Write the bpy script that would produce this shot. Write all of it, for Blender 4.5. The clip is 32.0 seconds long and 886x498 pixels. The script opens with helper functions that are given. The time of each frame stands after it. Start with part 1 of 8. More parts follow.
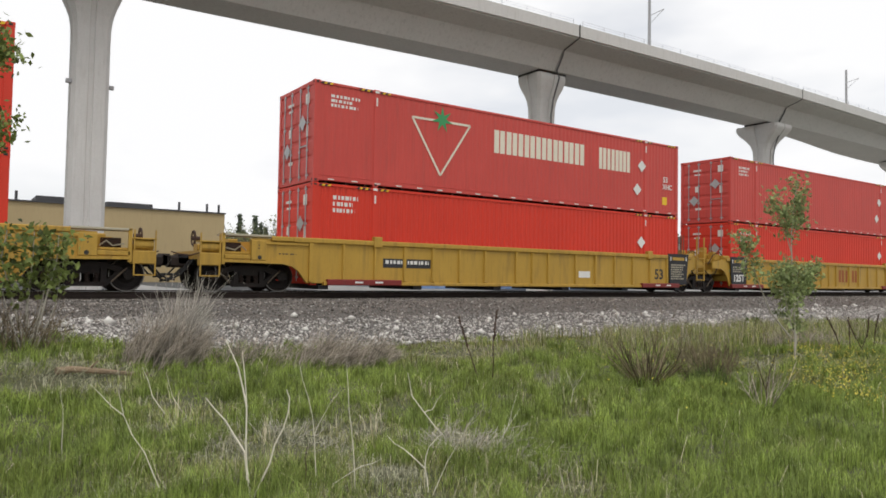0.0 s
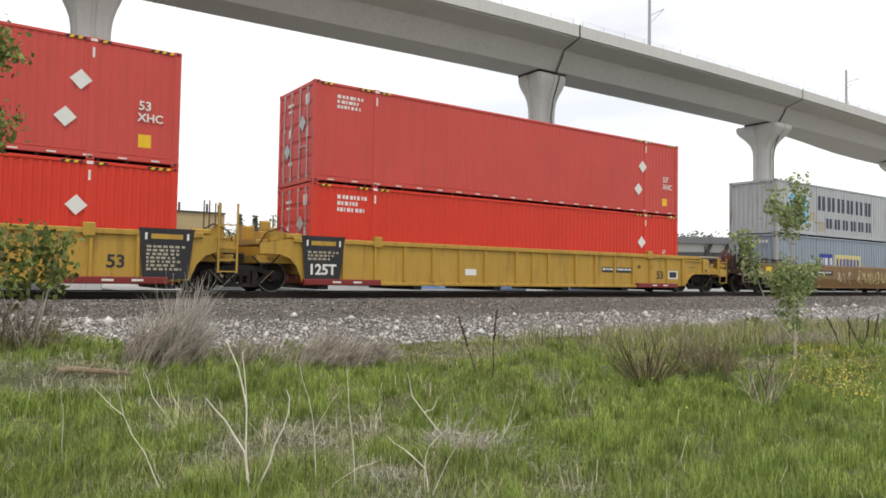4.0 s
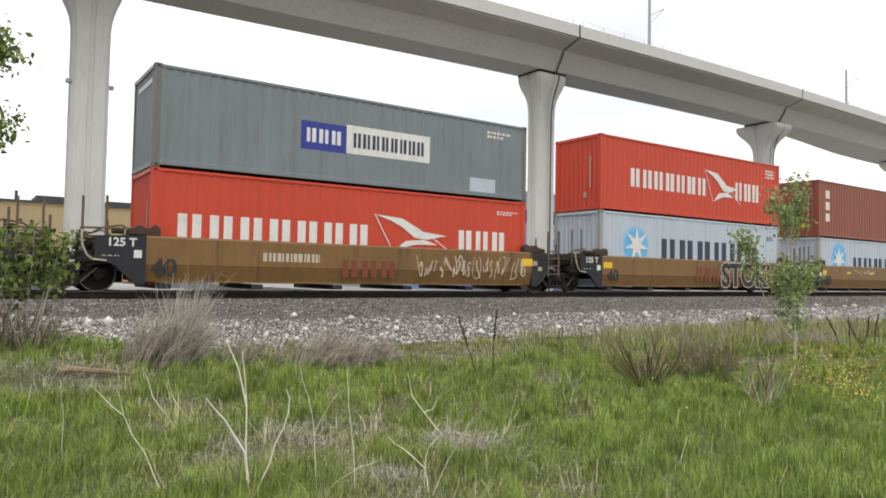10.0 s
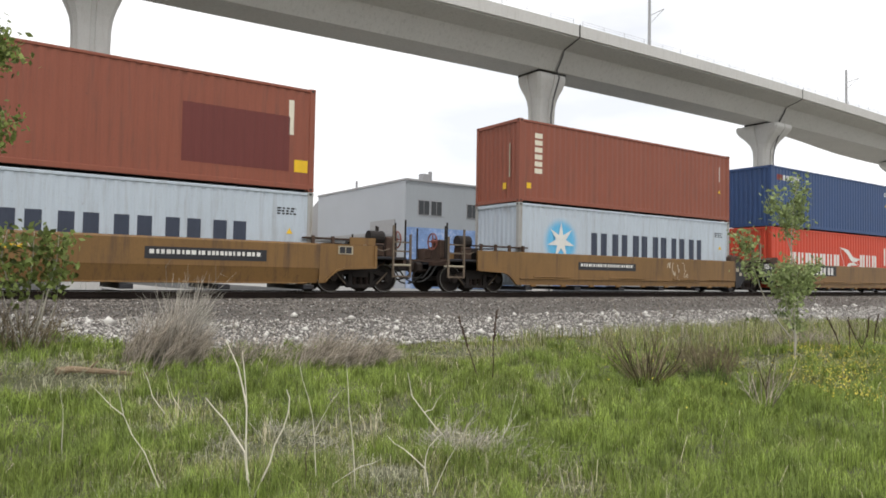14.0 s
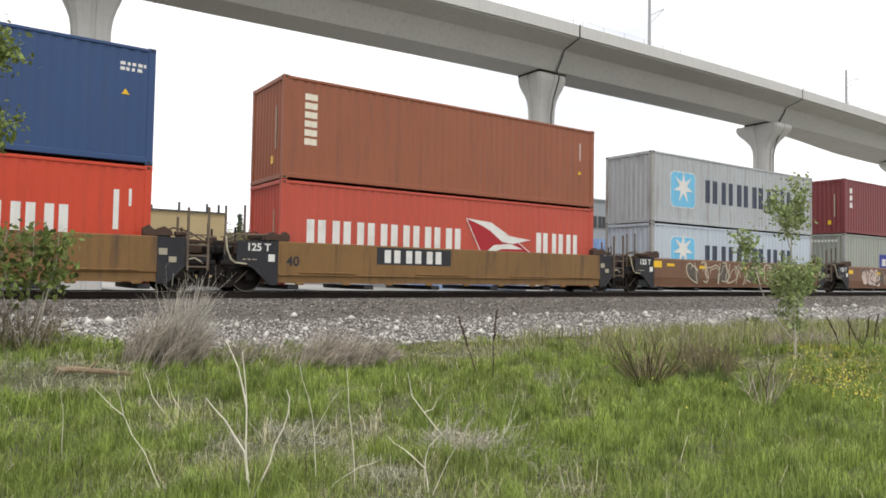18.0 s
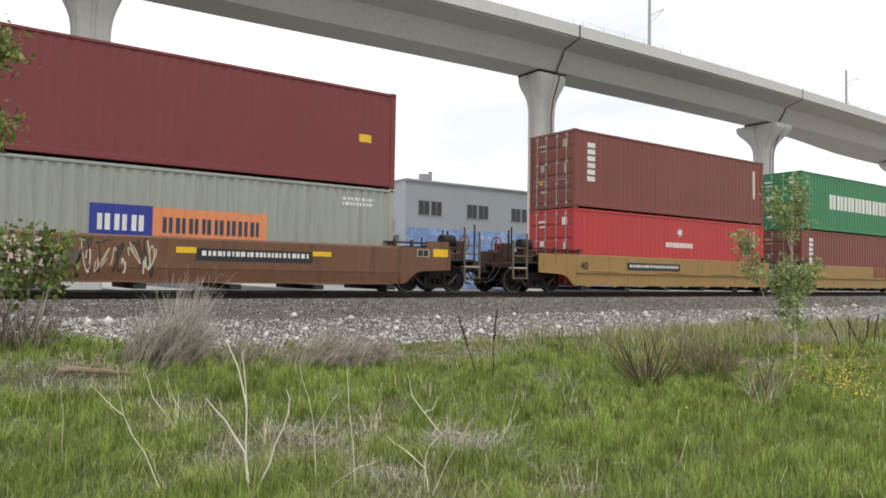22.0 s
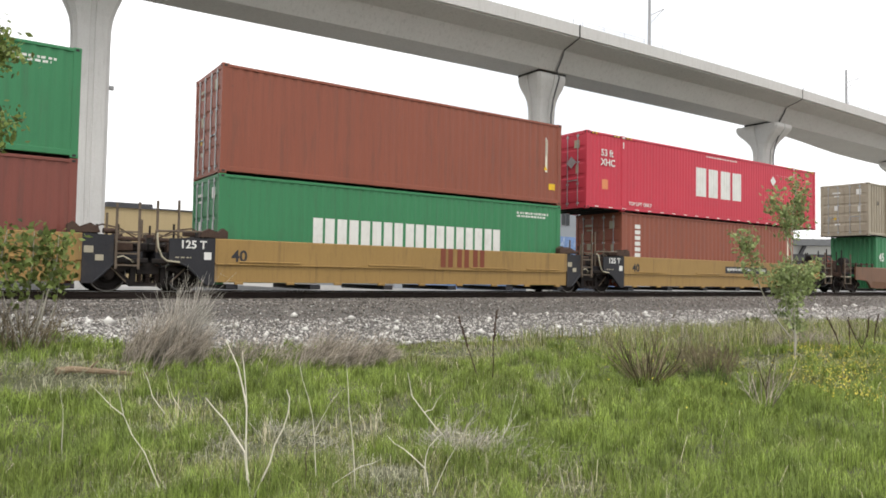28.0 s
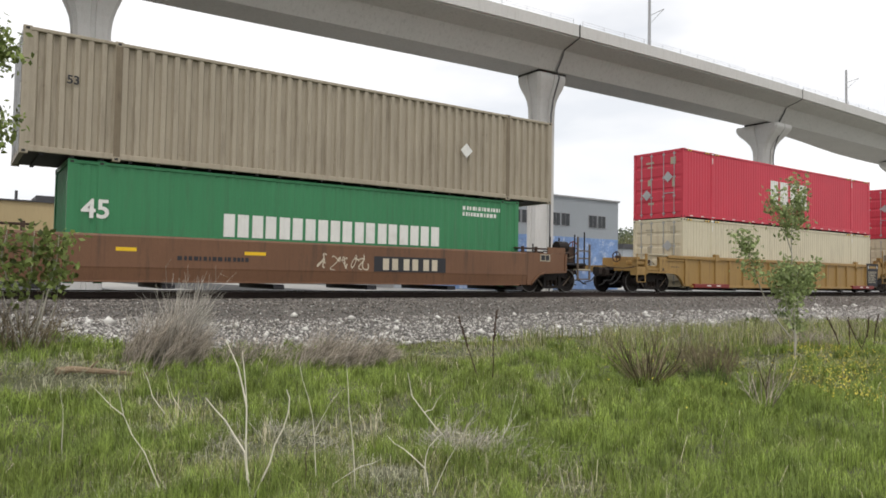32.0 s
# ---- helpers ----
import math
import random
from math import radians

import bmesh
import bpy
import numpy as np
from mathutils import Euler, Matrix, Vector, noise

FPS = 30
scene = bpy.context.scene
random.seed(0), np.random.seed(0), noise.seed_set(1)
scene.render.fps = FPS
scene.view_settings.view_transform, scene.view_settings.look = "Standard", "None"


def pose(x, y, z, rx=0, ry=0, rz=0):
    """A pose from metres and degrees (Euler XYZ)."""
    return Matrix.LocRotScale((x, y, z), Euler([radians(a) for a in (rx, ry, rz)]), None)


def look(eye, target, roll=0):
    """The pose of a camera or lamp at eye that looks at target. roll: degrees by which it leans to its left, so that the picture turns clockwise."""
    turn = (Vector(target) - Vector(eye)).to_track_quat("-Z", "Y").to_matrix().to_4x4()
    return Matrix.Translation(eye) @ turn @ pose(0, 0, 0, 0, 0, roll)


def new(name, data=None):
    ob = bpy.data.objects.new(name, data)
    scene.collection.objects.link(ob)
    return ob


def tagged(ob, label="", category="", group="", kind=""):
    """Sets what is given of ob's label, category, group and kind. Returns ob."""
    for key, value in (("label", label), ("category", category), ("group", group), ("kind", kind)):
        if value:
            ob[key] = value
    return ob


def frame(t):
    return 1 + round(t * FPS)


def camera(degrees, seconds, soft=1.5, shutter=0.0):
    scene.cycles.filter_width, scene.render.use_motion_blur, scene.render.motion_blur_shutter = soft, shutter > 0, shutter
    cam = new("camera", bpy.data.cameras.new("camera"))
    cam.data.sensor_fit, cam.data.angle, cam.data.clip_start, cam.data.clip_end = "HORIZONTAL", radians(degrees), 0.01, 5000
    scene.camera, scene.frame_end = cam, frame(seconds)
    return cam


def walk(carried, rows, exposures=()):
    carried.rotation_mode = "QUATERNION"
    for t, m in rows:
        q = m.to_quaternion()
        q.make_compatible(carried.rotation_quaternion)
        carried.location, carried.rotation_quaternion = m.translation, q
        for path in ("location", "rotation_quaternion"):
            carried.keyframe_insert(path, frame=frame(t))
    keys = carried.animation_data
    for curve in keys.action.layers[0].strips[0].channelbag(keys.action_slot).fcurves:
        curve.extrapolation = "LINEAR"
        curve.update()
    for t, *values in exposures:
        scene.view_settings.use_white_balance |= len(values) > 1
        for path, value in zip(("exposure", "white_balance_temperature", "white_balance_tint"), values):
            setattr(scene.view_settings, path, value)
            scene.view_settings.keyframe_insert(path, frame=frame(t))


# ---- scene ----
# Level of the rail heads is z = 0; the track runs along x, the train goes towards -x.
EYE = Vector((0.0, 0.0, 0.514))
YAW, PITCH = radians(34.723), radians(2.188)
AIM = EYE + Vector((math.sin(YAW) * math.cos(PITCH), math.cos(YAW) * math.cos(PITCH), math.sin(PITCH)))
cam = camera(64.214, 32.0, soft=1.7)
EXPOSURES = [(0, -0.17), (1, 0.10), (2, 0.17), (3, 0.15), (6, -0.15), (7, -0.05), (8, 0.15), (9, 0.13), (10, 0.12), (11, 0.13), (12, 0.08), (13, -0.05), (14, 0.08), (17, 0.22),
             (18, 0.18), (19, 0.15), (20, 0.03), (21, 0.08), (22, 0.08), (23, -0.08), (24, 0.18), (25, 0.22), (28, 0.28), (29, 0.35), (30, 0.22), (31, 0.18), (32, -0.03)]
walk(cam, [(0.0, look(EYE, AIM, 0.977)), (32.0, look(EYE, AIM, 0.977))], EXPOSURES)

SPEED = 9.9006          # metres a second
TRACK_Y = 19.55         # centre line of the track

# ---------------------------------------------------------------- light
world = bpy.data.worlds.new("overcast_sky")
scene.world = world
world.use_nodes = True
wn, wl = world.node_tree.nodes, world.node_tree.links
wn.clear()
w_out = wn.new("ShaderNodeOutputWorld")
w_bg = wn.new("ShaderNodeBackground")
w_sky = wn.new("ShaderNodeTexSky")
w_sky.sky_type, w_sky.sun_disc = "NISHITA", False
w_sky.sun_elevation, w_sky.sun_rotation = radians(64), radians(202)
w_sky.air_density, w_sky.dust_density = 1.0, 2.0
w_gain = wn.new("ShaderNodeVectorMath"); w_gain.operation = "SCALE"; w_gain.inputs["Scale"].default_value = 0.12
w_tc = wn.new("ShaderNodeTexCoord")
w_map = wn.new("ShaderNodeMapping"); w_map.inputs["Scale"].default_value = (1.0, 1.0, 3.2)
w_noise = wn.new("ShaderNodeTexNoise"); w_noise.inputs["Scale"].default_value = 2.3
w_noise.inputs["Detail"].default_value = 5.0; w_noise.inputs["Roughness"].default_value = 0.5
w_ramp = wn.new("ShaderNodeMapRange")
w_ramp.inputs["From Min"].default_value, w_ramp.inputs["From Max"].default_value = 0.3, 0.5
w_ramp.inputs["To Min"].default_value, w_ramp.inputs["To Max"].default_value = 0.72, 1.0
w_mix = wn.new("ShaderNodeMix"); w_mix.data_type = "RGBA"
w_mix.inputs[7].default_value = (1.12, 1.12, 1.13, 1)
wl.new(w_tc.outputs["Generated"], w_map.inputs["Vector"])
wl.new(w_map.outputs["Vector"], w_noise.inputs["Vector"])
wl.new(w_noise.outputs["Fac"], w_ramp.inputs["Value"])
wl.new(w_ramp.outputs["Result"], w_mix.inputs[0])
wl.new(w_sky.outputs["Color"], w_gain.inputs[0])
wl.new(w_gain.outputs["Vector"], w_mix.inputs[6])
wl.new(w_mix.outputs[2], w_bg.inputs["Color"])
w_bg.inputs["Strength"].default_value = 1.0
wl.new(w_bg.outputs["Background"], w_out.inputs["Surface"])
sun = new("sun", bpy.data.lights.new("sun", "SUN"))
sun.data.energy, sun.data.angle, sun.data.color = 1.3, radians(14), (1.0, 0.96, 0.9)
sun.matrix_world = look((-6, -18, 70), (6, 12, 0))
scene.view_settings.exposure = 0.0


# ---------------------------------------------------------------- materials
def material(name, rgb, rough=0.6, metal=0.0, vary=0.12, scale=1.2, fine=30.0, bump=0.02, stain=None, stain_amount=0.0, streak=False, per="", spread=(0.5, 1.5)):
    """Two scales of colour variation, optional stains (drawn down into streaks), a little relief."""
    m = bpy.data.materials.new(name)
    m.use_nodes = True
    n, l = m.node_tree.nodes, m.node_tree.links
    b = n["Principled BSDF"]
    b.inputs["Roughness"].default_value, b.inputs["Metallic"].default_value = rough, metal
    b.inputs["Specular IOR Level"].default_value = 0.35
    tc = n.new("ShaderNodeTexCoord")
    big = n.new("ShaderNodeTexNoise"); big.inputs["Scale"].default_value = scale; big.inputs["Detail"].default_value = 4
    small = n.new("ShaderNodeTexNoise"); small.inputs["Scale"].default_value = fine; small.inputs["Detail"].default_value = 3
    l.new(tc.outputs["Object"], big.inputs["Vector"]); l.new(tc.outputs["Object"], small.inputs["Vector"])
    add = n.new("ShaderNodeMath"); add.operation = "ADD"
    l.new(big.outputs["Fac"], add.inputs[0]); l.new(small.outputs["Fac"], add.inputs[1])
    rng = n.new("ShaderNodeMapRange")
    rng.inputs["From Min"].default_value, rng.inputs["From Max"].default_value = 0.6, 1.4
    rng.inputs["To Min"].default_value, rng.inputs["To Max"].default_value = 1 - vary, 1 + vary
    l.new(add.outputs[0], rng.inputs["Value"])
    mul = n.new("ShaderNodeVectorMath"); mul.operation = "SCALE"; mul.inputs[0].default_value = rgb
    last = rng.outputs["Result"]
    if per:
        src = n.new("ShaderNodeObjectInfo").outputs["Random"] if per == "object" else n.new("ShaderNodeNewGeometry").outputs["Random Per Island"]
        pr = n.new("ShaderNodeMapRange"); pr.inputs["To Min"].default_value, pr.inputs["To Max"].default_value = spread
        l.new(src, pr.inputs["Value"])
        pm = n.new("ShaderNodeMath"); pm.operation = "MULTIPLY"
        l.new(last, pm.inputs[0]); l.new(pr.outputs["Result"], pm.inputs[1]); last = pm.outputs[0]
    l.new(last, mul.inputs["Scale"])
    col = mul.outputs["Vector"]
    if stain:
        mp = n.new("ShaderNodeMapping"); mp.inputs["Scale"].default_value = (5.0, 5.0, 0.5) if streak else (1.6, 1.6, 1.6)
        st = n.new("ShaderNodeTexNoise"); st.inputs["Scale"].default_value = 1.0; st.inputs["Detail"].default_value = 6; st.inputs["Roughness"].default_value = 0.65
        l.new(tc.outputs["Object"], mp.inputs["Vector"]); l.new(mp.outputs["Vector"], st.inputs["Vector"])
        sr = n.new("ShaderNodeMapRange"); sr.inputs["From Min"].default_value, sr.inputs["From Max"].default_value = 0.52, 0.74
        sr.inputs["To Max"].default_value = stain_amount
        l.new(st.outputs["Fac"], sr.inputs["Value"])
        mx = n.new("ShaderNodeMix"); mx.data_type = "RGBA"; mx.inputs[7].default_value = (*stain, 1)
        l.new(sr.outputs["Result"], mx.inputs[0]); l.new(col, mx.inputs[6]); col = mx.outputs[2]
    if streak and stain:
        # thin runs of dirt and small chips, sharper than the broad stains
        mp2 = n.new("ShaderNodeMapping"); mp2.inputs["Scale"].default_value = (17.0, 17.0, 0.8)
        st2 = n.new("ShaderNodeTexNoise"); st2.inputs["Scale"].default_value = 1.0; st2.inputs["Detail"].default_value = 5; st2.inputs["Roughness"].default_value = 0.7
        l.new(tc.outputs["Object"], mp2.inputs["Vector"]); l.new(mp2.outputs["Vector"], st2.inputs["Vector"])
        chip = n.new("ShaderNodeTexNoise"); chip.inputs["Scale"].default_value = 5.5; chip.inputs["Detail"].default_value = 8; chip.inputs["Roughness"].default_value = 0.75
        l.new(tc.outputs["Object"], chip.inputs["Vector"])
        for src, lo_, hi_, amount_ in ((st2, 0.53, 0.78, min(1.0, 0.55 * stain_amount)), (chip, 0.61, 0.7, min(1.0, 0.9 * stain_amount))):
            sr2 = n.new("ShaderNodeMapRange"); sr2.inputs["From Min"].default_value, sr2.inputs["From Max"].default_value = lo_, hi_
            sr2.inputs["To Max"].default_value = amount_
            l.new(src.outputs["Fac"], sr2.inputs["Value"])
            mx2 = n.new("ShaderNodeMix"); mx2.data_type = "RGBA"; mx2.inputs[7].default_value = (*[c * 0.8 for c in stain], 1)
            l.new(sr2.outputs["Result"], mx2.inputs[0]); l.new(col, mx2.inputs[6]); col = mx2.outputs[2]
    l.new(col, b.inputs["Base Color"])
    if bump:
        bp = n.new("ShaderNodeBump"); bp.inputs["Strength"].default_value = 0.35; bp.inputs["Distance"].default_value = bump
        l.new(small.outputs["Fac"], bp.inputs["Height"]); l.new(bp.outputs["Normal"], b.inputs["Normal"])
    return m


def faded_panel(name, inner, outer, centre, reach):
    """A sprayed panel: one colour in its middle, running out into another."""
    m = material(name, inner, 0.5, 0, 0.08, 2, 40, 0)
    n, l = m.node_tree.nodes, m.node_tree.links
    b = n["Principled BSDF"]
    col = b.inputs["Base Color"].links[0].from_socket
    tc = n.new("ShaderNodeTexCoord")
    mp = n.new("ShaderNodeMapping"); mp.inputs["Location"].default_value = (-centre[0], 0, -centre[1]); mp.inputs["Scale"].default_value = (1.0, 0.0, 1.0)
    ln = n.new("ShaderNodeVectorMath"); ln.operation = "LENGTH"
    l.new(tc.outputs["Object"], mp.inputs["Vector"]); l.new(mp.outputs["Vector"], ln.inputs[0])
    rg = n.new("ShaderNodeMapRange"); rg.interpolation_type = "SMOOTHSTEP"
    rg.inputs["From Min"].default_value, rg.inputs["From Max"].default_value = reach
    l.new(ln.outputs["Value"], rg.inputs["Value"])
    mx = n.new("ShaderNodeMix"); mx.data_type = "RGBA"; mx.inputs[7].default_value = (*outer, 1)
    l.new(rg.outputs["Result"], mx.inputs[0]); l.new(col, mx.inputs[6])
    l.new(mx.outputs[2], b.inputs["Base Color"])
    return m


RUST = (0.13, 0.055, 0.028)
GRIME = (0.07, 0.06, 0.05)


def paint(name, rgb, amount=0.35, stain=GRIME, rough=0.5, vary=0.08):
    return material(name, rgb, rough, 0, vary, 0.6, 45, 0.003, stain, amount, True)


MAT = {
    "red_new": paint("red_container_paint", (0.65, 0.042, 0.02), 0.08),
    "red_faded": paint("faded_red_container_paint", (0.57, 0.072, 0.058), 0.18),
    "orange_red": paint("orange_red_container_paint", (0.58, 0.065, 0.03), 0.2),
    "orange_old": paint("sun_faded_red_container_paint", (0.5, 0.085, 0.055), 0.2),
    "crimson": paint("crimson_container_paint", (0.48, 0.05, 0.05), 0.15),
    "raspberry": paint("raspberry_red_container_paint", (0.56, 0.045, 0.075), 0.12),
    "brown": paint("oxide_brown_container_paint", (0.27, 0.082, 0.05), 0.35),
    "brown_warm": paint("warm_brown_container_paint", (0.3, 0.1, 0.052), 0.35),
    "brown_dark": paint("dark_oxide_container_paint", (0.21, 0.065, 0.05), 0.35),
    "maroon": paint("maroon_container_paint", (0.2, 0.042, 0.045), 0.25),
    "grey": paint("silver_grey_container_paint", (0.42, 0.44, 0.46), 0.5, RUST),
    "pale": paint("pale_grey_container_paint", (0.49, 0.55, 0.62), 0.32, (0.2, 0.15, 0.11)),
    "slate": paint("slate_grey_container_paint", (0.2, 0.23, 0.245), 0.4, (0.11, 0.07, 0.05)),
    "slate_blue": paint("blue_grey_container_paint", (0.27, 0.32, 0.38), 0.5, RUST),
    "sage": paint("sage_grey_container_paint", (0.33, 0.35, 0.31), 0.3, RUST),
    "blue": paint("navy_blue_container_paint", (0.035, 0.075, 0.19), 0.2),
    "green": paint("bright_green_container_paint", (0.045, 0.215, 0.092), 0.25),
    "tan": paint("weathered_tan_container_paint", (0.37, 0.32, 0.245), 0.45, (0.09, 0.06, 0.036), vary=0.12),
    "cream": paint("cream_container_paint", (0.6, 0.54, 0.4), 0.3, RUST),
    "yellow_car": paint("golden_yellow_railcar_paint", (0.45, 0.275, 0.046), 0.6, (0.15, 0.09, 0.035), vary=0.14),
    "ochre_car": paint("ochre_railcar_paint", (0.205, 0.113, 0.04), 0.9, (0.09, 0.055, 0.035), vary=0.2),
    "ochre_clean": paint("clean_ochre_railcar_paint", (0.32, 0.198, 0.066), 0.6, (0.14, 0.085, 0.04), vary=0.14),
    "rust_car": paint("rust_brown_railcar_paint", (0.165, 0.082, 0.045), 0.75, (0.07, 0.045, 0.032), vary=0.2),
    "black_car": material("black_underframe_paint", (0.026, 0.026, 0.031), 0.65, 0, 0.25, 2, 30, 0.006, (0.075, 0.055, 0.042), 0.4),
    "truck": material("oily_cast_steel", (0.017, 0.013, 0.012), 0.75, 0.0, 0.4, 3, 25, 0.008, (0.06, 0.04, 0.03), 0.55),
    "tread": material("polished_wheel_steel", (0.2, 0.19, 0.18), 0.45, 0.8, 0.1, 3, 30, 0),
    "brake_red": paint("dark_red_sill_paint", (0.2, 0.025, 0.022), 0.4),
    "white_mark": material("white_stencil_paint", (0.74, 0.73, 0.7), 0.55, 0, 0.06, 2, 40, 0, (0.35, 0.3, 0.26), 0.35),
    "cream_mark": material("cream_stencil_paint", (0.76, 0.7, 0.58), 0.55, 0, 0.06, 2, 40, 0),
    "black_mark": material("black_stencil_paint", (0.03, 0.03, 0.035), 0.6, 0, 0.1, 2, 40, 0),
    "navy_mark": material("dark_navy_lettering_paint", (0.045, 0.055, 0.085), 0.55, 0, 0.1, 2, 40, 0),
    "royal_mark": material("royal_blue_panel_paint", (0.035, 0.05, 0.3), 0.5, 0, 0.1, 2, 40, 0),
    "orange_mark": material("orange_panel_paint", (0.72, 0.27, 0.12), 0.55, 0, 0.08, 2, 40, 0),
    "lemon_mark": material("pale_yellow_panel_paint", (0.62, 0.55, 0.25), 0.55, 0, 0.1, 2, 40, 0),
    "sky_mark": material("light_blue_panel_paint", (0.17, 0.5, 0.74), 0.5, 0, 0.08, 2, 40, 0),
    "sky_fade": faded_panel("sprayed_light_blue_panel_paint", (0.13, 0.46, 0.74), (0.49, 0.55, 0.62), (2.02, 1.6), (0.55, 0.92)),
    "slate_patch": material("grimy_grey_patch_paint", (0.13, 0.14, 0.13), 0.6, 0, 0.15, 2, 40, 0, (0.22, 0.17, 0.08), 0.8, True),
    "flag_red": material("deep_red_emblem_paint", (0.38, 0.02, 0.03), 0.55, 0, 0.1, 2, 40, 0),
    "yellow_mark": material("yellow_reflector_film", (0.8, 0.5, 0.02), 0.4, 0, 0.08, 4, 40, 0),
    "letter_red": material("faded_red_lettering_paint", (0.2, 0.055, 0.03), 0.6, 0, 0.12, 2, 40, 0),
    "letter_rust": material("rust_red_lettering_paint", (0.32, 0.085, 0.025), 0.6, 0, 0.12, 2, 40, 0),
    "ladder_brown": material("grimy_brown_ladder_steel", (0.15, 0.115, 0.085), 0.75, 0.1, 0.3, 4, 30, 0.004, (0.06, 0.045, 0.035), 0.6),
    "plate_dull": material("dull_plate_paint", (0.4, 0.36, 0.27), 0.6, 0, 0.15, 3, 40, 0, (0.2, 0.15, 0.1), 0.6),
    "post_dark": material("rust_streaked_dark_post_paint", (0.17, 0.17, 0.165), 0.6, 0, 0.15, 2, 40, 0.004, (0.12, 0.065, 0.04), 0.95, True),
    "hose_pale": material("pale_beige_hose_rubber", (0.42, 0.38, 0.28), 0.7, 0, 0.15, 4, 40, 0),
    "leaf_mark": material("green_emblem_paint", (0.05, 0.3, 0.11), 0.5, 0, 0.08, 2, 40, 0),
    "patch_mark": material("dark_patch_paint", (0.15, 0.035, 0.03), 0.5, 0, 0.06, 1, 40, 0),
    "rust_iron": material("rusty_brown_iron", (0.075, 0.046, 0.034), 0.8, 0.1, 0.35, 4, 30, 0.006, (0.05, 0.035, 0.03), 0.7),
    "brake_wheel_red": material("faded_red_brake_wheel", (0.24, 0.075, 0.055), 0.6, 0, 0.2, 4, 30, 0.003, (0.1, 0.06, 0.04), 0.6),
    "tan_post": material("dark_rusty_lifting_post", (0.2, 0.16, 0.11), 0.7, 0, 0.2, 2, 40, 0.004, (0.07, 0.045, 0.03), 0.9, True),
    "post_rust": material("rust_streaked_grey_post_paint", (0.36, 0.36, 0.35), 0.6, 0, 0.15, 2, 40, 0.004, (0.16, 0.085, 0.045), 0.95, True),
    "graffiti_pale": material("pale_spray_paint", (0.55, 0.48, 0.37), 0.6, 0, 0.15, 3, 40, 0),
    "spray_shade": material("grey_spray_shading", (0.1, 0.085, 0.07), 0.6, 0, 0.4, 3, 20, 0, (0.16, 0.1, 0.06), 0.9),
    "graffiti_pink": material("pinkish_spray_paint", (0.58, 0.46, 0.4), 0.6, 0, 0.15, 3, 40, 0),
    "steel": material("galvanised_steel", (0.42, 0.43, 0.44), 0.45, 0.6, 0.15, 4, 30, 0.002),
    "rubber": material("black_rubber_hose", (0.02, 0.02, 0.02), 0.7, 0, 0.1, 5, 30, 0),
    "rail_side": material("rusty_rail_steel", (0.045, 0.032, 0.027), 0.75, 0.3, 0.3, 4, 40, 0.004),
    "rail_head": material("worn_rail_head_steel", (0.5, 0.5, 0.5), 0.3, 0.9, 0.1, 4, 40, 0),
    "tie": material("weathered_sleeper_timber", (0.09, 0.075, 0.06), 0.85, 0, 0.3, 4, 25, 0.01, per="object"),
    "concrete": material("weathered_bridge_concrete", (0.53, 0.52, 0.495), 0.85, 0, 0.08, 0.35, 12, 0.006, (0.33, 0.32, 0.3), 0.6, True),
    "concrete_light": material("pale_parapet_concrete", (0.6, 0.59, 0.57), 0.85, 0, 0.07, 0.5, 12, 0.005, (0.42, 0.4, 0.37), 0.4, True),
    # dark of joints, and of holes and the bearing gap, as plain colour
    "joint": material("dark_joint_and_hole_fill", (0.04, 0.038, 0.036), 0.9, 0, 0.2, 3, 30, 0),
    "lamp_grey": material("grey_lamp_housing", (0.36, 0.36, 0.37), 0.5, 0.3, 0.08, 3, 30, 0),
}


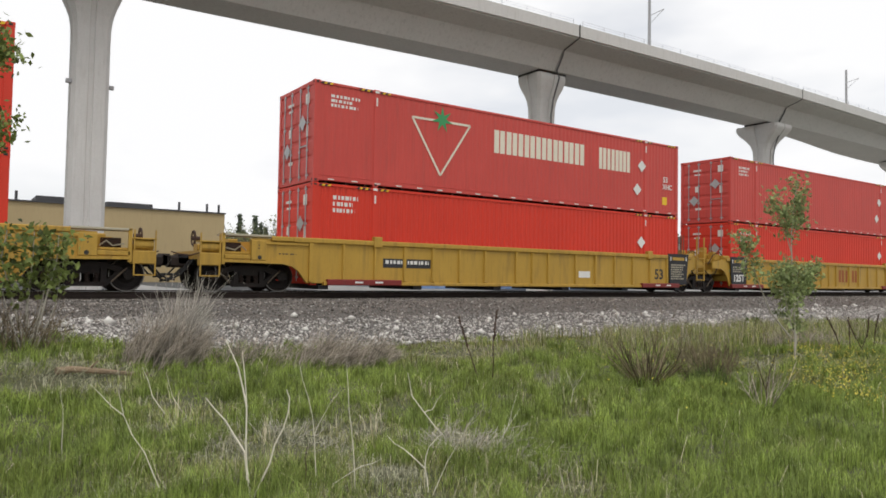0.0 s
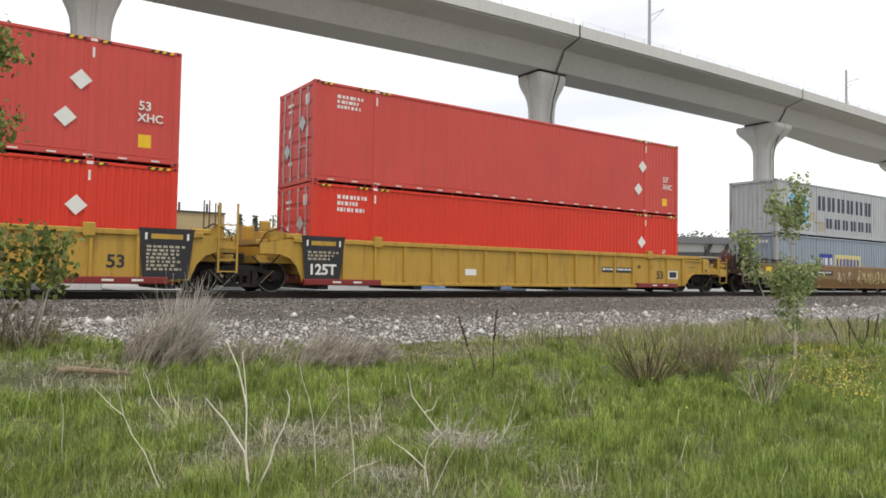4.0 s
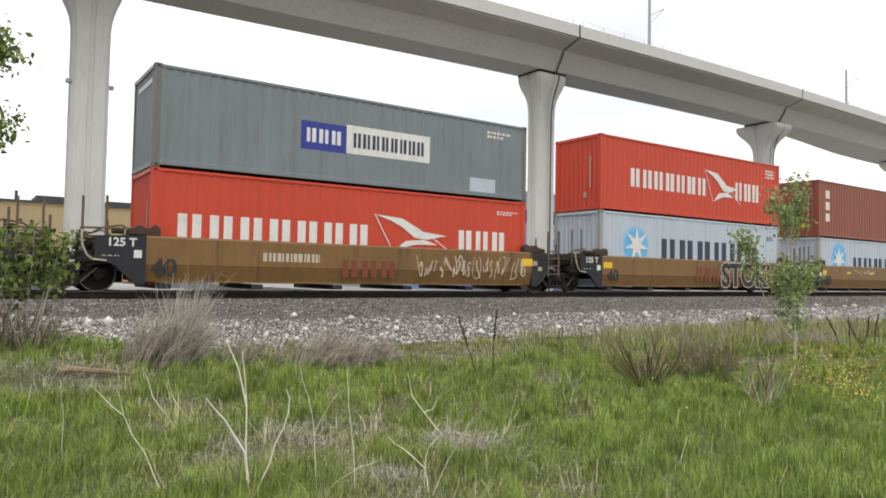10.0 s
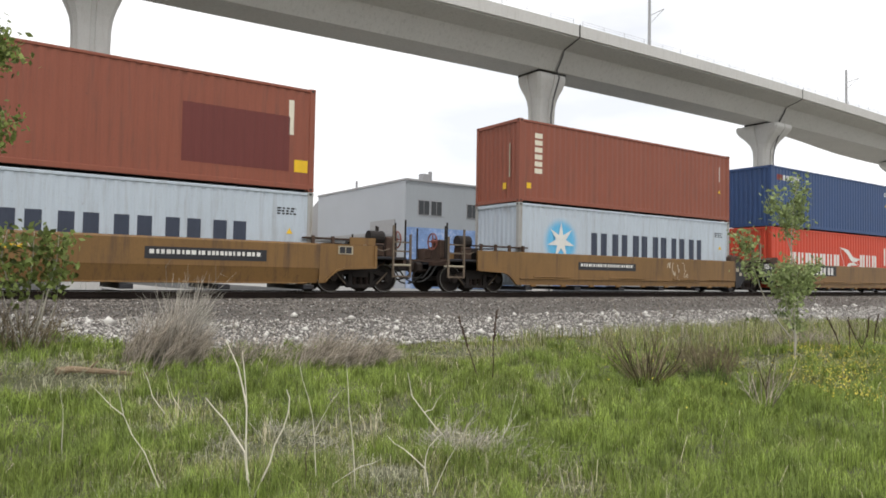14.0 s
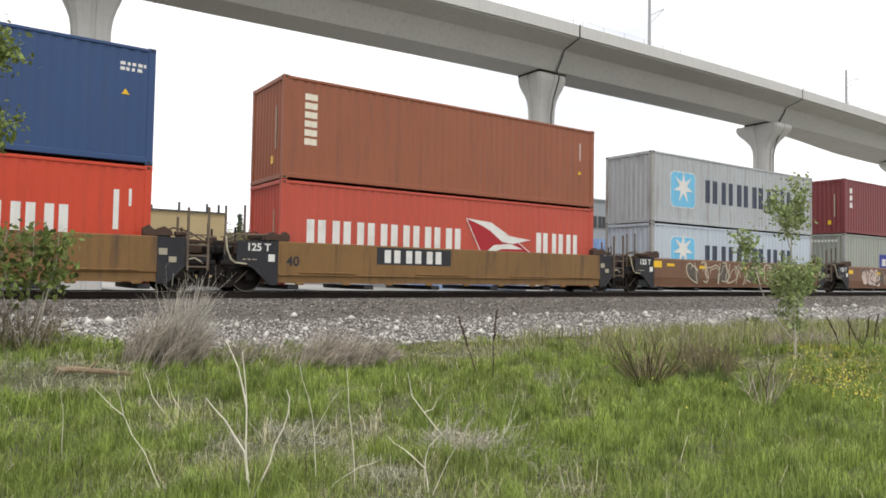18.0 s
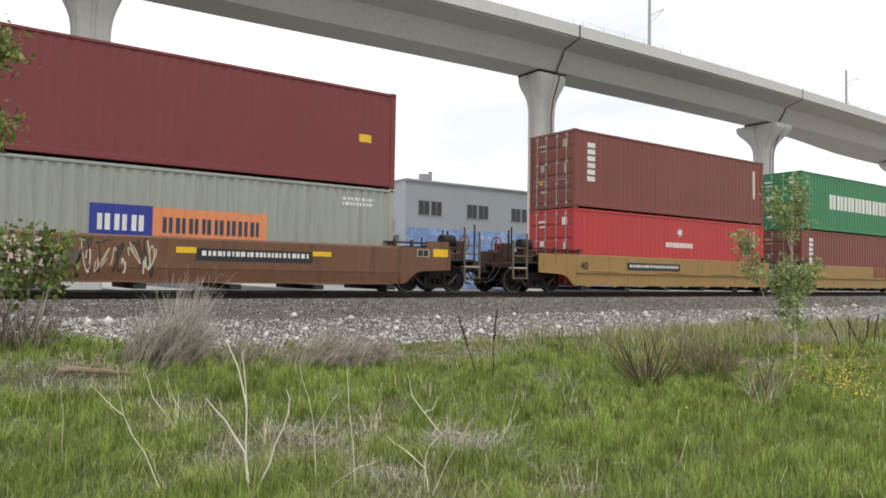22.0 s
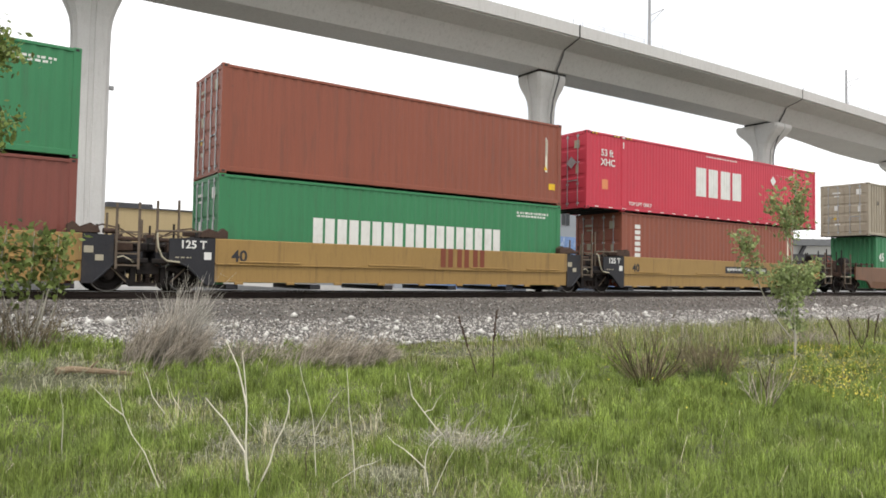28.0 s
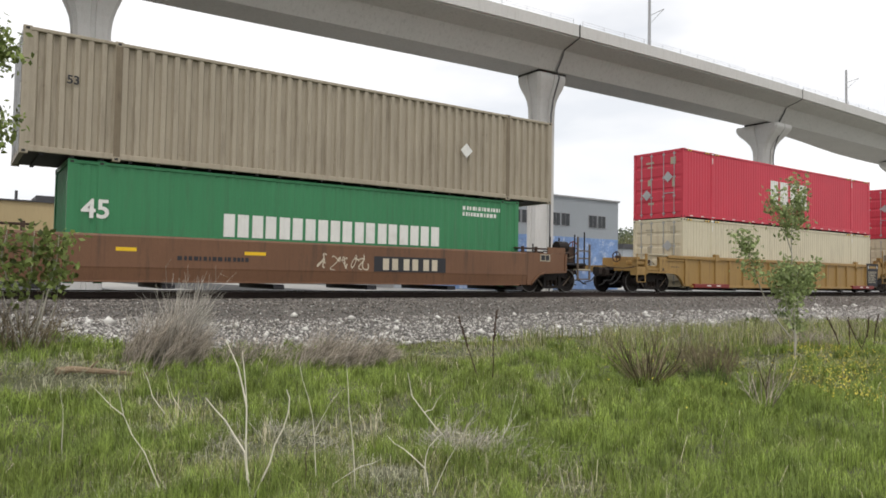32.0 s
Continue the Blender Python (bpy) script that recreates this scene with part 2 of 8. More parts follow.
# ---------------------------------------------------------------- building helpers
class Shape:
    """Collects vertices and faces for one mesh."""

    def __init__(self):
        self.v, self.f = [], []

    def add(self, verts, faces):
        o = len(self.v)
        self.v += [tuple(p) for p in verts]
        self.f += [tuple(i + o for i in q) for q in faces]
        return self

    def box(self, x0, x1, y0, y1, z0, z1, c=0.0):
        """A box, its long edges chamfered by c."""
        if c <= 0:
            p = [(x, y, z) for x in (x0, x1) for y in (y0, y1) for z in (z0, z1)]
            return self.add(p, [(0, 1, 3, 2), (4, 6, 7, 5), (0, 4, 5, 1), (2, 3, 7, 6), (0, 2, 6, 4), (1, 5, 7, 3)])
        ring = [(y0 + c, z0), (y1 - c, z0), (y1, z0 + c), (y1, z1 - c), (y1 - c, z1), (y0 + c, z1), (y0, z1 - c), (y0, z0 + c)]
        return self.prism_x(ring, x0, x1)

    def prism_x(self, ring, x0, x1):
        n = len(ring)
        p = [(x0, y, z) for y, z in ring] + [(x1, y, z) for y, z in ring]
        f = [(i, i + n, (i + 1) % n + n, (i + 1) % n) for i in range(n)]
        return self.add(p, f + [tuple(range(n)), tuple(range(2 * n - 1, n - 1, -1))])

    def prism_y(self, ring, y0, y1):
        """An outline in x, z pulled from y0 to y1."""
        n = len(ring)
        p = [(x, y0, z) for x, z in ring] + [(x, y1, z) for x, z in ring]
        f = [(i, (i + 1) % n, (i + 1) % n + n, i + n) for i in range(n)]
        return self.add(p, f + [tuple(range(n - 1, -1, -1)), tuple(range(n, 2 * n))])

    def prism_z(self, ring, z0, z1):
        n = len(ring)
        p = [(x, y, z0) for x, y in ring] + [(x, y, z1) for x, y in ring]
        f = [(i, (i + 1) % n, (i + 1) % n + n, i + n) for i in range(n)]
        return self.add(p, f + [tuple(range(n - 1, -1, -1)), tuple(range(n, 2 * n))])

    def tube(self, a, b, r0, r1=None, n=6, caps=True):
        a, b = Vector(a), Vector(b)
        r1 = r0 if r1 is None else r1
        d = (b - a).normalized()
        u = d.orthogonal().normalized()
        w = d.cross(u)
        p = []
        for c, r in ((a, r0), (b, r1)):
            for k in range(n):
                t = 2 * math.pi * k / n
                p.append(c + (u * math.cos(t) + w * math.sin(t)) * r)
        f = [(i, (i + 1) % n, (i + 1) % n + n, i + n) for i in range(n)]
        if caps:
            f += [tuple(range(n - 1, -1, -1)), tuple(range(n, 2 * n))]
        return self.add(p, f)

    def sweep(self, points, radii, n=5):
        """One unbroken tube through the points."""
        pts = [Vector(p) for p in points]
        o = len(self.v)
        for i, (p, r) in enumerate(zip(pts, radii)):
            d = (pts[min(i + 1, len(pts) - 1)] - pts[max(i - 1, 0)]).normalized()
            u = d.cross(Vector((0.31, 0.47, 0.83))).normalized()
            w = d.cross(u)
            self.v += [tuple(p + (u * math.cos(2 * math.pi * k / n) + w * math.sin(2 * math.pi * k / n)) * r) for k in range(n)]
        for i in range(len(pts) - 1):
            self.f += [(o + i * n + k, o + i * n + (k + 1) % n, o + (i + 1) * n + (k + 1) % n, o + (i + 1) * n + k) for k in range(n)]
        self.f += [tuple(o + k for k in range(n - 1, -1, -1)), tuple(o + (len(pts) - 1) * n + k for k in range(n))]
        return self

    def path(self, points, r, n=5):
        return self.sweep(points, [r] * len(points), n)

    def wheel_y(self, cx, cz, y0, y1, r, n=20):
        ring = [(cx + r * math.cos(2 * math.pi * k / n), cz + r * math.sin(2 * math.pi * k / n)) for k in range(n)]
        return self.prism_y(ring, y0, y1)

    def mesh(self, name, mat, smooth=False):
        me = bpy.data.meshes.new(name)
        me.from_pydata(self.v, [], self.f)
        me.materials.append(mat)
        if smooth:
            me.polygons.foreach_set("use_smooth", [True] * len(me.polygons))
        bm = bmesh.new(); bm.from_mesh(me)
        bmesh.ops.recalc_face_normals(bm, faces=bm.faces)
        bm.to_mesh(me); bm.free()
        me.update()
        return me


def part(name, shape, mat, parent, label="", smooth=False):
    """One mesh object under a thing or a part."""
    ob = new(name, shape if isinstance(shape, bpy.types.Mesh) else shape.mesh(name, mat, smooth))
    ob.parent = parent
    if label:
        ob["label"] = label
    return ob


def big_mesh(name, verts, faces, mat, smooth=False):
    """A large mesh from arrays, all faces with the same number of corners."""
    me = bpy.data.meshes.new(name)
    verts, faces = np.asarray(verts, np.float32), np.asarray(faces, np.int32)
    k = faces.shape[1]
    me.vertices.add(len(verts)); me.vertices.foreach_set("co", verts.ravel())
    me.loops.add(faces.size); me.loops.foreach_set("vertex_index", faces.ravel())
    me.polygons.add(len(faces))
    me.polygons.foreach_set("loop_start", np.arange(len(faces), dtype=np.int32) * k)
    me.polygons.foreach_set("loop_total", np.full(len(faces), k, np.int32))
    if smooth:
        me.polygons.foreach_set("use_smooth", np.ones(len(faces), bool))
    me.materials.append(mat)
    me.update(calc_edges=True); me.validate()
    return me


LETTERS = {}


def text_mesh(body, height, mat, offset=0.0):
    """Readable figures as a flat mesh in x, z, with its lower left corner at the origin."""
    key = (body, height, mat.name, offset)
    if key not in LETTERS:
        cu = bpy.data.curves.new("figures", "FONT")
        cu.body, cu.size, cu.extrude, cu.resolution_u = body, height * 1.38, 0.003, 3
        cu.offset = offset
        ob = new("figures", cu)
        bpy.context.view_layer.update()
        me = bpy.data.meshes.new_from_object(ob.evaluated_get(bpy.context.evaluated_depsgraph_get()))
        me.transform(Matrix.Rotation(radians(90), 4, "X"))
        me.materials.clear(); me.materials.append(mat)
        bpy.data.objects.remove(ob)
        LETTERS[key] = me
    return LETTERS[key]


MOVERS = []             # things on the track: object, x at the start, y, z
WHEELSETS = []          # wheelset, its x on the train
MARKS = {}
MARKS["aU"] = [
    ('blocks', 'cream_mark', 6.46, 10.76, 1.54, 2.31, 8),
    ('blocks', 'cream_mark', 11.5, 13.27, 1.52, 2.32, 4),
    ('line', 'cream_mark', (3.25, 2.28), (5.47, 2.29), 0.07),
    ('line', 'cream_mark', (5.47, 2.29), (4.32, 0.57), 0.07),
    ('line', 'cream_mark', (4.32, 0.57), (3.25, 2.28), 0.07),
    ('star', 'leaf_mark', 4.37, 2.34, 0.42),
    ('diamond', 'white_mark', 13.9, 1.85, 0.24),
    ('diamond', 'white_mark', 13.64, 0.91, 0.24),
    ('lines', 'white_mark', 0.52, 1.44, 2.14, 2.54, 3),
    ('rect', 'yellow_mark', 15.18, 15.46, 0.42, 0.73),
    ('figures', 'white_mark', '53', 0.22, 15.18, 1.33),
    ('figures', 'white_mark', 'XHC', 0.2, 15.16, 1.05),
]
MARKS["aL"] = [
    ('diamond', 'white_mark', 13.89, 1.76, 0.24),
    ('lines', 'white_mark', 0.64, 1.45, 2.01, 2.56, 3),
]
MARKS["bU"] = [
    ('lines', 'white_mark', 0.66, 1.5, 2.07, 2.52, 3),
    ('diamond', 'white_mark', 13.9, 1.85, 0.24),
    ('diamond', 'white_mark', 13.6, 0.94, 0.24),
    ('figures', 'white_mark', '53', 0.22, 15.17, 1.33),
    ('figures', 'white_mark', 'XHC', 0.2, 15.16, 1.05),
    ('rect', 'yellow_mark', 15.19, 15.49, 0.41, 0.73),
]
MARKS["bL"] = [
    ('lines', 'white_mark', 0.76, 1.59, 2.03, 2.49, 3),
    ('diamond', 'white_mark', 13.89, 1.82, 0.24),
]
MARKS["cU"] = [
    ('lines', 'white_mark', 0.72, 1.58, 2.12, 2.56, 3),
    ('diamond', 'white_mark', 13.95, 1.83, 0.24),
    ('diamond', 'white_mark', 13.71, 0.93, 0.24),
    ('figures', 'white_mark', "53'", 0.22, 15.17, 1.33),
    ('figures', 'white_mark', 'XHC', 0.2, 15.16, 1.05),
    ('rect', 'yellow_mark', 15.18, 15.47, 0.38, 0.67),
]
MARKS["cL"] = [
    ('lines', 'white_mark', 0.78, 1.73, 2.05, 2.59, 3),
    ('diamond', 'white_mark', 13.92, 1.77, 0.24),
    ('figures', 'white_mark', "53'", 0.14, 15.14, 1.36),
]
MARKS["aW"] = [
    ('rect', 'black_mark', 2.22, 3.91, 0.73, 1.0),
    ('lines', 'white_mark', 2.3, 3.83, 0.78, 0.95, 1),
    ('figures', 'black_mark', '53', 0.4, 14.5, 0.54),
    ('rect', 'white_mark', 10.32, 10.9, 0.54, 0.77),
]
MARKS["bW"] = [
    ('chain', 'rubber', (6.15, 1.27), (7.17, 1.21), 0.4),
    ('rect', 'black_mark', 8.0, 8.08, 0.95, 1.07),
    ('rect', 'black_mark', 8.12, 8.2, 0.95, 1.07),
    ('blocks', 'letter_red', 9.07, 11.11, 0.54, 1.15, 3),
    ('figures', 'black_mark', '53', 0.31, 14.54, 0.59),
    ('rect', 'white_mark', 5.22, 5.73, 0.55, 0.73),
]
MARKS["cW"] = [
    ('rect', 'white_mark', 15.35, 15.95, 0.55, 0.87),
    ('figures', 'black_mark', '40', 0.13, 13.5, 0.93),
    ('figures', 'black_mark', '45', 0.13, 14.2, 0.93),
    ('rect', 'black_mark', 11.51, 13.18, 0.75, 0.95),
    ('lines', 'white_mark', 11.57, 13.12, 0.79, 0.91, 1),
    ('figures', 'black_mark', '53', 0.31, 14.62, 0.55),
    ('over', 'black_mark', 15.42, 15.86, 0.6, 0.83),
    ('rect', 'white_mark', 5.24, 5.69, 0.55, 0.75),
]
MARKS["eU"] = [
    ('rect', 'plate_dull', 2.95, 3.55, 0.8, 1.2),
    ('rect', 'plate_dull', 3.9, 4.5, 0.28, 0.78),
    ('rect', 'plate_dull', 1.8, 2.3, 0.2, 0.42),
    ('round', 'white_mark', 1.14, 2.9, 0.52, 2.04),
    ('round_over', 'sky_mark', 1.17, 2.87, 0.55, 2.01),
    ('star', 'white_mark', 2.0, 1.31, 0.72),
    ('blocks', 'navy_mark', 3.76, 9.61, 1.33, 2.06, 6),
    ('blocks', 'navy_mark', 4.56, 9.61, 0.45, 0.97, 6),
]
MARKS["eL"] = [
    ('rect', 'royal_mark', 3.99, 5.32, 1.16, 1.76),
    ('blocks_over', 'white_mark', 4.12, 5.26, 1.2, 1.57, 3),
    ('rect', 'lemon_mark', 5.47, 8.3, 1.19, 1.75),
    ('blocks_over', 'royal_mark', 5.64, 8.14, 1.15, 1.55, 8),
]
MARKS["eW"] = [
    ('figures', 'black_mark', '40', 0.44, 0.1, 0.4),
    ('rect', 'black_mark', 1.57, 4.79, 0.86, 1.1),
    ('lines', 'white_mark', 1.68, 4.66, 0.92, 1.05, 1),
    ('rect', 'yellow_mark', -1.24, -0.72, 0.93, 1.19),
    ('spray', 'graffiti_pale', 5.14, 6.25, 0.37, 1.19, 5, 0.03),
    ('spray', 'lemon_mark', 7.25, 11.88, 0.44, 1.22, 6, 0.03),
]
MARKS["fU"] = [
    ('rect', 'slate_patch', 6.55, 6.95, 2.05, 2.5),
    ('rect', 'royal_mark', 3.99, 5.41, 0.89, 1.67),
    ('blocks_over', 'white_mark', 4.13, 5.3, 1.09, 1.47, 3),
    ('rect', 'orange_mark', 5.41, 8.32, 0.92, 1.7),
    ('blocks_over', 'navy_mark', 5.61, 8.17, 1.14, 1.53, 8),
    ('lines', 'white_mark', 5.55, 7.59, 0.5, 0.66, 1),
    ('lines', 'white_mark', 10.59, 11.57, 2.0, 2.24, 2),
]
MARKS["fL"] = [
    ('triangle', 'yellow_mark', 11.51, 1.66, 0.1),
    ('lines', 'black_mark', 11.15, 11.7, 2.16, 2.38, 3),
    ('rect', 'sky_fade', 1.1, 2.95, 0.7, 2.5),
    ('star', 'white_mark', 2.02, 1.63, 0.68),
    ('blocks', 'navy_mark', 3.42, 10.12, 0.78, 1.99, 6),
]
MARKS["fW"] = [
    ('figures', 'black_mark', '40', 0.46, 0.16, 0.41),
    ('blocks', 'letter_red', 5.33, 7.0, 0.38, 0.85, 3),
    ('rect', 'yellow_mark', 4.73, 5.17, 0.99, 1.12),
    ('spray', 'graffiti_pale', 1.17, 3.89, 0.51, 1.15, 4, 0.03),
    ('spray', 'graffiti_pale', 7.69, 9.3, 0.65, 1.27, 5, 0.03),
]
MARKS["gU"] = [
    ('rect', 'royal_mark', 3.9, 5.31, 0.9, 1.7),
    ('blocks_over', 'white_mark', 4.03, 5.19, 1.11, 1.51, 3),
    ('rect', 'white_mark', 5.31, 8.2, 0.92, 1.75),
    ('blocks_over', 'navy_mark', 5.51, 8.03, 1.11, 1.54, 8),
    ('rect', 'pale', 9.79, 10.86, 0.13, 0.64),
    ('lines', 'white_mark', 10.5, 11.46, 1.98, 2.25, 2),
]
MARKS["gL"] = [
    ('blocks', 'white_mark', 0.59, 6.21, 1.06, 1.78, 7),
    ('poly', 'white_mark', [(6.29, 2.12), (7.25, 2.04), (7.99, 1.69), (7.31, 1.75), (6.86, 1.95)]),
    ('poly', 'white_mark', [(7.25, 1.77), (8.04, 1.67), (8.89, 1.58), (8.16, 1.43), (7.71, 1.47)]),
    ('poly', 'white_mark', [(6.97, 1.06), (7.37, 1.36), (8.04, 1.43), (8.55, 1.28), (7.71, 1.26)]),
    ('line', 'white_mark', (6.29, 2.12), (6.91, 1.06), 0.03),
    ('line', 'white_mark', (8.21, 1.58), (9.12, 1.04), 0.03),
    ('blocks', 'white_mark', 9.33, 11.39, 1.02, 1.8, 3),
    ('lines', 'white_mark', 10.94, 11.84, 2.36, 2.51, 2),
]
MARKS["gW"] = [
    ('figures', 'black_mark', '40', 0.44, -0.0, 0.4),
    ('blocks', 'letter_red', 5.08, 6.98, 0.43, 0.92, 3),
    ('rect', 'yellow_mark', 11.86, 12.33, 0.9, 1.15),
    ('spray', 'graffiti_pale', 7.64, 11.72, 0.41, 1.23, 4, 0.03),
    ('lines', 'graffiti_pale', 2.8, 4.43, 0.68, 1.05, 1),
]
MARKS["hU"] = [
    ('blocks', 'white_mark', 1.67, 6.61, 1.02, 1.75, 7),
    ('poly', 'white_mark', [(6.42, 2.16), (7.31, 2.06), (7.99, 1.61), (7.36, 1.69), (6.94, 1.94)]),
    ('poly', 'white_mark', [(7.31, 1.72), (8.04, 1.58), (8.83, 1.48), (8.15, 1.28), (7.73, 1.34)]),
    ('poly', 'white_mark', [(7.05, 0.82), (7.42, 1.2), (8.04, 1.28), (8.52, 1.09), (7.73, 1.06)]),
    ('line', 'white_mark', (6.42, 2.16), (7.0, 0.82), 0.03),
    ('line', 'white_mark', (8.2, 1.48), (9.04, 0.79), 0.03),
    ('blocks', 'white_mark', 8.62, 10.61, 1.0, 1.8, 3),
    ('lines', 'white_mark', 11.09, 11.76, 2.15, 2.58, 3),
]
MARKS["hL"] = [
    ('triangle', 'yellow_mark', 11.51, 1.66, 0.1),
    ('lines', 'black_mark', 11.15, 11.7, 2.16, 2.38, 3),
    ('rect', 'sky_fade', 1.1, 2.95, 0.7, 2.5),
    ('star', 'white_mark', 2.07, 1.66, 0.72),
    ('blocks', 'navy_mark', 3.5, 10.54, 0.81, 1.97, 6),
]
MARKS["hW"] = [
    ('figures', 'black_mark', '40', 0.44, 0.16, 0.44),
    ('rect', 'yellow_mark', -0.06, 0.42, 0.91, 1.13),
    ('blocks', 'letter_red', 5.45, 7.17, 0.49, 1.05, 3),
    ('tag', 'black_mark', 'STOKUP', 0.98, 7.25, 0.3),
]
MARKS["iW"] = [
    ('spray', 'graffiti_pale', 3.01, 5.27, 0.98, 1.24, 1, 0.03),
    ('figures', 'black_mark', '40', 0.48, 0.06, 0.4),
    ('rect', 'yellow_mark', -0.12, 0.28, 0.91, 1.13),
    ('rect', 'yellow_mark', 2.32, 2.74, 0.98, 1.08),
    ('rect', 'yellow_mark', 4.76, 5.2, 0.97, 1.07),
    ('rect', 'black_mark', 7.73, 10.79, 0.82, 1.12),
    ('lines', 'white_mark', 7.84, 10.66, 0.88, 1.05, 1),
]
MARKS["jW"] = [
    ('spray', 'graffiti_pale', 7.54, 8.75, 0.5, 1.32, 1, 0.03),
    ('rect', 'black_mark', 2.65, 5.75, 0.82, 1.1),
    ('lines', 'white_mark', 2.77, 5.61, 0.88, 1.05, 1),
]
MARKS["iU"] = [
    ('stack', 'cream_mark', 0.67, 1.1, 0.64, 2.4, 3),
    ('rect', 'patch_mark', 8.58, 11.45, 0.52, 2.04),
    ('rect', 'yellow_mark', 11.61, 12.0, 0.52, 0.86),
    ('rect', 'cream_mark', 11.42, 11.57, 1.54, 2.5),
]
MARKS["iL"] = [
    ('triangle', 'yellow_mark', 11.51, 1.4, 0.1),
    ('lines', 'black_mark', 11.15, 11.7, 1.90, 2.12, 3),
    ('rect', 'sky_fade', 1.1, 2.95, 0.7, 2.5),
    ('star', 'white_mark', 2.0, 1.5, 0.72),
    ('blocks', 'navy_mark', 3.42, 10.53, 0.72, 1.67, 6),
]
MARKS["jU"] = [
    ('rect', 'white_mark', 11.45, 11.49, 1.7, 2.35),
    ('triangle', 'yellow_mark', 11.45, 1.2, 0.09),
    ('stack', 'cream_mark', 0.69, 1.09, 0.97, 2.46, 6),
    ('rect', 'yellow_mark', 0.37, 0.57, 0.49, 0.69),
]
MARKS["jL"] = [
    ('triangle', 'yellow_mark', 11.51, 1.66, 0.1),
    ('lines', 'black_mark', 11.15, 11.7, 2.16, 2.38, 3),
    ('rect', 'sky_fade', 1.1, 2.95, 0.7, 2.5),
    ('star', 'white_mark', 2.01, 1.63, 0.68),
    ('blocks', 'navy_mark', 3.46, 10.45, 0.84, 2.01, 6),
]
MARKS["kU"] = [
    ('rect', 'brake_red', 0.47, 0.99, 2.24, 2.5),
    ('blocks', 'white_mark', 0.99, 2.48, 2.24, 2.5, 5),
    ('lines', 'white_mark', 11.39, 11.99, 2.21, 2.47, 2),
    ('triangle', 'yellow_mark', 11.52, 1.67, 0.09),
]
MARKS["kL"] = [
    ('rect', 'white_mark', 11.68, 11.74, 1.88, 2.3),
    ('blocks', 'white_mark', 1.61, 6.44, 1.17, 1.76, 7),
    ('poly', 'white_mark', [(6.38, 2.15), (7.19, 2.07), (7.81, 1.69), (7.24, 1.76), (6.86, 1.97)]),
    ('poly', 'white_mark', [(7.19, 1.78), (7.86, 1.67), (8.57, 1.57), (7.95, 1.41), (7.57, 1.46)]),
    ('poly', 'white_mark', [(6.95, 1.02), (7.28, 1.34), (7.86, 1.41), (8.28, 1.25), (7.57, 1.23)]),
    ('line', 'white_mark', (6.38, 2.15), (6.9, 1.02), 0.03),
    ('line', 'white_mark', (8.0, 1.57), (8.76, 1.0), 0.03),
    ('blocks', 'white_mark', 8.53, 10.51, 1.08, 1.82, 3),
    ('rect', 'white_mark', 11.34, 11.46, 1.3, 2.26),
]
MARKS["kW"] = [
    ('figures', 'black_mark', '40', 0.24, 0.46, 0.79),
    ('rect', 'black_mark', 2.9, 5.51, 0.83, 1.33),
    ('blocks_over', 'white_mark', 3.13, 5.33, 0.89, 1.25, 3),
]
MARKS["lU"] = [
    ('rect', 'white_mark', 11.45, 11.49, 1.7, 2.35),
    ('triangle', 'yellow_mark', 11.45, 1.2, 0.09),
    ('stack', 'cream_mark', 0.63, 1.05, 0.94, 2.46, 6),
]
MARKS["lL"] = [
    ('under', 'flag_red', [(6.32, 2.2), (8.13, 1.72), (9.34, 1.01), (6.98, 1.03)]),
    ('blocks', 'white_mark', 0.72, 6.27, 1.13, 1.84, 7),
    ('poly', 'white_mark', [(6.32, 2.2), (7.35, 2.12), (8.13, 1.72), (7.41, 1.8), (6.92, 2.01)]),
    ('poly', 'white_mark', [(7.35, 1.82), (8.19, 1.7), (9.1, 1.6), (8.31, 1.44), (7.83, 1.49)]),
    ('poly', 'white_mark', [(7.04, 1.03), (7.47, 1.37), (8.19, 1.44), (8.74, 1.27), (7.83, 1.25)]),
    ('line', 'white_mark', (6.32, 2.2), (6.98, 1.03), 0.03),
    ('line', 'white_mark', (8.37, 1.6), (9.34, 1.01), 0.03),
    ('blocks', 'white_mark', 9.33, 11.51, 1.07, 1.88, 3),
]
MARKS["lW"] = [
    ('figures', 'black_mark', '40', 0.27, 0.11, 0.72),
    ('rect', 'black_mark', 2.9, 5.56, 0.82, 1.32),
    ('blocks_over', 'white_mark', 3.1, 5.33, 0.87, 1.25, 3),
]
MARKS["nU"] = [
    ('triangle', 'yellow_mark', 11.51, 1.6, 0.1),
    ('lines', 'black_mark', 11.15, 11.7, 2.10, 2.32, 3),
    ('round', 'white_mark', 1.19, 2.84, 0.71, 2.2),
    ('round_over', 'sky_mark', 1.22, 2.81, 0.74, 2.17),
    ('star', 'white_mark', 2.0, 1.55, 0.68),
    ('blocks', 'navy_mark', 3.41, 10.46, 1.03, 2.01, 6),
    ('triangle', 'yellow_mark', 11.45, 1.62, 0.09),
]
MARKS["nL"] = [
    ('round', 'white_mark', 1.2, 2.83, 0.98, 2.11),
    ('round_over', 'sky_mark', 1.23, 2.8, 1.01, 2.08),
    ('star', 'white_mark', 2.0, 1.59, 0.68),
    ('blocks', 'navy_mark', 3.4, 10.49, 0.75, 1.81, 6),
]
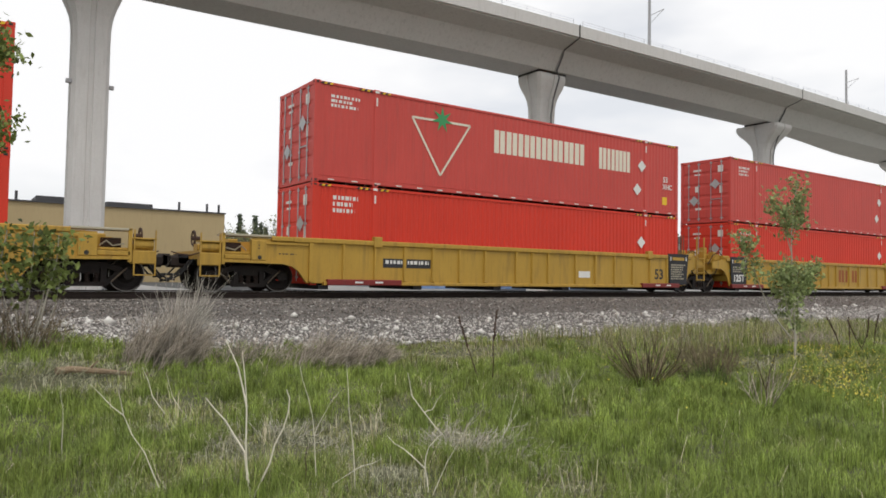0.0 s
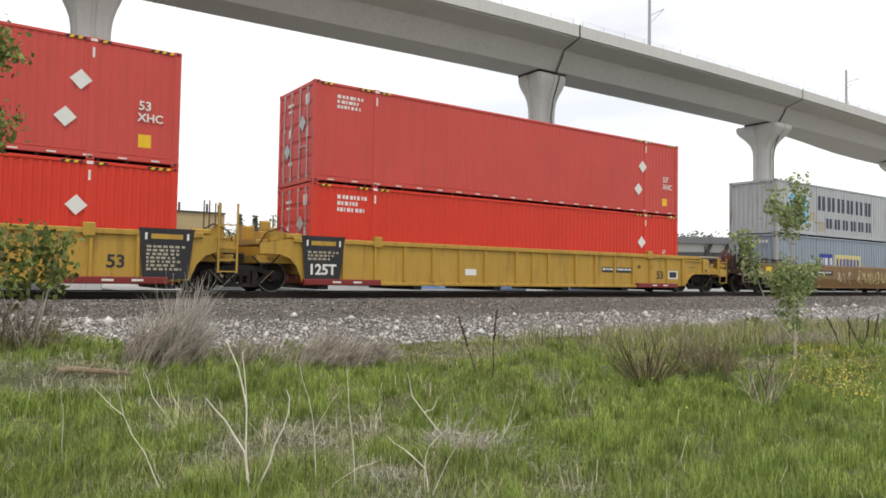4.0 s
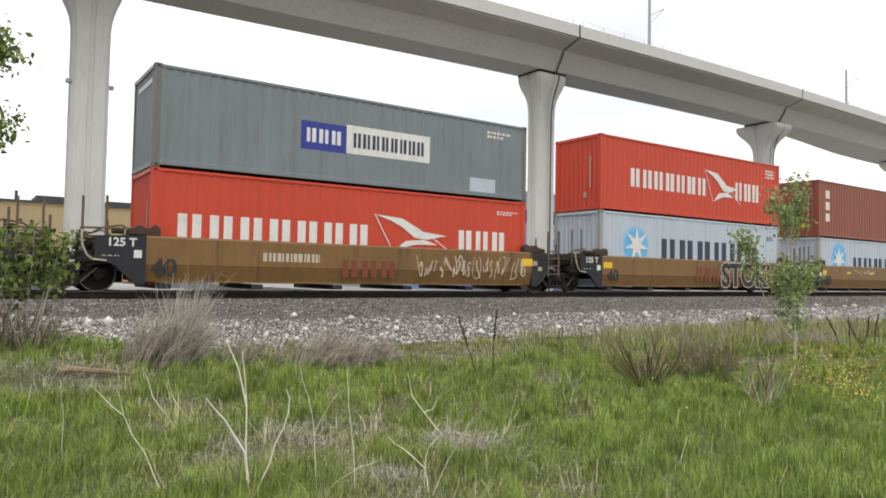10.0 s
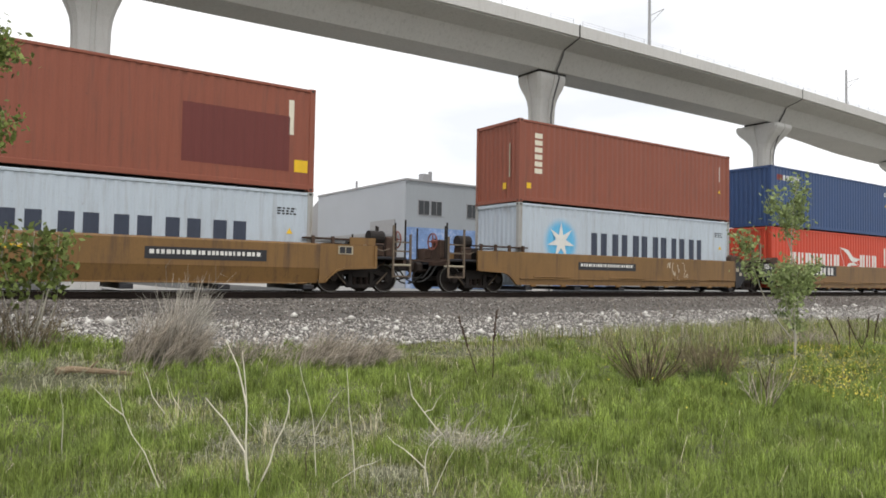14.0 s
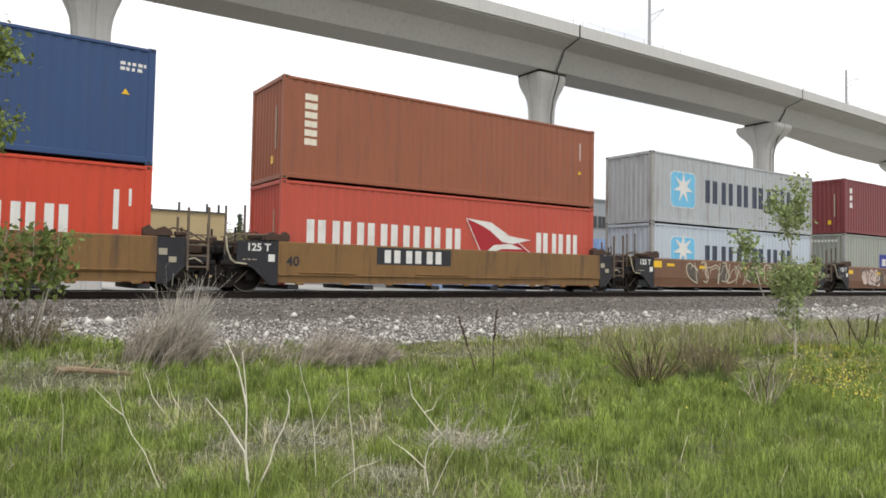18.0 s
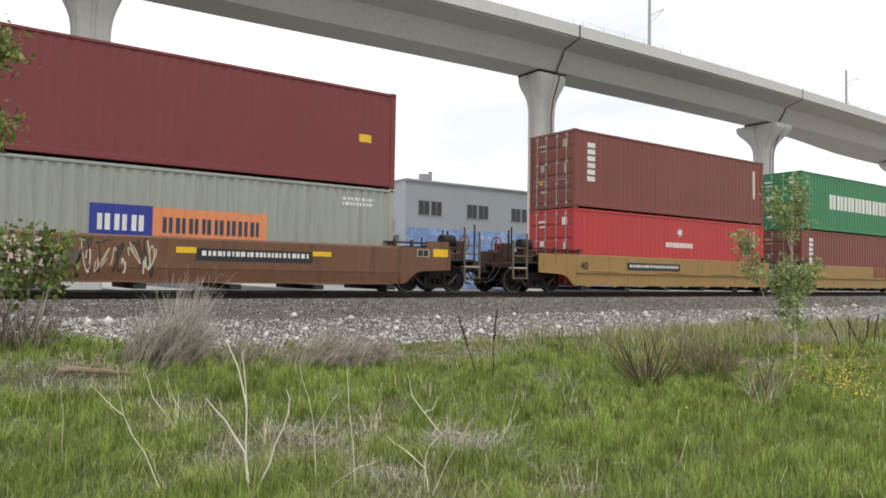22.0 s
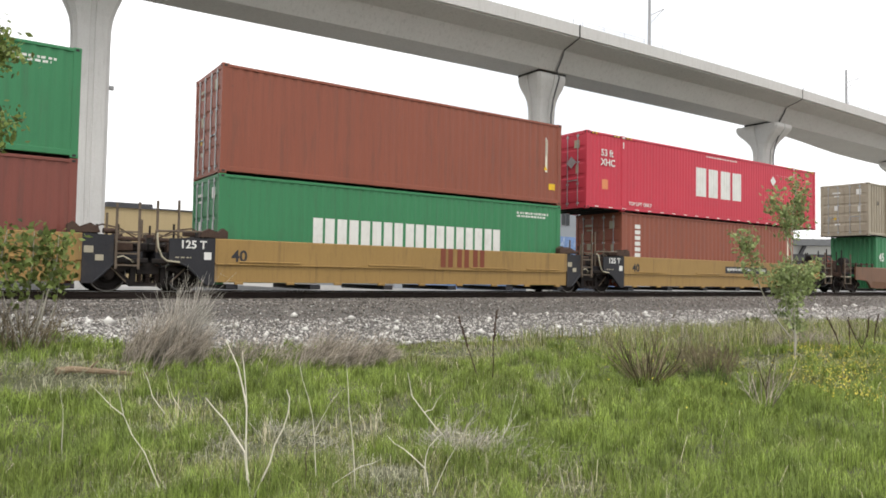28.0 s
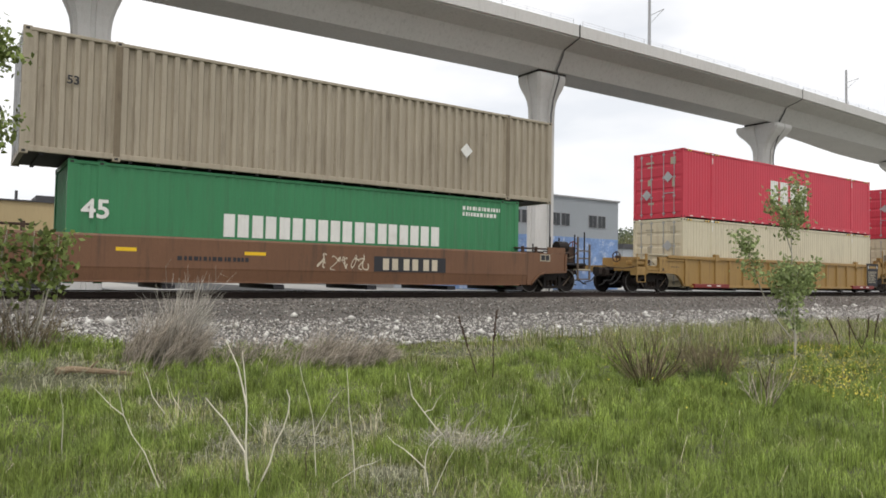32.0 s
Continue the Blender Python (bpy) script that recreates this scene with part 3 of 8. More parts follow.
MARKS["nW"] = [
    ('rect', 'yellow_mark', -0.16, 0.33, 1.0, 1.26),
    ('rect', 'yellow_mark', 0.66, 1.12, 1.06, 1.17),
    ('rect', 'yellow_mark', 2.76, 3.26, 1.0, 1.12),
    ('rect', 'yellow_mark', 5.76, 6.26, 0.99, 1.12),
    ('rect', 'yellow_mark', 9.44, 9.98, 1.03, 1.18),
    ('rect', 'yellow_mark', 11.62, 12.22, 0.99, 1.23),
    ('bubble', 'graffiti_pale', 2.0, 6.1, 0.36, 1.28, 7, 6),
    ('bubble', 'graffiti_pale', 6.4, 9.9, 0.4, 1.26, 8, 6),
]
MARKS["oU"] = [
    ('stack', 'white_mark', 0.54, 0.86, 1.27, 2.42, 3),
    ('rect', 'yellow_mark', 10.97, 11.38, 1.31, 1.54),
]
MARKS["oL"] = [
    ('rect', 'royal_mark', 3.9, 5.32, 1.16, 1.91),
    ('blocks_over', 'white_mark', 4.04, 5.18, 1.28, 1.67, 3),
    ('rect', 'orange_mark', 5.32, 8.23, 1.16, 1.89),
    ('blocks_over', 'navy_mark', 5.53, 8.08, 1.27, 1.66, 8),
    ('lines', 'white_mark', 10.48, 11.49, 2.27, 2.56, 2),
]
MARKS["oW"] = [
    ('blob', 'graffiti_pink', 1.12, 3.66, 0.35, 1.26, 12),
    ('bubble', 'spray_shade', 1.3, 3.5, 0.4, 1.2, 2, 4),
    ('spray', 'black_mark', 3.72, 5.26, 0.36, 1.34, 3, 0.03),
    ('spray', 'graffiti_pale', 3.72, 5.26, 0.36, 1.34, 4, 0.03),
    ('rect', 'black_mark', 6.32, 9.48, 0.8, 1.11),
    ('lines', 'white_mark', 6.46, 9.35, 0.85, 1.05, 1),
    ('rect', 'yellow_mark', -0.15, 0.34, 0.98, 1.18),
    ('over', 'yellow_mark', 2.89, 3.36, 0.99, 1.13),
    ('rect', 'yellow_mark', 5.83, 6.33, 0.98, 1.13),
    ('rect', 'yellow_mark', 9.47, 10.04, 1.0, 1.13),
    ('rect', 'yellow_mark', 13.49, 14.09, 1.1, 1.34),
]
MARKS["pU"] = [
    ('rect', 'white_mark', 11.45, 11.49, 1.7, 2.35),
    ('triangle', 'yellow_mark', 11.45, 1.2, 0.09),
    ('stack', 'white_mark', 0.65, 1.09, 0.94, 2.45, 6),
    ('rect', 'cream_mark', 11.39, 11.53, 1.15, 2.42),
]
MARKS["pL"] = [
    ('rect', 'white_mark', 11.15, 11.2, 1.25, 2.5),
    ('rect', 'white_mark', 11.42, 11.47, 2.05, 2.55),
    ('triangle', 'yellow_mark', 11.43, 1.25, 0.12),
    ('rect', 'white_mark', 11.4, 11.5, 1.75, 1.88),
    ('star', 'white_mark', 6.1, 2.26, 0.24),
    ('blocks', 'white_mark', 5.19, 7.0, 1.64, 1.84, 8),
]
MARKS["pW"] = [
    ('figures', 'black_mark', '40', 0.28, 0.11, 0.84),
    ('rect', 'black_mark', 2.59, 5.78, 0.85, 1.14),
    ('lines', 'white_mark', 2.75, 5.67, 0.9, 1.07, 1),
]
MARKS["qU"] = [
    ('blocks', 'white_mark', 2.68, 9.63, 1.16, 1.91, 9),
    ('lines', 'white_mark', 10.32, 11.89, 2.3, 2.54, 2),
]
MARKS["qL"] = [
    ('stack', 'white_mark', 0.7, 1.11, 1.08, 2.5, 6),
]
MARKS["qW"] = [
    ('figures', 'black_mark', '40', 0.31, 0.33, 0.83),
    ('blocks', 'letter_red', 6.82, 8.64, 0.8, 1.39, 3),
]
MARKS["rU"] = [
    ('blocks', 'white_mark', 2.7, 9.5, 0.99, 1.76, 9),
    ('lines', 'white_mark', 10.12, 11.68, 2.09, 2.27, 2),
]
MARKS["rL"] = [
    ('rect', 'white_mark', 0.63, 1.79, 2.03, 2.58),
    ('over', 'royal_mark', 0.76, 1.66, 2.1, 2.3),
]
MARKS["rW"] = [
    ('figures', 'black_mark', '40', 0.32, 0.29, 0.87),
    ('blocks', 'letter_red', 6.8, 8.57, 0.82, 1.38, 3),
]
MARKS["sL"] = [
    ('blocks', 'white_mark', 2.63, 9.5, 1.18, 1.89, 9),
    ('lines', 'white_mark', 10.15, 11.65, 2.34, 2.56, 2),
]
MARKS["sU"] = [
    ('rect', 'white_mark', 11.45, 11.49, 1.7, 2.35),
    ('triangle', 'yellow_mark', 11.45, 1.2, 0.09),
    ('rect', 'cream_mark', 11.44, 11.54, 1.13, 2.29),
    ('rect', 'yellow_mark', 11.63, 11.93, 0.52, 0.74),
]
MARKS["sW"] = [
    ('figures', 'black_mark', '40', 0.3, 0.3, 0.8),
    ('blocks', 'letter_red', 6.81, 8.7, 0.79, 1.37, 3),
]
MARKS["mU"] = [
    ('blocks', 'white_mark', 6.49, 9.96, 0.95, 2.17, 2),
    ('figures', 'white_mark', '53 ft', 0.26, 0.75, 2.02),
    ('figures', 'white_mark', 'XHC', 0.26, 0.75, 1.66),
    ('rect', 'orange_mark', 0.85, 1.16, 0.77, 1.14),
    ('figures', 'white_mark', 'TOP LIFT ONLY', 0.14, 2.31, 0.26),
    ('figures', 'white_mark', 'TOP LIFT ONLY', 0.15, 12.94, 0.31),
    ('diamond', 'white_mark', 12.35, 2.1, 0.24),
    ('lines', 'white_mark', 12.66, 13.82, 2.38, 2.4, 1),
    ('lines', 'white_mark', 7.24, 9.53, 2.63, 2.72, 1),
]
MARKS["mL"] = [
    ('stack', 'white_mark', 0.74, 1.11, 1.12, 2.45, 6),
    ('rect', 'cream_mark', 11.69, 11.79, 1.28, 2.5),
]
MARKS["mW"] = [
    ('figures', 'black_mark', '40', 0.3, 0.34, 0.81),
    ('rect', 'black_mark', 6.34, 9.52, 0.84, 1.13),
    ('lines', 'white_mark', 6.49, 9.39, 0.89, 1.06, 1),
]
MARKS["tU"] = [
    ('diamond', 'white_mark', 12.4, 1.47, 0.24),
    ('figures', 'black_mark', '53', 0.2, 0.89, 1.71),
]
MARKS["tL"] = [
    ('figures', 'white_mark', '45', 0.45, 0.31, 1.55),
    ('blocks', 'white_mark', 3.62, 10.51, 1.24, 1.84, 9),
    ('lines', 'white_mark', 11.37, 12.91, 2.2, 2.59, 2),
]
MARKS["tW"] = [
    ('rect', 'black_mark', 8.92, 11.47, 0.61, 1.06),
    ('blocks_over', 'graffiti_pale', 9.16, 11.29, 0.66, 1.0, 3),
    ('lines', 'black_mark', 3.37, 5.19, 0.73, 0.9, 1),
    ('rect', 'yellow_mark', 1.96, 2.42, 0.98, 1.07),
    ('rect', 'yellow_mark', 5.06, 5.64, 0.97, 1.06),
    ('spray', 'graffiti_pale', 7.04, 8.54, 0.63, 1.12, 6, 0.03),
]
MARKS["uU"] = [
    ('blocks', 'white_mark', 6.43, 9.82, 0.92, 2.12, 2),
]


# ---------------------------------------------------------------- containers
def corrugation(x0, x1, period, depth, flat=0.36):
    """Break points (x, inset) of a trapezoid corrugation between x0 and x1."""
    n = max(1, round((x1 - x0) / period))
    p = (x1 - x0) / n
    a, s = p * flat, p * (0.5 - flat)
    pts = []
    for k in range(n):
        b = x0 + k * p
        pts += [(b, 0.0), (b + a, 0.0), (b + a + s, depth), (b + 2 * a + s, depth)]
    return pts + [(x1, 0.0)]


def inset_at(profile, x):
    for (a, da), (b, db) in zip(profile, profile[1:]):
        if a <= x <= b:
            return da + (db - da) * (x - a) / max(b - a, 1e-6)
    return 0.0


def wall_strip(profile, z0, z1, y, sign):
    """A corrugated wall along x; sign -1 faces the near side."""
    s = Shape()
    v, f = [], []
    for x, d in profile:
        v += [(x, y - sign * d, z0), (x, y - sign * d, z1)]
    for i in range(len(profile) - 1):
        q = (2 * i, 2 * i + 2, 2 * i + 3, 2 * i + 1)
        f.append(q if sign < 0 else q[::-1])
    return s.add(v, f)


def mark_rect(shape, profile, y, u0, u1, z0, z1, lift=0.005):
    """A painted rectangle that follows the corrugation."""
    xs = sorted({u0, u1, *[x for x, _ in profile if u0 < x < u1]})
    v, f = [], []
    for x in xs:
        yy = y + inset_at(profile, x) - lift
        v += [(x, yy, z0), (x, yy, z1)]
    for i in range(len(xs) - 1):
        f.append((2 * i, 2 * i + 2, 2 * i + 3, 2 * i + 1))
    shape.add(v, f)


def mark_poly(shape, y, pts, lift=0.006):
    shape.add([(u, y - lift, z) for u, z in pts], [tuple(range(len(pts)))])


def star_points(u, z, r, n=7, inner=0.36):
    return [(u + (r if k % 2 == 0 else r * inner) * math.sin(math.pi * k / n), z + (r if k % 2 == 0 else r * inner) * math.cos(math.pi * k / n)) for k in range(2 * n)]


def mark_bars(profile, y, u0, u1, z0, z1, n, vertical=False, bold=False):
    """A brand name as n plain upright bars, never letters: one shape a bar."""
    out = []
    if vertical:
        step = (z1 - z0) / n
        for k in range(n):
            s = Shape()
            mark_rect(s, profile, y, u0 + 0.06 * (u1 - u0), u1 - 0.06 * (u1 - u0), z1 - (k + 0.7) * step, z1 - k * step)
            out.append(s)
        return out
    step = (u1 - u0) / n
    for k in range(n):
        for a, b in (((0.04, 0.43), (0.53, 0.92)) if bold else ((0.08, 0.37), (0.52, 0.81))):
            s = Shape()
            mark_rect(s, profile, y, u0 + (k + a) * step, u0 + (k + b) * step, z0, z1)
            out.append(s)
    return out


def small_lines(shape, profile, y, u0, u1, z0, z1, rows, seed=1):
    """Small unreadable lines of stencil as broken bars."""
    rnd = random.Random(seed)
    step = (z1 - z0) / rows
    for r in range(rows):
        u = u0
        end = u1 - (u1 - u0) * rnd.uniform(0, 0.3) * (r > 0)
        while u < end:
            w = rnd.uniform(0.05, 0.12)
            mark_rect(shape, profile, y, u, min(u + w, end), z1 - (r + 0.62) * step, z1 - r * step)
            u += w + rnd.uniform(0.025, 0.06)


def container(label, length, height, mat, doors=False, style="iso", marks=(), width=2.438, trim=None, group="stacked containers"):
    """An intermodal box. Its origin is the lower near corner at its -x end; the near wall faces -y."""
    base = tagged(new("shipping_container"), label, "container", group)
    m = MAT[mat]
    t = MAT[trim] if trim else m
    post_mat = MAT["post_rust"] if mat in ("pale", "grey", "slate_blue", "sage") else (MAT["post_dark"] if mat == "slate" else t)
    w, L, H = width, length, height
    post = 0.16
    domestic = style == "domestic"
    # near wall between the corner posts, split where a domestic box has its lifting posts
    lift = [2.0, L - 2.0] if L > 15 else ([0.72, L - 0.72] if L > 13 else [])
    xs = [post, *[q for p in lift for q in (p - 0.07, p + 0.07)], L - post]
    period, depth = (0.3, 0.075) if style == "ribbed" else ((0.19, 0.022 if mat == "red_new" else 0.013) if domestic else ((0.278, 0.034) if style == "deep" else (0.278, 0.02)))
    flat = 0.36 if style == "ribbed" else (0.36 if domestic else 0.26)
    profile = [(0.0, 0.0)]
    for a, b in zip(xs[0::2], xs[1::2]):
        profile += [(a, 0.0)] + corrugation(a + 0.02, b - 0.02, period, depth, flat) + [(b, 0.0)]
    profile.append((L, 0.0))
    y_out = 0.016
    part("side_wall", wall_strip(profile, 0.16, H - 0.09, y_out, -1), m, base)
    part("side_wall", wall_strip(profile, 0.16, H - 0.09, w - y_out, 1), m, base)
    for y0, y1 in ((0.0, 0.09), (w - 0.09, w)):
        part("top_rail", Shape().box(post, L - post, y0, y1, H - 0.1, H - 0.018, 0.012), t, base)
        part("bottom_rail", Shape().box(post, L - post, y0, y1, 0.052, 0.19, 0.012), t, base)
    for x0 in (0.0, L - post):
        for y0 in (0.0, w - 0.13):
            part("corner_post", Shape().box(x0, x0 + post, y0 - 0.002, y0 + 0.13, 0.11, H - 0.11), post_mat, base)
    for i, p in enumerate(lift):
        for y0 in (-0.004, w - 0.1):
            part("lifting_post", Shape().box(p - 0.075, p + 0.075, y0, y0 + 0.104, 0.12, H - 0.11), MAT["tan_post"] if mat == "tan" else t, base)
    cs = Shape().box(-0.004, 0.174, -0.006, 0.156, 0, 0.118, 0.012)
    plain = len(cs.f)
    # corner openings are flat dark blocks, the shade inside put into the colour
    cs.box(0.045, 0.125, -0.009, -0.004, 0.03, 0.085).box(-0.007, -0.002, 0.04, 0.11, 0.03, 0.085)
    cast = cs.mesh("corner_casting", post_mat)
    cast.materials.append(MAT["joint"])
    for poly in cast.polygons[plain:]:
        poly.material_index = 1
    lx = sorted([0.0, L - 0.17, *[p - 0.085 for p in lift]])
    for x0 in lx:
        for y0 in (0.0, w - 0.15):
            for z0 in (0.0, H - 0.118):
                part("corner_casting", cast, t, base).location = (x0, y0, z0)
    # roof sheet with shallow cross ribs, floor, far end
    rs = Shape()
    rp = corrugation(post, L - post, 0.42, 0.02, 0.3)
    rs.add([p for x, d in rp for p in ((x, 0.09, H - 0.02 - d), (x, w - 0.09, H - 0.02 - d))], [(2 * i, 2 * i + 2, 2 * i + 3, 2 * i + 1) for i in range(len(rp) - 1)])
    part("roof_sheet", rs, m, base)
    fl = Shape().box(0.06, L - 0.06, 0.05, w - 0.05, 0.06, 0.14)
    if L > 15:
        for k in range(24):
            fl.box(0.4 + k * (L - 1) / 24, 0.48 + k * (L - 1) / 24, 0.06, w - 0.06, 0.0, 0.06)
    part("floor_frame", fl, MAT["black_car"], base)
    ends = [(0.0, -1, doors), (L, 1, not doors)]
    for x, sgn, is_door in ends:
        xin = x - sgn * 0.05
        if is_door and sgn < 0:
            for k in (0, 1):
                y0 = 0.13 + k * (w - 0.26) / 2
                y1 = y0 + (w - 0.26) / 2 - 0.008
                zs = [0.16 + i * (H - 0.28) / 5 for i in range(6)]
                ring = []
                for a, b in zip(zs, zs[1:]):
                    ring += [(x + 0.034, a), (x + 0.034, a + 0.07), (x + 0.016, a + 0.11), (x + 0.016, b - 0.06), (x + 0.034, b - 0.02)]
                leaf = Shape().prism_y([(x + 0.06, zs[0]), *ring, (x + 0.034, zs[-1]), (x + 0.06, zs[-1])], y0, y1)
                door = part("door", leaf, m, base)
                for fr in (0.28, 0.74):
                    yy = y0 + (y1 - y0) * fr
                    rod = Shape().tube((x + 0.0, yy, 0.1), (x + 0.0, yy, H - 0.08), 0.018, n=6)
                    for zz in (0.18, 0.9, 1.7, H - 0.2):
                        rod.box(x - 0.012, x + 0.03, yy - 0.06, yy + 0.06, zz, zz + 0.06)
                    rod.box(x - 0.02, x, yy - 0.02, yy + 0.3 * (1 if fr < 0.5 else -1), 1.05, 1.09)
                    part("lock_rod", rod, MAT["steel"], door)
            pale = MAT["plate_dull"] if mat in ("brown", "brown_dark", "raspberry", "cream") else MAT["white_mark"]
            for yy, zz, dy, dz in ((0.38, H - 0.62, 0.26, 0.3), (0.42, 1.32, 0.14, 0.34), (1.5, H - 0.5, 0.42, 0.08), (1.55, H - 0.68, 0.3, 0.06), (1.62, 1.45, 0.2, 0.26), (1.5, 0.62, 0.3, 0.1)):
                part("sticker", Shape().box(x + 0.006, x + 0.012, yy, yy + dy, zz, zz + dz), pale, base)
            part("sticker", Shape().box(x + 0.006, x + 0.012, 1.72, 1.86, 0.95, 1.12), MAT["yellow_mark"], base)
            part("door_header", Shape().box(x + 0.01, x + 0.12, 0.13, w - 0.13, H - 0.12, H - 0.004), t, base)
            part("door_sill", Shape().box(x + 0.01, x + 0.12, 0.13, w - 0.13, 0.03, 0.16), t, base)
        else:
            es = Shape()
            ep = corrugation(0.13, w - 0.13, 0.25, 0.045, 0.28)
            es.add([p for yy, d in ep for p in ((x - sgn * (0.03 + d), yy, 0.14), (x - sgn * (0.03 + d), yy, H - 0.1))], [(2 * i, 2 * i + 2, 2 * i + 3, 2 * i + 1) for i in range(len(ep) - 1)])
            part("end_wall", es, m, base)
            if sgn < 0 and mat in ("slate", "slate_blue", "sage"):
                note = Shape()
                for k in range(9):
                    note.box(x + 0.02, x + 0.028, 0.42 + 0.18 * k, 0.54 + 0.18 * k, H - 0.42, H - 0.3)
                tagged(part("stencil", note, MAT["white_mark"], base), kind="stuff")
            elif sgn < 0 and mat in ("brown", "brown_warm", "maroon", "orange_red", "orange_old"):
                part("sticker", Shape().box(x + 0.02, x + 0.028, 0.52, 0.58, 0.9, 2.1), MAT["plate_dull"], base)
                part("sticker", Shape().box(x + 0.02, x + 0.028, 0.72, 0.9, 0.5, 0.72), MAT["yellow_mark"] if mat != "orange_red" else MAT["plate_dull"], base)
            part("end_rail", Shape().box(min(x, xin), max(x, xin), 0.13, w - 0.13, H - 0.11, H - 0.004), t, base)
            part("end_rail", Shape().box(min(x, xin), max(x, xin), 0.13, w - 0.13, 0.03, 0.15), t, base)
    if lift and domestic:
        for p in lift:
            part("sight_plate", Shape().box(p - 0.025, p + 0.025, -0.012, -0.003, H - 0.48, H - 0.24), MAT["white_mark"], base)
            part("sight_plate", Shape().box(p - 0.07, p + 0.07, -0.014, -0.005, H - 0.1, H - 0.03), MAT["white_mark"], base)
        hatch = {k: Shape() for k in ("yellow_mark", "black_mark")}
        spans = [(p - 0.62, p - 0.09) for p in lift] + [(p + 0.09, p + 0.45) for p in lift] + [(0.18, 0.6), (L - 0.75, L - 0.18)]
        for q0, q1 in spans:
            for k in range(int((q1 - q0) / 0.09)):
                u = q0 + k * 0.09
                hatch["yellow_mark" if k % 2 else "black_mark"].add([(u, -0.006, H - 0.095), (u + 0.085, -0.006, H - 0.095), (u + 0.125, -0.006, H - 0.035), (u + 0.04, -0.006, H - 0.035)], [(0, 1, 2, 3)])
        for key, h_ in hatch.items():
            part("hatching", h_, MAT[key], base)
        for q0, q1 in zip([0.2] + [p + 0.1 for p in lift], [p - 0.1 for p in lift] + [L - 0.2]):
            part("pocket_strip", Shape().box(q0, q1, -0.004, 0.014, 0.19, 0.225, 0.006), m, base)
    if domestic:
        dash = Shape().box(0, 0.2, -0.006, 0.0, 0.08, 0.115).mesh("reflector", MAT["white_mark"])
        for k in range(21):
            part("reflector", dash, None, base).location = (0.55 + k * (L - 1.1) / 20 - 0.1, 0, 0)
        if doors:
            for yy, zz in ((0.75, 1.75), (1.85, 1.05)):
                part("placard", Shape().add([(-0.03, yy - 0.24, zz), (-0.03, yy, zz - 0.24), (-0.03, yy + 0.24, zz), (-0.03, yy, zz + 0.24)], [(0, 1, 2, 3)]), MAT["steel"], base)
    # painted marks on the near wall
    for kind, mk, *a in marks:
        s = Shape()
        if kind == "rect":
            mark_rect(s, profile, y_out, *a)
        elif kind == "over":
            mark_rect(s, profile, y_out, *a, lift=0.009)
        elif kind in ("round", "round_over"):
            u0, u1, z0, z1 = a
            up = 0.005 if kind == "round" else 0.009
            for zb, zt, cut in ((z0, z0 + 0.05, 0.13), (z0 + 0.05, z0 + 0.13, 0.05), (z0 + 0.13, z1 - 0.13, 0.0), (z1 - 0.13, z1 - 0.05, 0.05), (z1 - 0.05, z1, 0.13)):
                mark_rect(s, profile, y_out, u0 + cut, u1 - cut, zb, zt, lift=up)
        elif kind in ("blocks", "blocks_over", "stack"):
            for bar in mark_bars(profile, y_out - (0.006 if kind == "blocks_over" else 0), *a, vertical=kind == "stack", bold=kind == "blocks" and a[-1] in (2, 4, 8, 9)):
                part("painted_bar", bar, MAT[mk], base)
            continue
        elif kind == "lines":
            small_lines(s, profile, y_out, *a)
        elif kind == "star":
            u, z, r = a
            pts = star_points(u, z, r)
            for k in range(14):
                mark_poly(s, y_out, [(u, z), pts[k], pts[(k + 1) % 14]], 0.012)
        elif kind == "diamond":
            u, z, r = a
            mark_poly(s, -0.004, [(u - r, z), (u, z - r), (u + r, z), (u, z + r)], 0.004)
        elif kind == "triangle":
            u, z, r = a
            mark_poly(s, y_out, [(u - r, z), (u + r, z), (u, z + 1.6 * r)], 0.008)
        elif kind == "poly":
            mark_poly(s, y_out, a[0], 0.008)
        elif kind == "under":
            mark_poly(s, y_out, a[0], 0.004)
        elif kind == "line":
            (u0, z0), (u1, z1), th = a
            d = Vector((u1 - u0, z1 - z0)).normalized() * th / 2
            mark_poly(s, y_out, [(u0 - d.y, z0 + d.x), (u0 + d.y, z0 - d.x), (u1 + d.y, z1 - d.x), (u1 - d.y, z1 + d.x)], 0.009)
        elif kind == "figures":
            body, h, u, z = a
            ob = part("number", text_mesh(body, h, MAT[mk], 0.03 * h), None, base)
            ob.location = (u, -0.012 if any(abs(p - u) < 2.0 for p in lift) else y_out - 0.006, z)
            continue
        ob = part({"rect": "painted_panel", "over": "painted_panel", "round": "painted_panel", "round_over": "painted_panel", "diamond": "placard", "lines": "stencil", "star": "emblem", "poly": "emblem", "line": "emblem"}.get(kind, "emblem"), s, MAT[mk], base)
        if kind == "lines":
            tagged(ob, kind="stuff")
    return base


# ---------------------------------------------------------------- well cars
WHEEL_R = 0.42


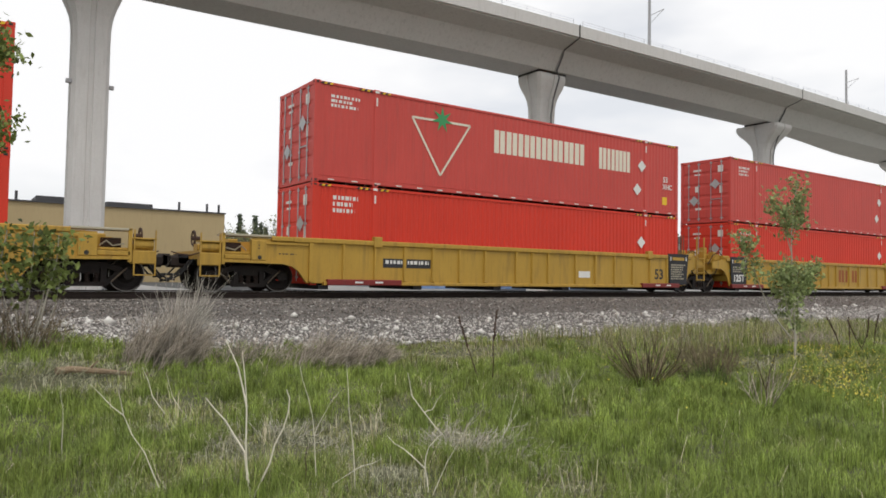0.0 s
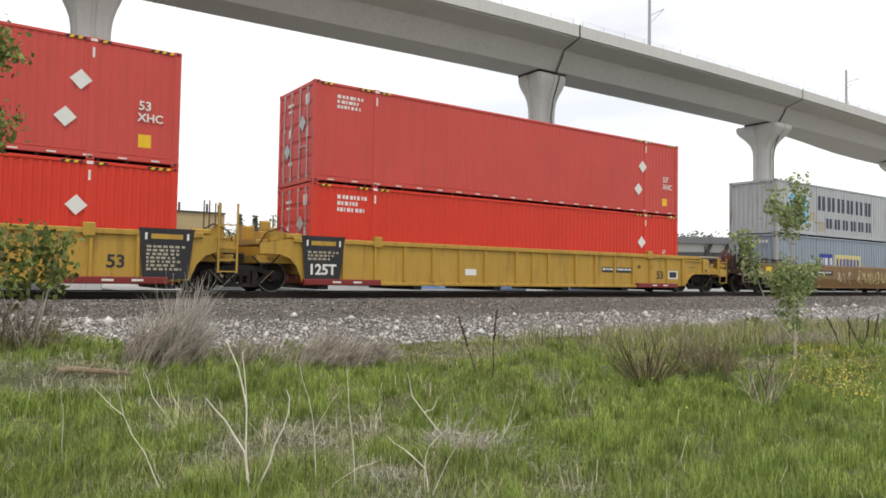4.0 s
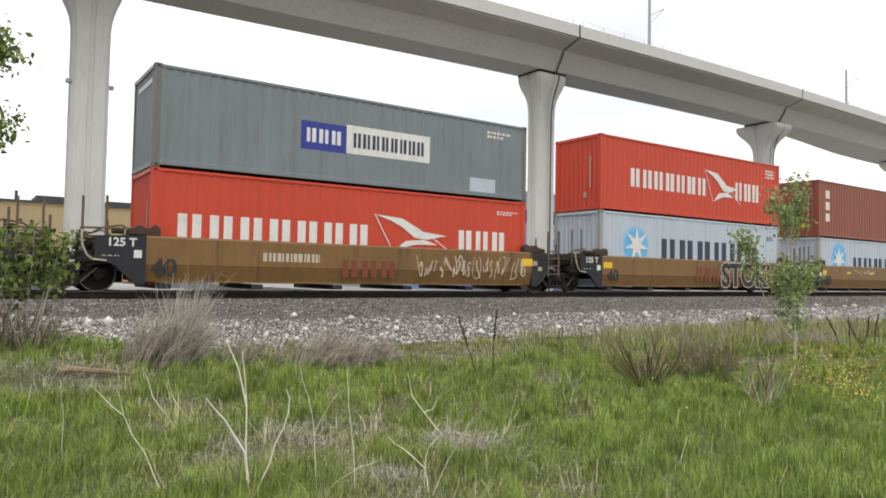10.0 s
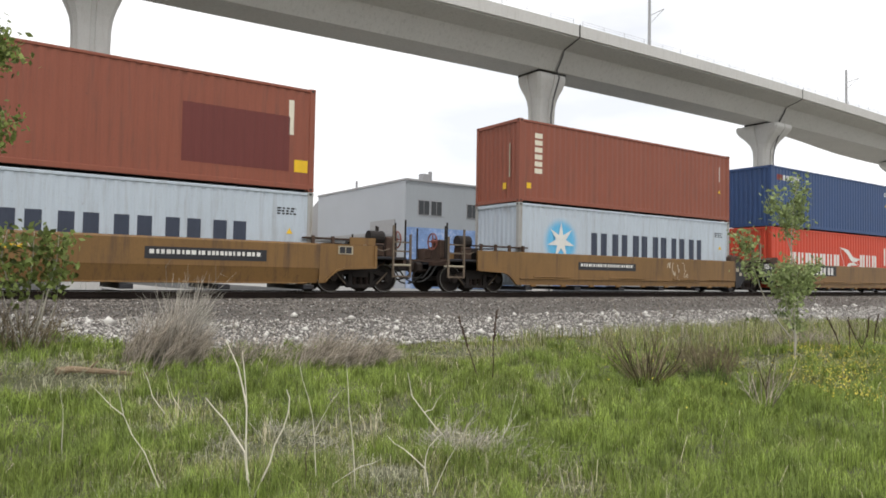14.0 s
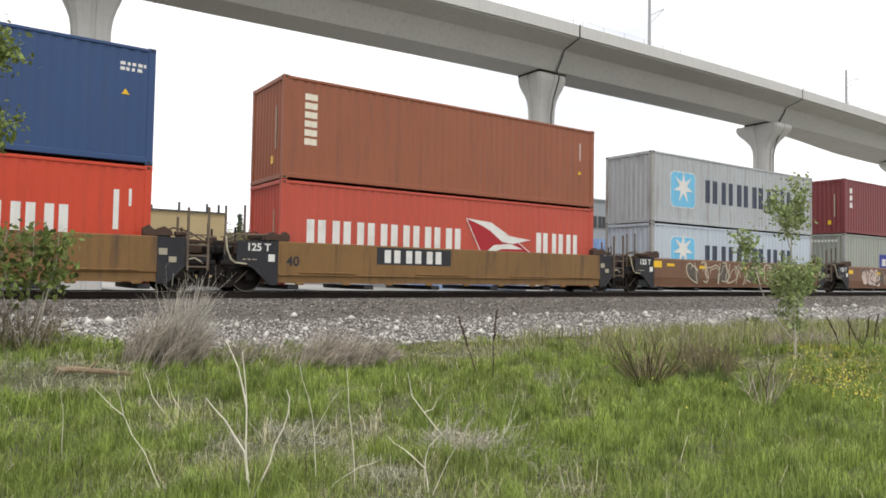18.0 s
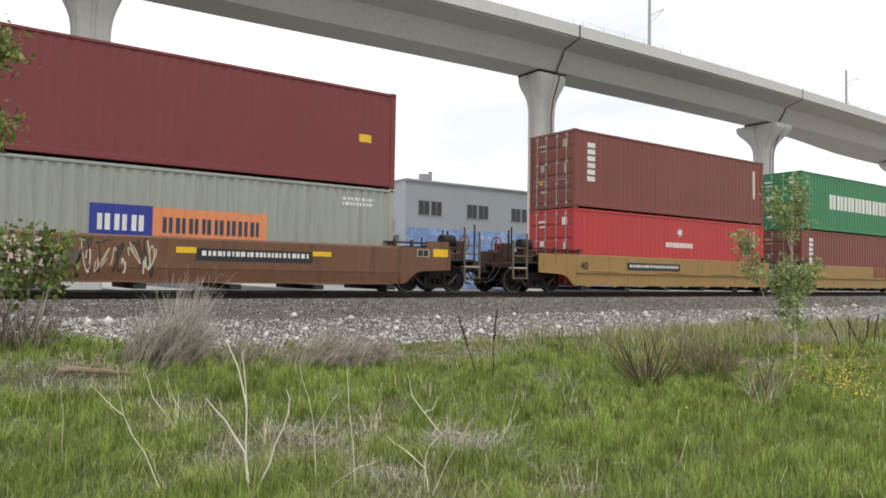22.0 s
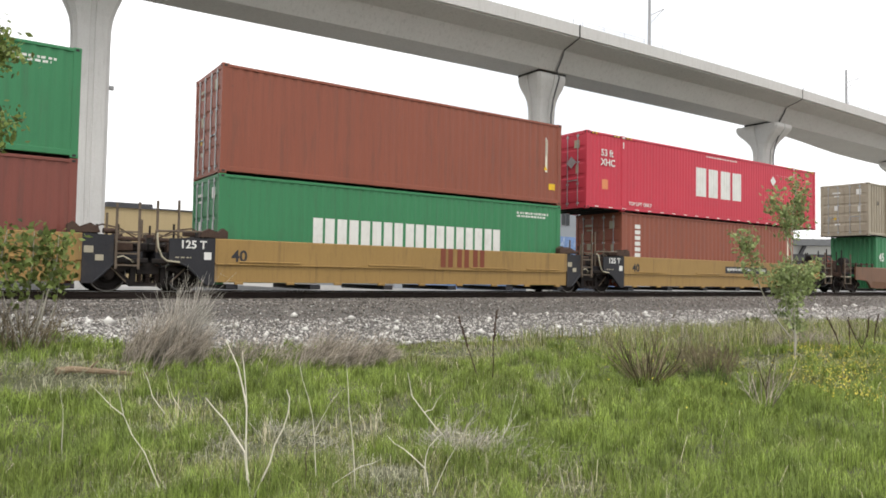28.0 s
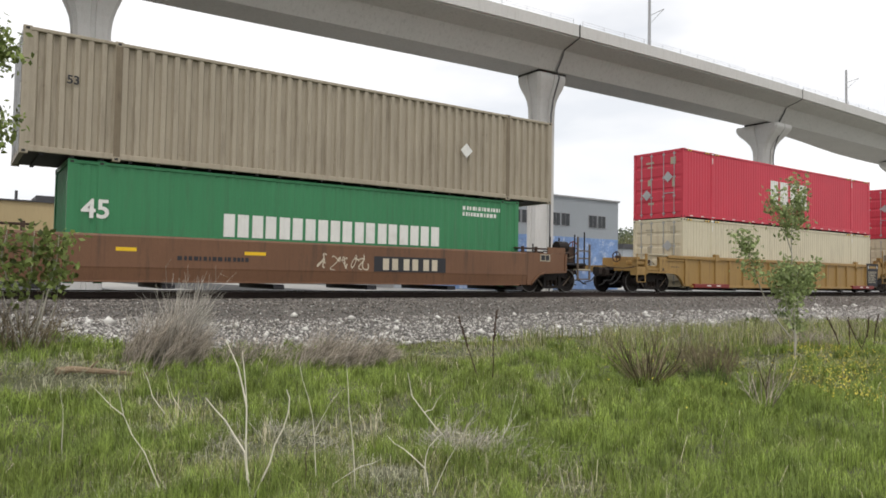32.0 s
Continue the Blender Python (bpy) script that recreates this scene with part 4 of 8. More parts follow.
def make_truck(parent, x):
    """A two-axle truck at x on its car, with open side frames and turning wheelsets."""
    tr = Shape()
    for s in (-1, 1):
        y0, y1 = sorted((s * (TRACK_HALF - 0.12), s * (TRACK_HALF + 0.04)))
        tr.prism_y([(-1.08, 0.34), (-1.08, 0.53), (-0.7, 0.6), (-0.45, 0.7), (0.45, 0.7), (0.7, 0.6), (1.08, 0.53), (1.08, 0.34), (0.76, 0.44), (0.42, 0.56), (-0.42, 0.56), (-0.76, 0.44)], y0, y1)
        tr.prism_y([(-0.78, 0.46), (-0.42, 0.13), (0.42, 0.13), (0.78, 0.46), (0.62, 0.46), (0.34, 0.23), (-0.34, 0.23), (-0.62, 0.46)], y0 + 0.01, y1 - 0.01)
        for k in (-1, 1):
            tr.box(min(k * 0.29, k * 0.42), max(k * 0.29, k * 0.42), y0 - 0.012, y1 + 0.012, 0.2, 0.6)
        tr.box(-0.26, 0.26, y0 + 0.02, y1 + 0.05 if s > 0 else y1 - 0.02, 0.43, 0.56)
    tr.box(-0.25, 0.25, -1.0, 1.0, 0.45, 0.72)
    truck = part("truck", tr, MAT["truck"], parent, "oily cast steel two-axle truck")
    truck.location = (x, 0, 0)
    for y in (-TRACK_HALF + 0.01, TRACK_HALF - 0.01):
        for k in (-0.2, 0.0, 0.2):
            part("spring", Shape().sweep([(k, y, 0.22 + i * 0.02) for i in range(12)], [0.05 + 0.026 * (i % 2) for i in range(12)], 8), MAT["rail_side"], truck)
        for ax in (-0.9, 0.9):
            cap = Shape().wheel_y(ax, WHEEL_R, y - 0.1 if y < 0 else y - 0.03, y + 0.03 if y < 0 else y + 0.1, 0.12, 10)
            cap.wheel_y(ax, WHEEL_R, y - 0.125 if y < 0 else y, y if y < 0 else y + 0.125, 0.07, 8)
            part("bearing_cap", cap, MAT["truck"], truck)
    for k in (-1, 1):
        part("brake_lever", Shape().tube((k * 0.52, -1.06, 0.24), (k * 0.86, -1.07, 0.58), 0.022, n=5), MAT["ladder_brown"], truck)
    part("brake_beam", Shape().tube((-0.42, -0.9, 0.3), (-0.42, 0.9, 0.3), 0.04, n=6).tube((0.42, -0.9, 0.3), (0.42, 0.9, 0.3), 0.04, n=6), MAT["truck"], truck)
    for ax in (-0.9, 0.9):
        ws = WHEEL_MESH.get("wheel")
        if ws is None:
            w = Shape().tube((0, -1.05, 0), (0, 1.05, 0), 0.085, n=10)
            for y in (-0.78, 0.78):
                s = 1 if y > 0 else -1
                ring = [(0.065, 0.12), (0.065, 0.16), (0.02, 0.22), (0.02, WHEEL_R - 0.09), (0.065, WHEEL_R - 0.06), (0.065, WHEEL_R), (-0.05, WHEEL_R), (-0.055, WHEEL_R + 0.026), (-0.08, WHEEL_R + 0.024), (-0.08, 0.12)]
                m_, n_w = len(ring), 28
                v = [(q * math.cos(2 * math.pi * i / n_w), y + s * d, q * math.sin(2 * math.pi * i / n_w)) for i in range(n_w) for d, q in ring]
                w.add(v, [(i * m_ + j, i * m_ + (j + 1) % m_, ((i + 1) % n_w) * m_ + (j + 1) % m_, ((i + 1) % n_w) * m_ + j) for i in range(n_w) for j in range(m_)])
                for k in range(5):
                    a = 2 * math.pi * k / 5
                    w.wheel_y(0.25 * math.cos(a), 0.25 * math.sin(a), y + s * 0.015, y + s * 0.03, 0.04, 8)
            ws = WHEEL_MESH["wheel"] = w.mesh("wheelset", MAT["truck"])
            for y in (-0.78, 0.78):
                r = Shape()
                for k in range(28):
                    a0, a1 = 2 * math.pi * k / 28, 2 * math.pi * (k + 1) / 28
                    yy = y + (0.067 if y > 0 else -0.067)
                    r.add([(q * math.cos(a), yy, q * math.sin(a)) for a in (a0, a1) for q in (WHEEL_R - 0.024, WHEEL_R - 0.002)], [(0, 1, 3, 2)])
                WHEEL_MESH["rim", y > 0] = r.mesh("rim", MAT["tread"])
        wheel = part("wheelset", ws, None, truck)
        wheel.location = (ax, 0, WHEEL_R)
        for far in (False, True):
            part("rim", WHEEL_MESH["rim", far], None, wheel, "worn bright wheel rim")
        WHEELSETS.append((wheel, ax, parent, x))
    return truck


WHEEL_MESH = {}
TRACK_HALF = 1.0        # truck side frames stand this far out
NEAR = -1.45            # outer face of the near side sill, from the track's centre line


def sill_panels(base, L, mat, style):
    """Both well sides; the near one carries the ribs and ledges of its kind."""
    m = MAT[mat]
    for side in (-1, 1):
        yo = NEAR if side < 0 else -NEAR
        yi = yo - side * 0.05
        y0, y1 = min(yo, yi), max(yo, yi)
        if style == "ribbed":
            sh = Shape().box(-0.1, L + 0.1, y0, y1, 0.26, 1.36)
            sill = part("side_sill", sh, m, base)
            e = yo + side * 0.07
            part("top_chord", Shape().box(-0.6, L + 0.6, min(yi, e), max(yi, e), 1.36, 1.5, 0.02), m, sill)
            part("bottom_chord", Shape().box(0.3, L - 0.3, min(yi, e), max(yi, e), 0.2, 0.3, 0.015), m, sill)
            rib = Shape().add([(-0.05, yo, 0.3), (0.05, yo, 0.3), (0.05, yo, 1.36), (-0.05, yo, 1.36), (-0.035, e, 0.34), (0.035, e, 0.34), (0.035, e, 1.36), (-0.035, e, 1.36)], [(4, 5, 6, 7), (0, 4, 7, 3), (5, 1, 2, 6), (0, 1, 5, 4)]).mesh("rib", m)
            for d in (0.0, 0.73, 2.06, 3.08, 4.1, 5.12, 6.13, 7.15):
                for k in ((-1, 1) if d else (1,)):
                    part("rib", rib, None, sill).location = (L / 2 + k * d, 0, 0)
            if side < 0:
                for xx in (2.0, L - 2.0):
                    part("stacking_bracket", Shape().box(xx - 0.13, xx + 0.13, e - 0.03, yi, 1.3, 1.62, 0.02), m, sill)
        else:
            zt = 1.37
            zl = 0.71 if mat == "ochre_clean" else 0.46
            if style == "smooth" and mat != "ochre_car":
                ring = [(yo, 0.6), (yo, zt - 0.05), (yo - side * 0.03, zt), (yi - side * 0.1, zt), (yi - side * 0.1, 0.26), (yo - side * 0.05, 0.26), (yo - side * 0.01, 0.56)]
            elif style == "smooth":
                ring = [(yo, 0.68), (yo, zt - 0.05), (yo - side * 0.03, zt), (yi - side * 0.1, zt), (yi - side * 0.1, 0.26), (yo - side * 0.11, 0.26), (yo - side * 0.015, 0.63)]
            else:
                ring = [(yo, zl + 0.04), (yo, zt - 0.02), (yo - side * 0.02, zt), (yi - side * 0.05, zt), (yi - side * 0.05, 0.26), (yo - side * 0.035, 0.26), (yo - side * 0.035, zl)]
            sh = Shape().prism_x(ring, -0.12, L + 0.12)
            sill = part("side_sill", sh, m, base)
            if style == "ledge" and side < 0:
                for a, b in ((0.5, 2.2), (4.3, 6.2), (8.0, 9.6), (10.4, 11.9)):
                    part("ledge", Shape().box(a, b, yo - 0.035, yo + 0.01, zl + 0.06, zl + 0.1, 0.01), m, sill)
                part("ledge", Shape().box(-0.1, L if mat == "ochre_clean" else 9.7, yo - 0.02, yo + 0.02, zl - 0.01, zl + 0.035, 0.01), m, sill)
                for k in range(9):
                    part("bracket", Shape().box(0.4 + k * 1.42, 0.62 + k * 1.42, yo - 0.01, yo + 0.06, 0.2, 0.27, 0.01), m, sill)
            if style == "smooth" and side < 0:
                ys = yo + (0.09 if mat == "ochre_car" else 0.03)
                part("bottom_strip", Shape().box(0.2, L - 0.2, ys, ys + 0.07, 0.235, 0.275, 0.008), m, sill)
    # cross members carrying the lower box
    for k in range(6):
        xx = 0.2 + k * (L - 0.5) / 5
        part("cross_member", Shape().box(xx, xx + 0.3, NEAR + 0.06, -NEAR - 0.06, 0.08, 0.205, 0.02), MAT["black_car"], base)


def inner_end(base, x, sgn, style, mat, numbers):
    """The shared end over a middle truck; x is the well's end, sgn points away from the well."""
    blk = MAT["black_car"]
    yel = MAT[mat]
    X = lambda d: x + sgn * d
    span = lambda a, b: (min(X(a), X(b)), max(X(a), X(b)))
    lo, hi = span(0.14, 1.5)
    # bulkhead and platform
    part("end_platform", Shape().box(lo, hi, -1.15, 1.15, 0.78, 0.98, 0.02), blk if style != "ribbed" else yel, base)
    a, b = span(0.12, 0.3)
    part("bulkhead", Shape().box(a, b, -1.38, 1.38, 0.5, 1.46, 0.02), blk if style != "ribbed" else yel, base)
    for y0 in (NEAR, -NEAR - 0.05):
        if style == "ribbed":
            ring = [(0.125, 0.3), (0.125, 1.46), (0.75, 1.44), (1.52, 1.3), (1.52, 1.04), (0.95, 1.02), (0.68, 0.92), (0.48, 0.7), (0.36, 0.42), (0.32, 0.3)]
        elif numbers:
            ring = [(0.125, 0.19), (0.125, 1.37), (1.25, 1.33), (1.25, 0.8), (1.12, 0.76), (0.8, 0.62), (0.48, 0.31), (0.34, 0.19)]
        else:
            ring = [(0.125, 0.21), (0.125, 1.37), (0.8, 1.35), (0.8, 0.66), (0.58, 0.42), (0.36, 0.21)]
        side = part("end_side_plate", Shape().prism_y([(X(d), z) for d, z in ring], y0, y0 + 0.05), yel if style == "ribbed" else blk, base)
        if y0 > 0 or style == "ribbed":
            continue
        part("flange", Shape().path([(X(d), y0 - 0.012, z + 0.02) for d, z in (ring[3:] if not numbers else ring[4:])], 0.028, 5), blk, side)
        if numbers:
            part("number", text_mesh("125 T", 0.2, MAT["white_mark"], 0.007), None, side).location = (min(X(0.2), X(1.0)), y0 - 0.006, 1.1)
            part("painted_panel", Shape().box(*span(0.22, 0.4), y0 - 0.005, y0 + 0.002, 0.82, 1.01), MAT["white_mark"], side)
            note = Shape()
            small_lines(note, [(-9, 0), (60, 0)], y0 - 0.004, X(1.1), X(0.72), 0.83, 0.88, 1, 3)
            tagged(part("stencil", note, MAT["plate_dull"], side), kind="stuff")
        else:
            part("painted_panel", Shape().box(*span(0.16, 0.36), y0 - 0.006, y0 + 0.002, 0.92, 1.08), MAT["plate_dull"], side)
            part("painted_panel", Shape().box(*span(0.4, 0.58), y0 - 0.006, y0 + 0.002, 0.74, 0.88), MAT["plate_dull"], side)
            # tall ladder beside the plate
            ld = Shape()
            for d, top in ((0.84, 2.12), (1.34, 2.16)):
                ld.box(X(d) - 0.026, X(d) + 0.026, y0 - 0.05, y0 + 0.0, 0.55, top)
            for zz in (0.62, 0.9, 1.17, 1.42):
                ld.box(*span(0.84, 1.34), y0 - 0.045, y0 - 0.012, zz, zz + 0.04)
            part("ladder", ld, MAT["ladder_brown"], base, "grimy brown steel ladder")
    if style == "ribbed":
        part("articulation_post", Shape().box(*span(1.0, 1.2), -1.25, -1.0, 0.9, 1.75, 0.03), yel, base)
        part("end_frame", Shape().box(*span(0.9, 1.55), -1.2, 1.2, 1.28, 1.42, 0.02), yel, base)
        part("gusset", Shape().prism_y([(X(0.7), 1.44), (X(0.75), 1.6), (X(0.95), 1.66), (X(1.2), 1.42), (X(1.2), 1.38)], -1.3, -1.2), yel, base)
        part("corner_bracket", Shape().box(*span(0.35, 0.8), NEAR - 0.02, NEAR + 0.25, 1.46, 1.6, 0.03), yel, base)
        if sgn > 0:
            ld = Shape()
            for xx in (X(1.0), X(1.48)):
                ld.box(xx - 0.025, xx + 0.025, NEAR - 0.06, NEAR - 0.02, 0.5, 2.3)
            for zz in (0.52, 0.82, 1.12, 1.42, 1.72):
                ld.box(X(1.0), X(1.48), NEAR - 0.055, NEAR - 0.025, zz, zz + 0.03)
            part("ladder", ld, yel, base, "yellow end ladder")
            for d, yy in ((0.85, -0.9), (1.3, -0.4)):
                part("grab_iron", Shape().path([(X(d) - 0.07, yy, 1.4), (X(d) - 0.07, yy, 2.38), (X(d) + 0.07, yy, 2.38), (X(d) + 0.07, yy, 1.4)], 0.02, 5), MAT["ladder_brown"], base)
        else:
            for d0, d1, y0, y1, z0, z1 in ((0.95, 1.35, -0.95, -0.5, 1.42, 1.66), (1.0, 1.25, -0.8, -0.6, 1.66, 1.95), (0.6, 0.9, -0.4, 0.3, 1.1, 1.6), (1.1, 1.45, 0.2, 0.7, 1.42, 1.85)):
                part("brake_gear_box", Shape().box(*span(d0, d1), y0, y1, z0, z1, 0.04), yel, base)
            part("grab_iron", Shape().path([(X(0.9) - 0.07, -0.9, 1.4), (X(0.9) - 0.07, -0.9, 2.1), (X(0.9) + 0.07, -0.9, 2.1), (X(0.9) + 0.07, -0.9, 1.4)], 0.02, 5), MAT["ladder_brown"], base)
        part("brake_pipe", Shape().path([(X(0.5), -1.3, 1.5), (X(0.9), -1.34, 1.75), (X(1.3), -1.3, 1.6), (X(1.5), -1.2, 1.2)], 0.022, 5), MAT["rust_iron"], base)
        part("air_hose", Shape().path([(X(0.8), -1.2, 1.1), (X(1.1), -1.25, 0.78), (X(1.4), -1.2, 0.74), (X(1.6), -1.1, 0.95)], 0.024, 5), MAT["rubber"], base)
    else:
        for k, (d, yy, zt) in enumerate(((0.98, -1.2, 2.3), (1.5, -1.25, 2.25), (0.7, 0.4, 1.8), (1.2, 0.95, 1.75)) if numbers else ((0.7, -1.0, 1.9), (1.55, -0.7, 1.8), (0.7, 0.4, 1.7), (1.3, 0.95, 1.75))):
            part("guide_post", Shape().tube((X(d), yy, 0.98), (X(d), yy, zt), 0.03, n=6), MAT["ladder_brown"] if k < 2 else MAT["truck"], base)
        if numbers:
            part("handrail", Shape().path([(X(0.42), -1.36, 1.38), (X(0.42), -1.36, 1.53), (X(1.56), -1.36, 1.5), (X(1.56), -1.3, 1.3)], 0.026, 6), MAT["ladder_brown"], base)
        part("valve_box", Shape().box(*span(0.45, 0.8), -0.5, 0.3, 0.98, 1.3, 0.03), MAT["truck"], base)
        part("air_reservoir", Shape().tube((X(1.1), -0.9, 1.12), (X(1.1), 0.6, 1.12), 0.15, n=10), MAT["truck"], base)
        part("cross_bar", Shape().box(*span(0.8, 1.6), -1.25, -1.1, 0.7, 0.82, 0.02), MAT["truck"], base)
        part("cross_bar", Shape().box(*span(0.8, 1.55), -1.15, -1.05, 1.24, 1.33, 0.02), MAT["rust_iron"], base)
        part("brake_pipe", Shape().path([(X(0.5), -1.15, 1.35), (X(0.8), -1.2, 1.1), (X(1.15), -1.15, 1.25), (X(1.4), -1.1, 1.1)], 0.025), MAT["truck"], base)
        part("corner_bracket", Shape().prism_y([(X(-0.2), 1.38), (X(-0.2), 1.56), (X(-0.08), 1.64), (X(0.06), 1.52), (X(0.28), 1.62), (X(0.46), 1.52), (X(0.5), 1.4)], NEAR + 0.02, NEAR + 0.3), MAT["rust_iron"], base)
        for d0, d1, y0, y1, z0, z1, key in ((0.85, 1.25, -1.25, -0.95, 0.98, 1.22, "rust_iron"), (1.0, 1.4, -0.3, 0.4, 0.98, 1.38, "truck"), (0.32, 0.46, -1.3, -0.7, 1.0, 1.52, "truck"), (1.15, 1.35, 0.6, 1.05, 0.98, 1.5, "rust_iron"), (1.3, 1.62, -1.0, -0.55, 1.0, 1.2, "truck")):
            part("brake_gear_box", Shape().box(*span(d0, d1), y0, y1, z0, z1, 0.03), MAT[key], base)
        part("air_hose", Shape().path([(X(0.9), -1.2, 0.95), (X(1.1), -1.22, 0.7), (X(1.35), -1.2, 0.62), (X(1.55), -1.18, 0.8)], 0.024, 5), MAT["rubber"], base)
        if sgn < 0:
            part("brake_hose", Shape().path([(X(1.5), NEAR + 0.14, 1.46), (X(1.54), NEAR - 0.02, 1.36), (X(1.52), NEAR - 0.05, 1.1), (X(1.42), NEAR - 0.05, 0.86), (X(1.3), NEAR - 0.04, 0.77), (X(1.0), NEAR - 0.03, 0.74)], 0.024, 6), MAT["hose_pale"], base, "pale beige brake hose")
        else:
            part("brake_hose", Shape().path([(X(0.85), NEAR - 0.02, 0.82), (X(1.0), NEAR - 0.05, 0.86), (X(1.15), NEAR - 0.05, 0.78), (X(1.25), NEAR + 0.1, 0.72)], 0.018, 6), MAT["hose_pale"], base, "pale beige brake hose")
        part("corner_bracket", Shape().box(*span(0.6, 0.85), -1.3, -1.05, 1.4, 1.52, 0.03), MAT["rust_iron"], base)
        part("brake_rod", Shape().path([(X(0.3), -1.18, 0.72), (X(1.5), -1.12, 0.66)], 0.022, 5), MAT["rust_iron"], base)
        part("brake_pipe", Shape().path([(X(0.35), -0.9, 1.5), (X(0.6), -0.95, 1.62), (X(1.0), -0.9, 1.55), (X(1.45), -0.8, 1.3)], 0.02, 5), MAT["rust_iron"], base)
        part("brake_pipe", Shape().path([(X(0.9), -1.28, 1.36), (X(1.1), -1.3, 1.46), (X(1.3), -1.3, 1.38), (X(1.62), -1.2, 1.44)], 0.018, 5), MAT["ladder_brown"], base)


def brake_wheel_mesh(X, d, y, z, r):
    """A spoked wheel turned across the track."""
    w = Shape()
    ring = [(X(d), y + r * math.cos(math.pi * k / 8), z + r * math.sin(math.pi * k / 8)) for k in range(16)]
    for p, q in zip(ring, ring[1:] + ring[:1]):
        w.tube(p, q, 0.024, n=5, caps=False)
    for k in range(0, 16, 4):
        w.tube((X(d - 0.03), y, z), ring[k], 0.02, n=4)
    return w.tube((X(d - 0.16), y, z), (X(d + 0.02), y, z), 0.06, n=8)


def outer_end(base, x, sgn, style, mat):
    """The end over its own truck, with coupler, ladder and brake gear."""
    X = lambda d: x + sgn * d
    span = lambda a, b: (min(X(a), X(b)), max(X(a), X(b)))
    m = MAT[mat]
    dark = MAT["truck"]
    ribbed = style == "ribbed"
    for y0 in (NEAR, -NEAR - 0.05):
        if ribbed:
            arch = [(0.125, 0.26), (0.2, 0.26), (0.33, 0.42), (0.46, 0.58), (0.64, 0.7), (0.88, 0.76)]
            ring = arch + [(2.5, 0.78), (2.5, 0.97), (1.79, 0.97), (1.79, 1.42), (0.125, 1.46)]
        else:
            arch = [(0.125, 0.26), (0.3, 0.27), (0.46, 0.44), (0.68, 0.6), (0.9, 0.65)]
            ring = arch + [(1.92, 0.7), (1.92, 1.36), (0.125, 1.37)]
        side = part("end_side_plate", Shape().prism_y([(X(d), z) for d, z in ring], y0, y0 + 0.05), m, base)
        if y0 > 0:
            continue
        if ribbed:
            lip = [(d, z) for d, z in arch[1:]] + [(2.5, 0.78)]
            part("flange", Shape().prism_y([(X(d), z) for d, z in lip] + [(X(d), z + 0.07) for d, z in lip[::-1]], y0 - 0.07, y0 + 0.005), m, side)
            part("flange", Shape().box(*span(1.79, 2.5), y0 - 0.05, y0 + 0.01, 0.87, 0.98, 0.012), m, side)
            box_ = part("jacking_box", Shape().box(*span(1.38, 1.78), y0 - 0.08, y0 + 0.01, 0.84, 1.38, 0.02), m, side)
            # holes are dark discs set on the face, their shade given as colour
            part("hole", Shape().wheel_y(X(1.56), 0.92, y0 - 0.086, y0 - 0.075, 0.055, 12), MAT["joint"], box_)
            for dz in (1.16, 1.24):
                part("hole", Shape().wheel_y(X(1.58), dz, y0 - 0.086, y0 - 0.075, 0.018, 8), MAT["joint"], box_)
            part("top_chord", Shape().box(*span(0.62, 1.22), y0 - 0.07, y0 + 0.06, 1.37, 1.5, 0.02), m, side)
            part("top_plate", Shape().box(*span(1.22, 2.52), y0 - 0.05, y0 + 0.5, 1.46, 1.52, 0.012), MAT["plate_dull"], side, "thin dusty top plate")
            part("rail_bar", Shape().box(*span(0.15, 1.78), y0 - 0.045, y0 + 0.01, 1.27, 1.34, 0.012), m, side)
            part("rib", Shape().box(*span(0.02, 0.14), y0 - 0.07, y0 + 0.01, 0.3, 1.36), m, side)
            part("end_post", Shape().box(*span(2.46, 2.54), y0 - 0.05, y0 + 0.03, 0.72, 1.52), m, side)
            note = Shape()
            small_lines(note, [(-9, 0), (60, 0)], y0 - 0.002, min(X(0.5), X(1.0)), max(X(0.5), X(1.0)), 1.0, 1.05, 1, 4)
            tagged(part("stencil", note, MAT["black_mark"], side), kind="stuff")
        else:
            lip = [(d, z) for d, z in arch[1:]] + [(1.92, 0.7)]
            part("flange", Shape().prism_y([(X(d), z) for d, z in lip] + [(X(d), z + 0.06) for d, z in lip[::-1]], y0 - 0.05, y0 + 0.005), m, side)
            part("rib", Shape().box(*span(1.86, 1.94), y0 - 0.04, y0 + 0.01, 0.72, 1.36), m, side)
            part("running_board", Shape().box(*span(-0.3, 1.9), y0 + 0.06, y0 + 0.42, 1.5, 1.54, 0.006), MAT["rust_iron"], base, "thin rusty running board")
            for d in (-0.1, 0.5, 1.1, 1.7):
                part("bracket", Shape().box(*span(d, d + 0.09), y0 + 0.02, y0 + 0.09, 1.36, 1.58), MAT["rust_iron"], base)
    part("end_deck", Shape().box(*span(0.3, 3.02), -1.36, 1.36, 0.98, 1.06, 0.02), m if ribbed else MAT["black_car"], base)
    part("center_sill", Shape().box(*span(0.2, 3.3), -0.3, 0.3, 0.7, 0.98, 0.02), MAT["black_car"], base)
    part("end_sill", Shape().box(*span(2.95, 3.05), -1.3, 1.3, 0.84, 1.06, 0.015), m if ribbed else MAT["rust_iron"], base)
    part("draft_gear", Shape().box(*span(3.05, 3.5), -0.3, 0.3, 0.62, 0.94, 0.06), dark, base)
    cp = Shape().box(*span(3.4, 3.66), -0.1, 0.1, 0.72, 0.93, 0.03)
    cp.box(*span(3.56, 3.74), -0.18, 0.16, 0.66, 0.98, 0.05)
    part("coupler", cp, dark, base)
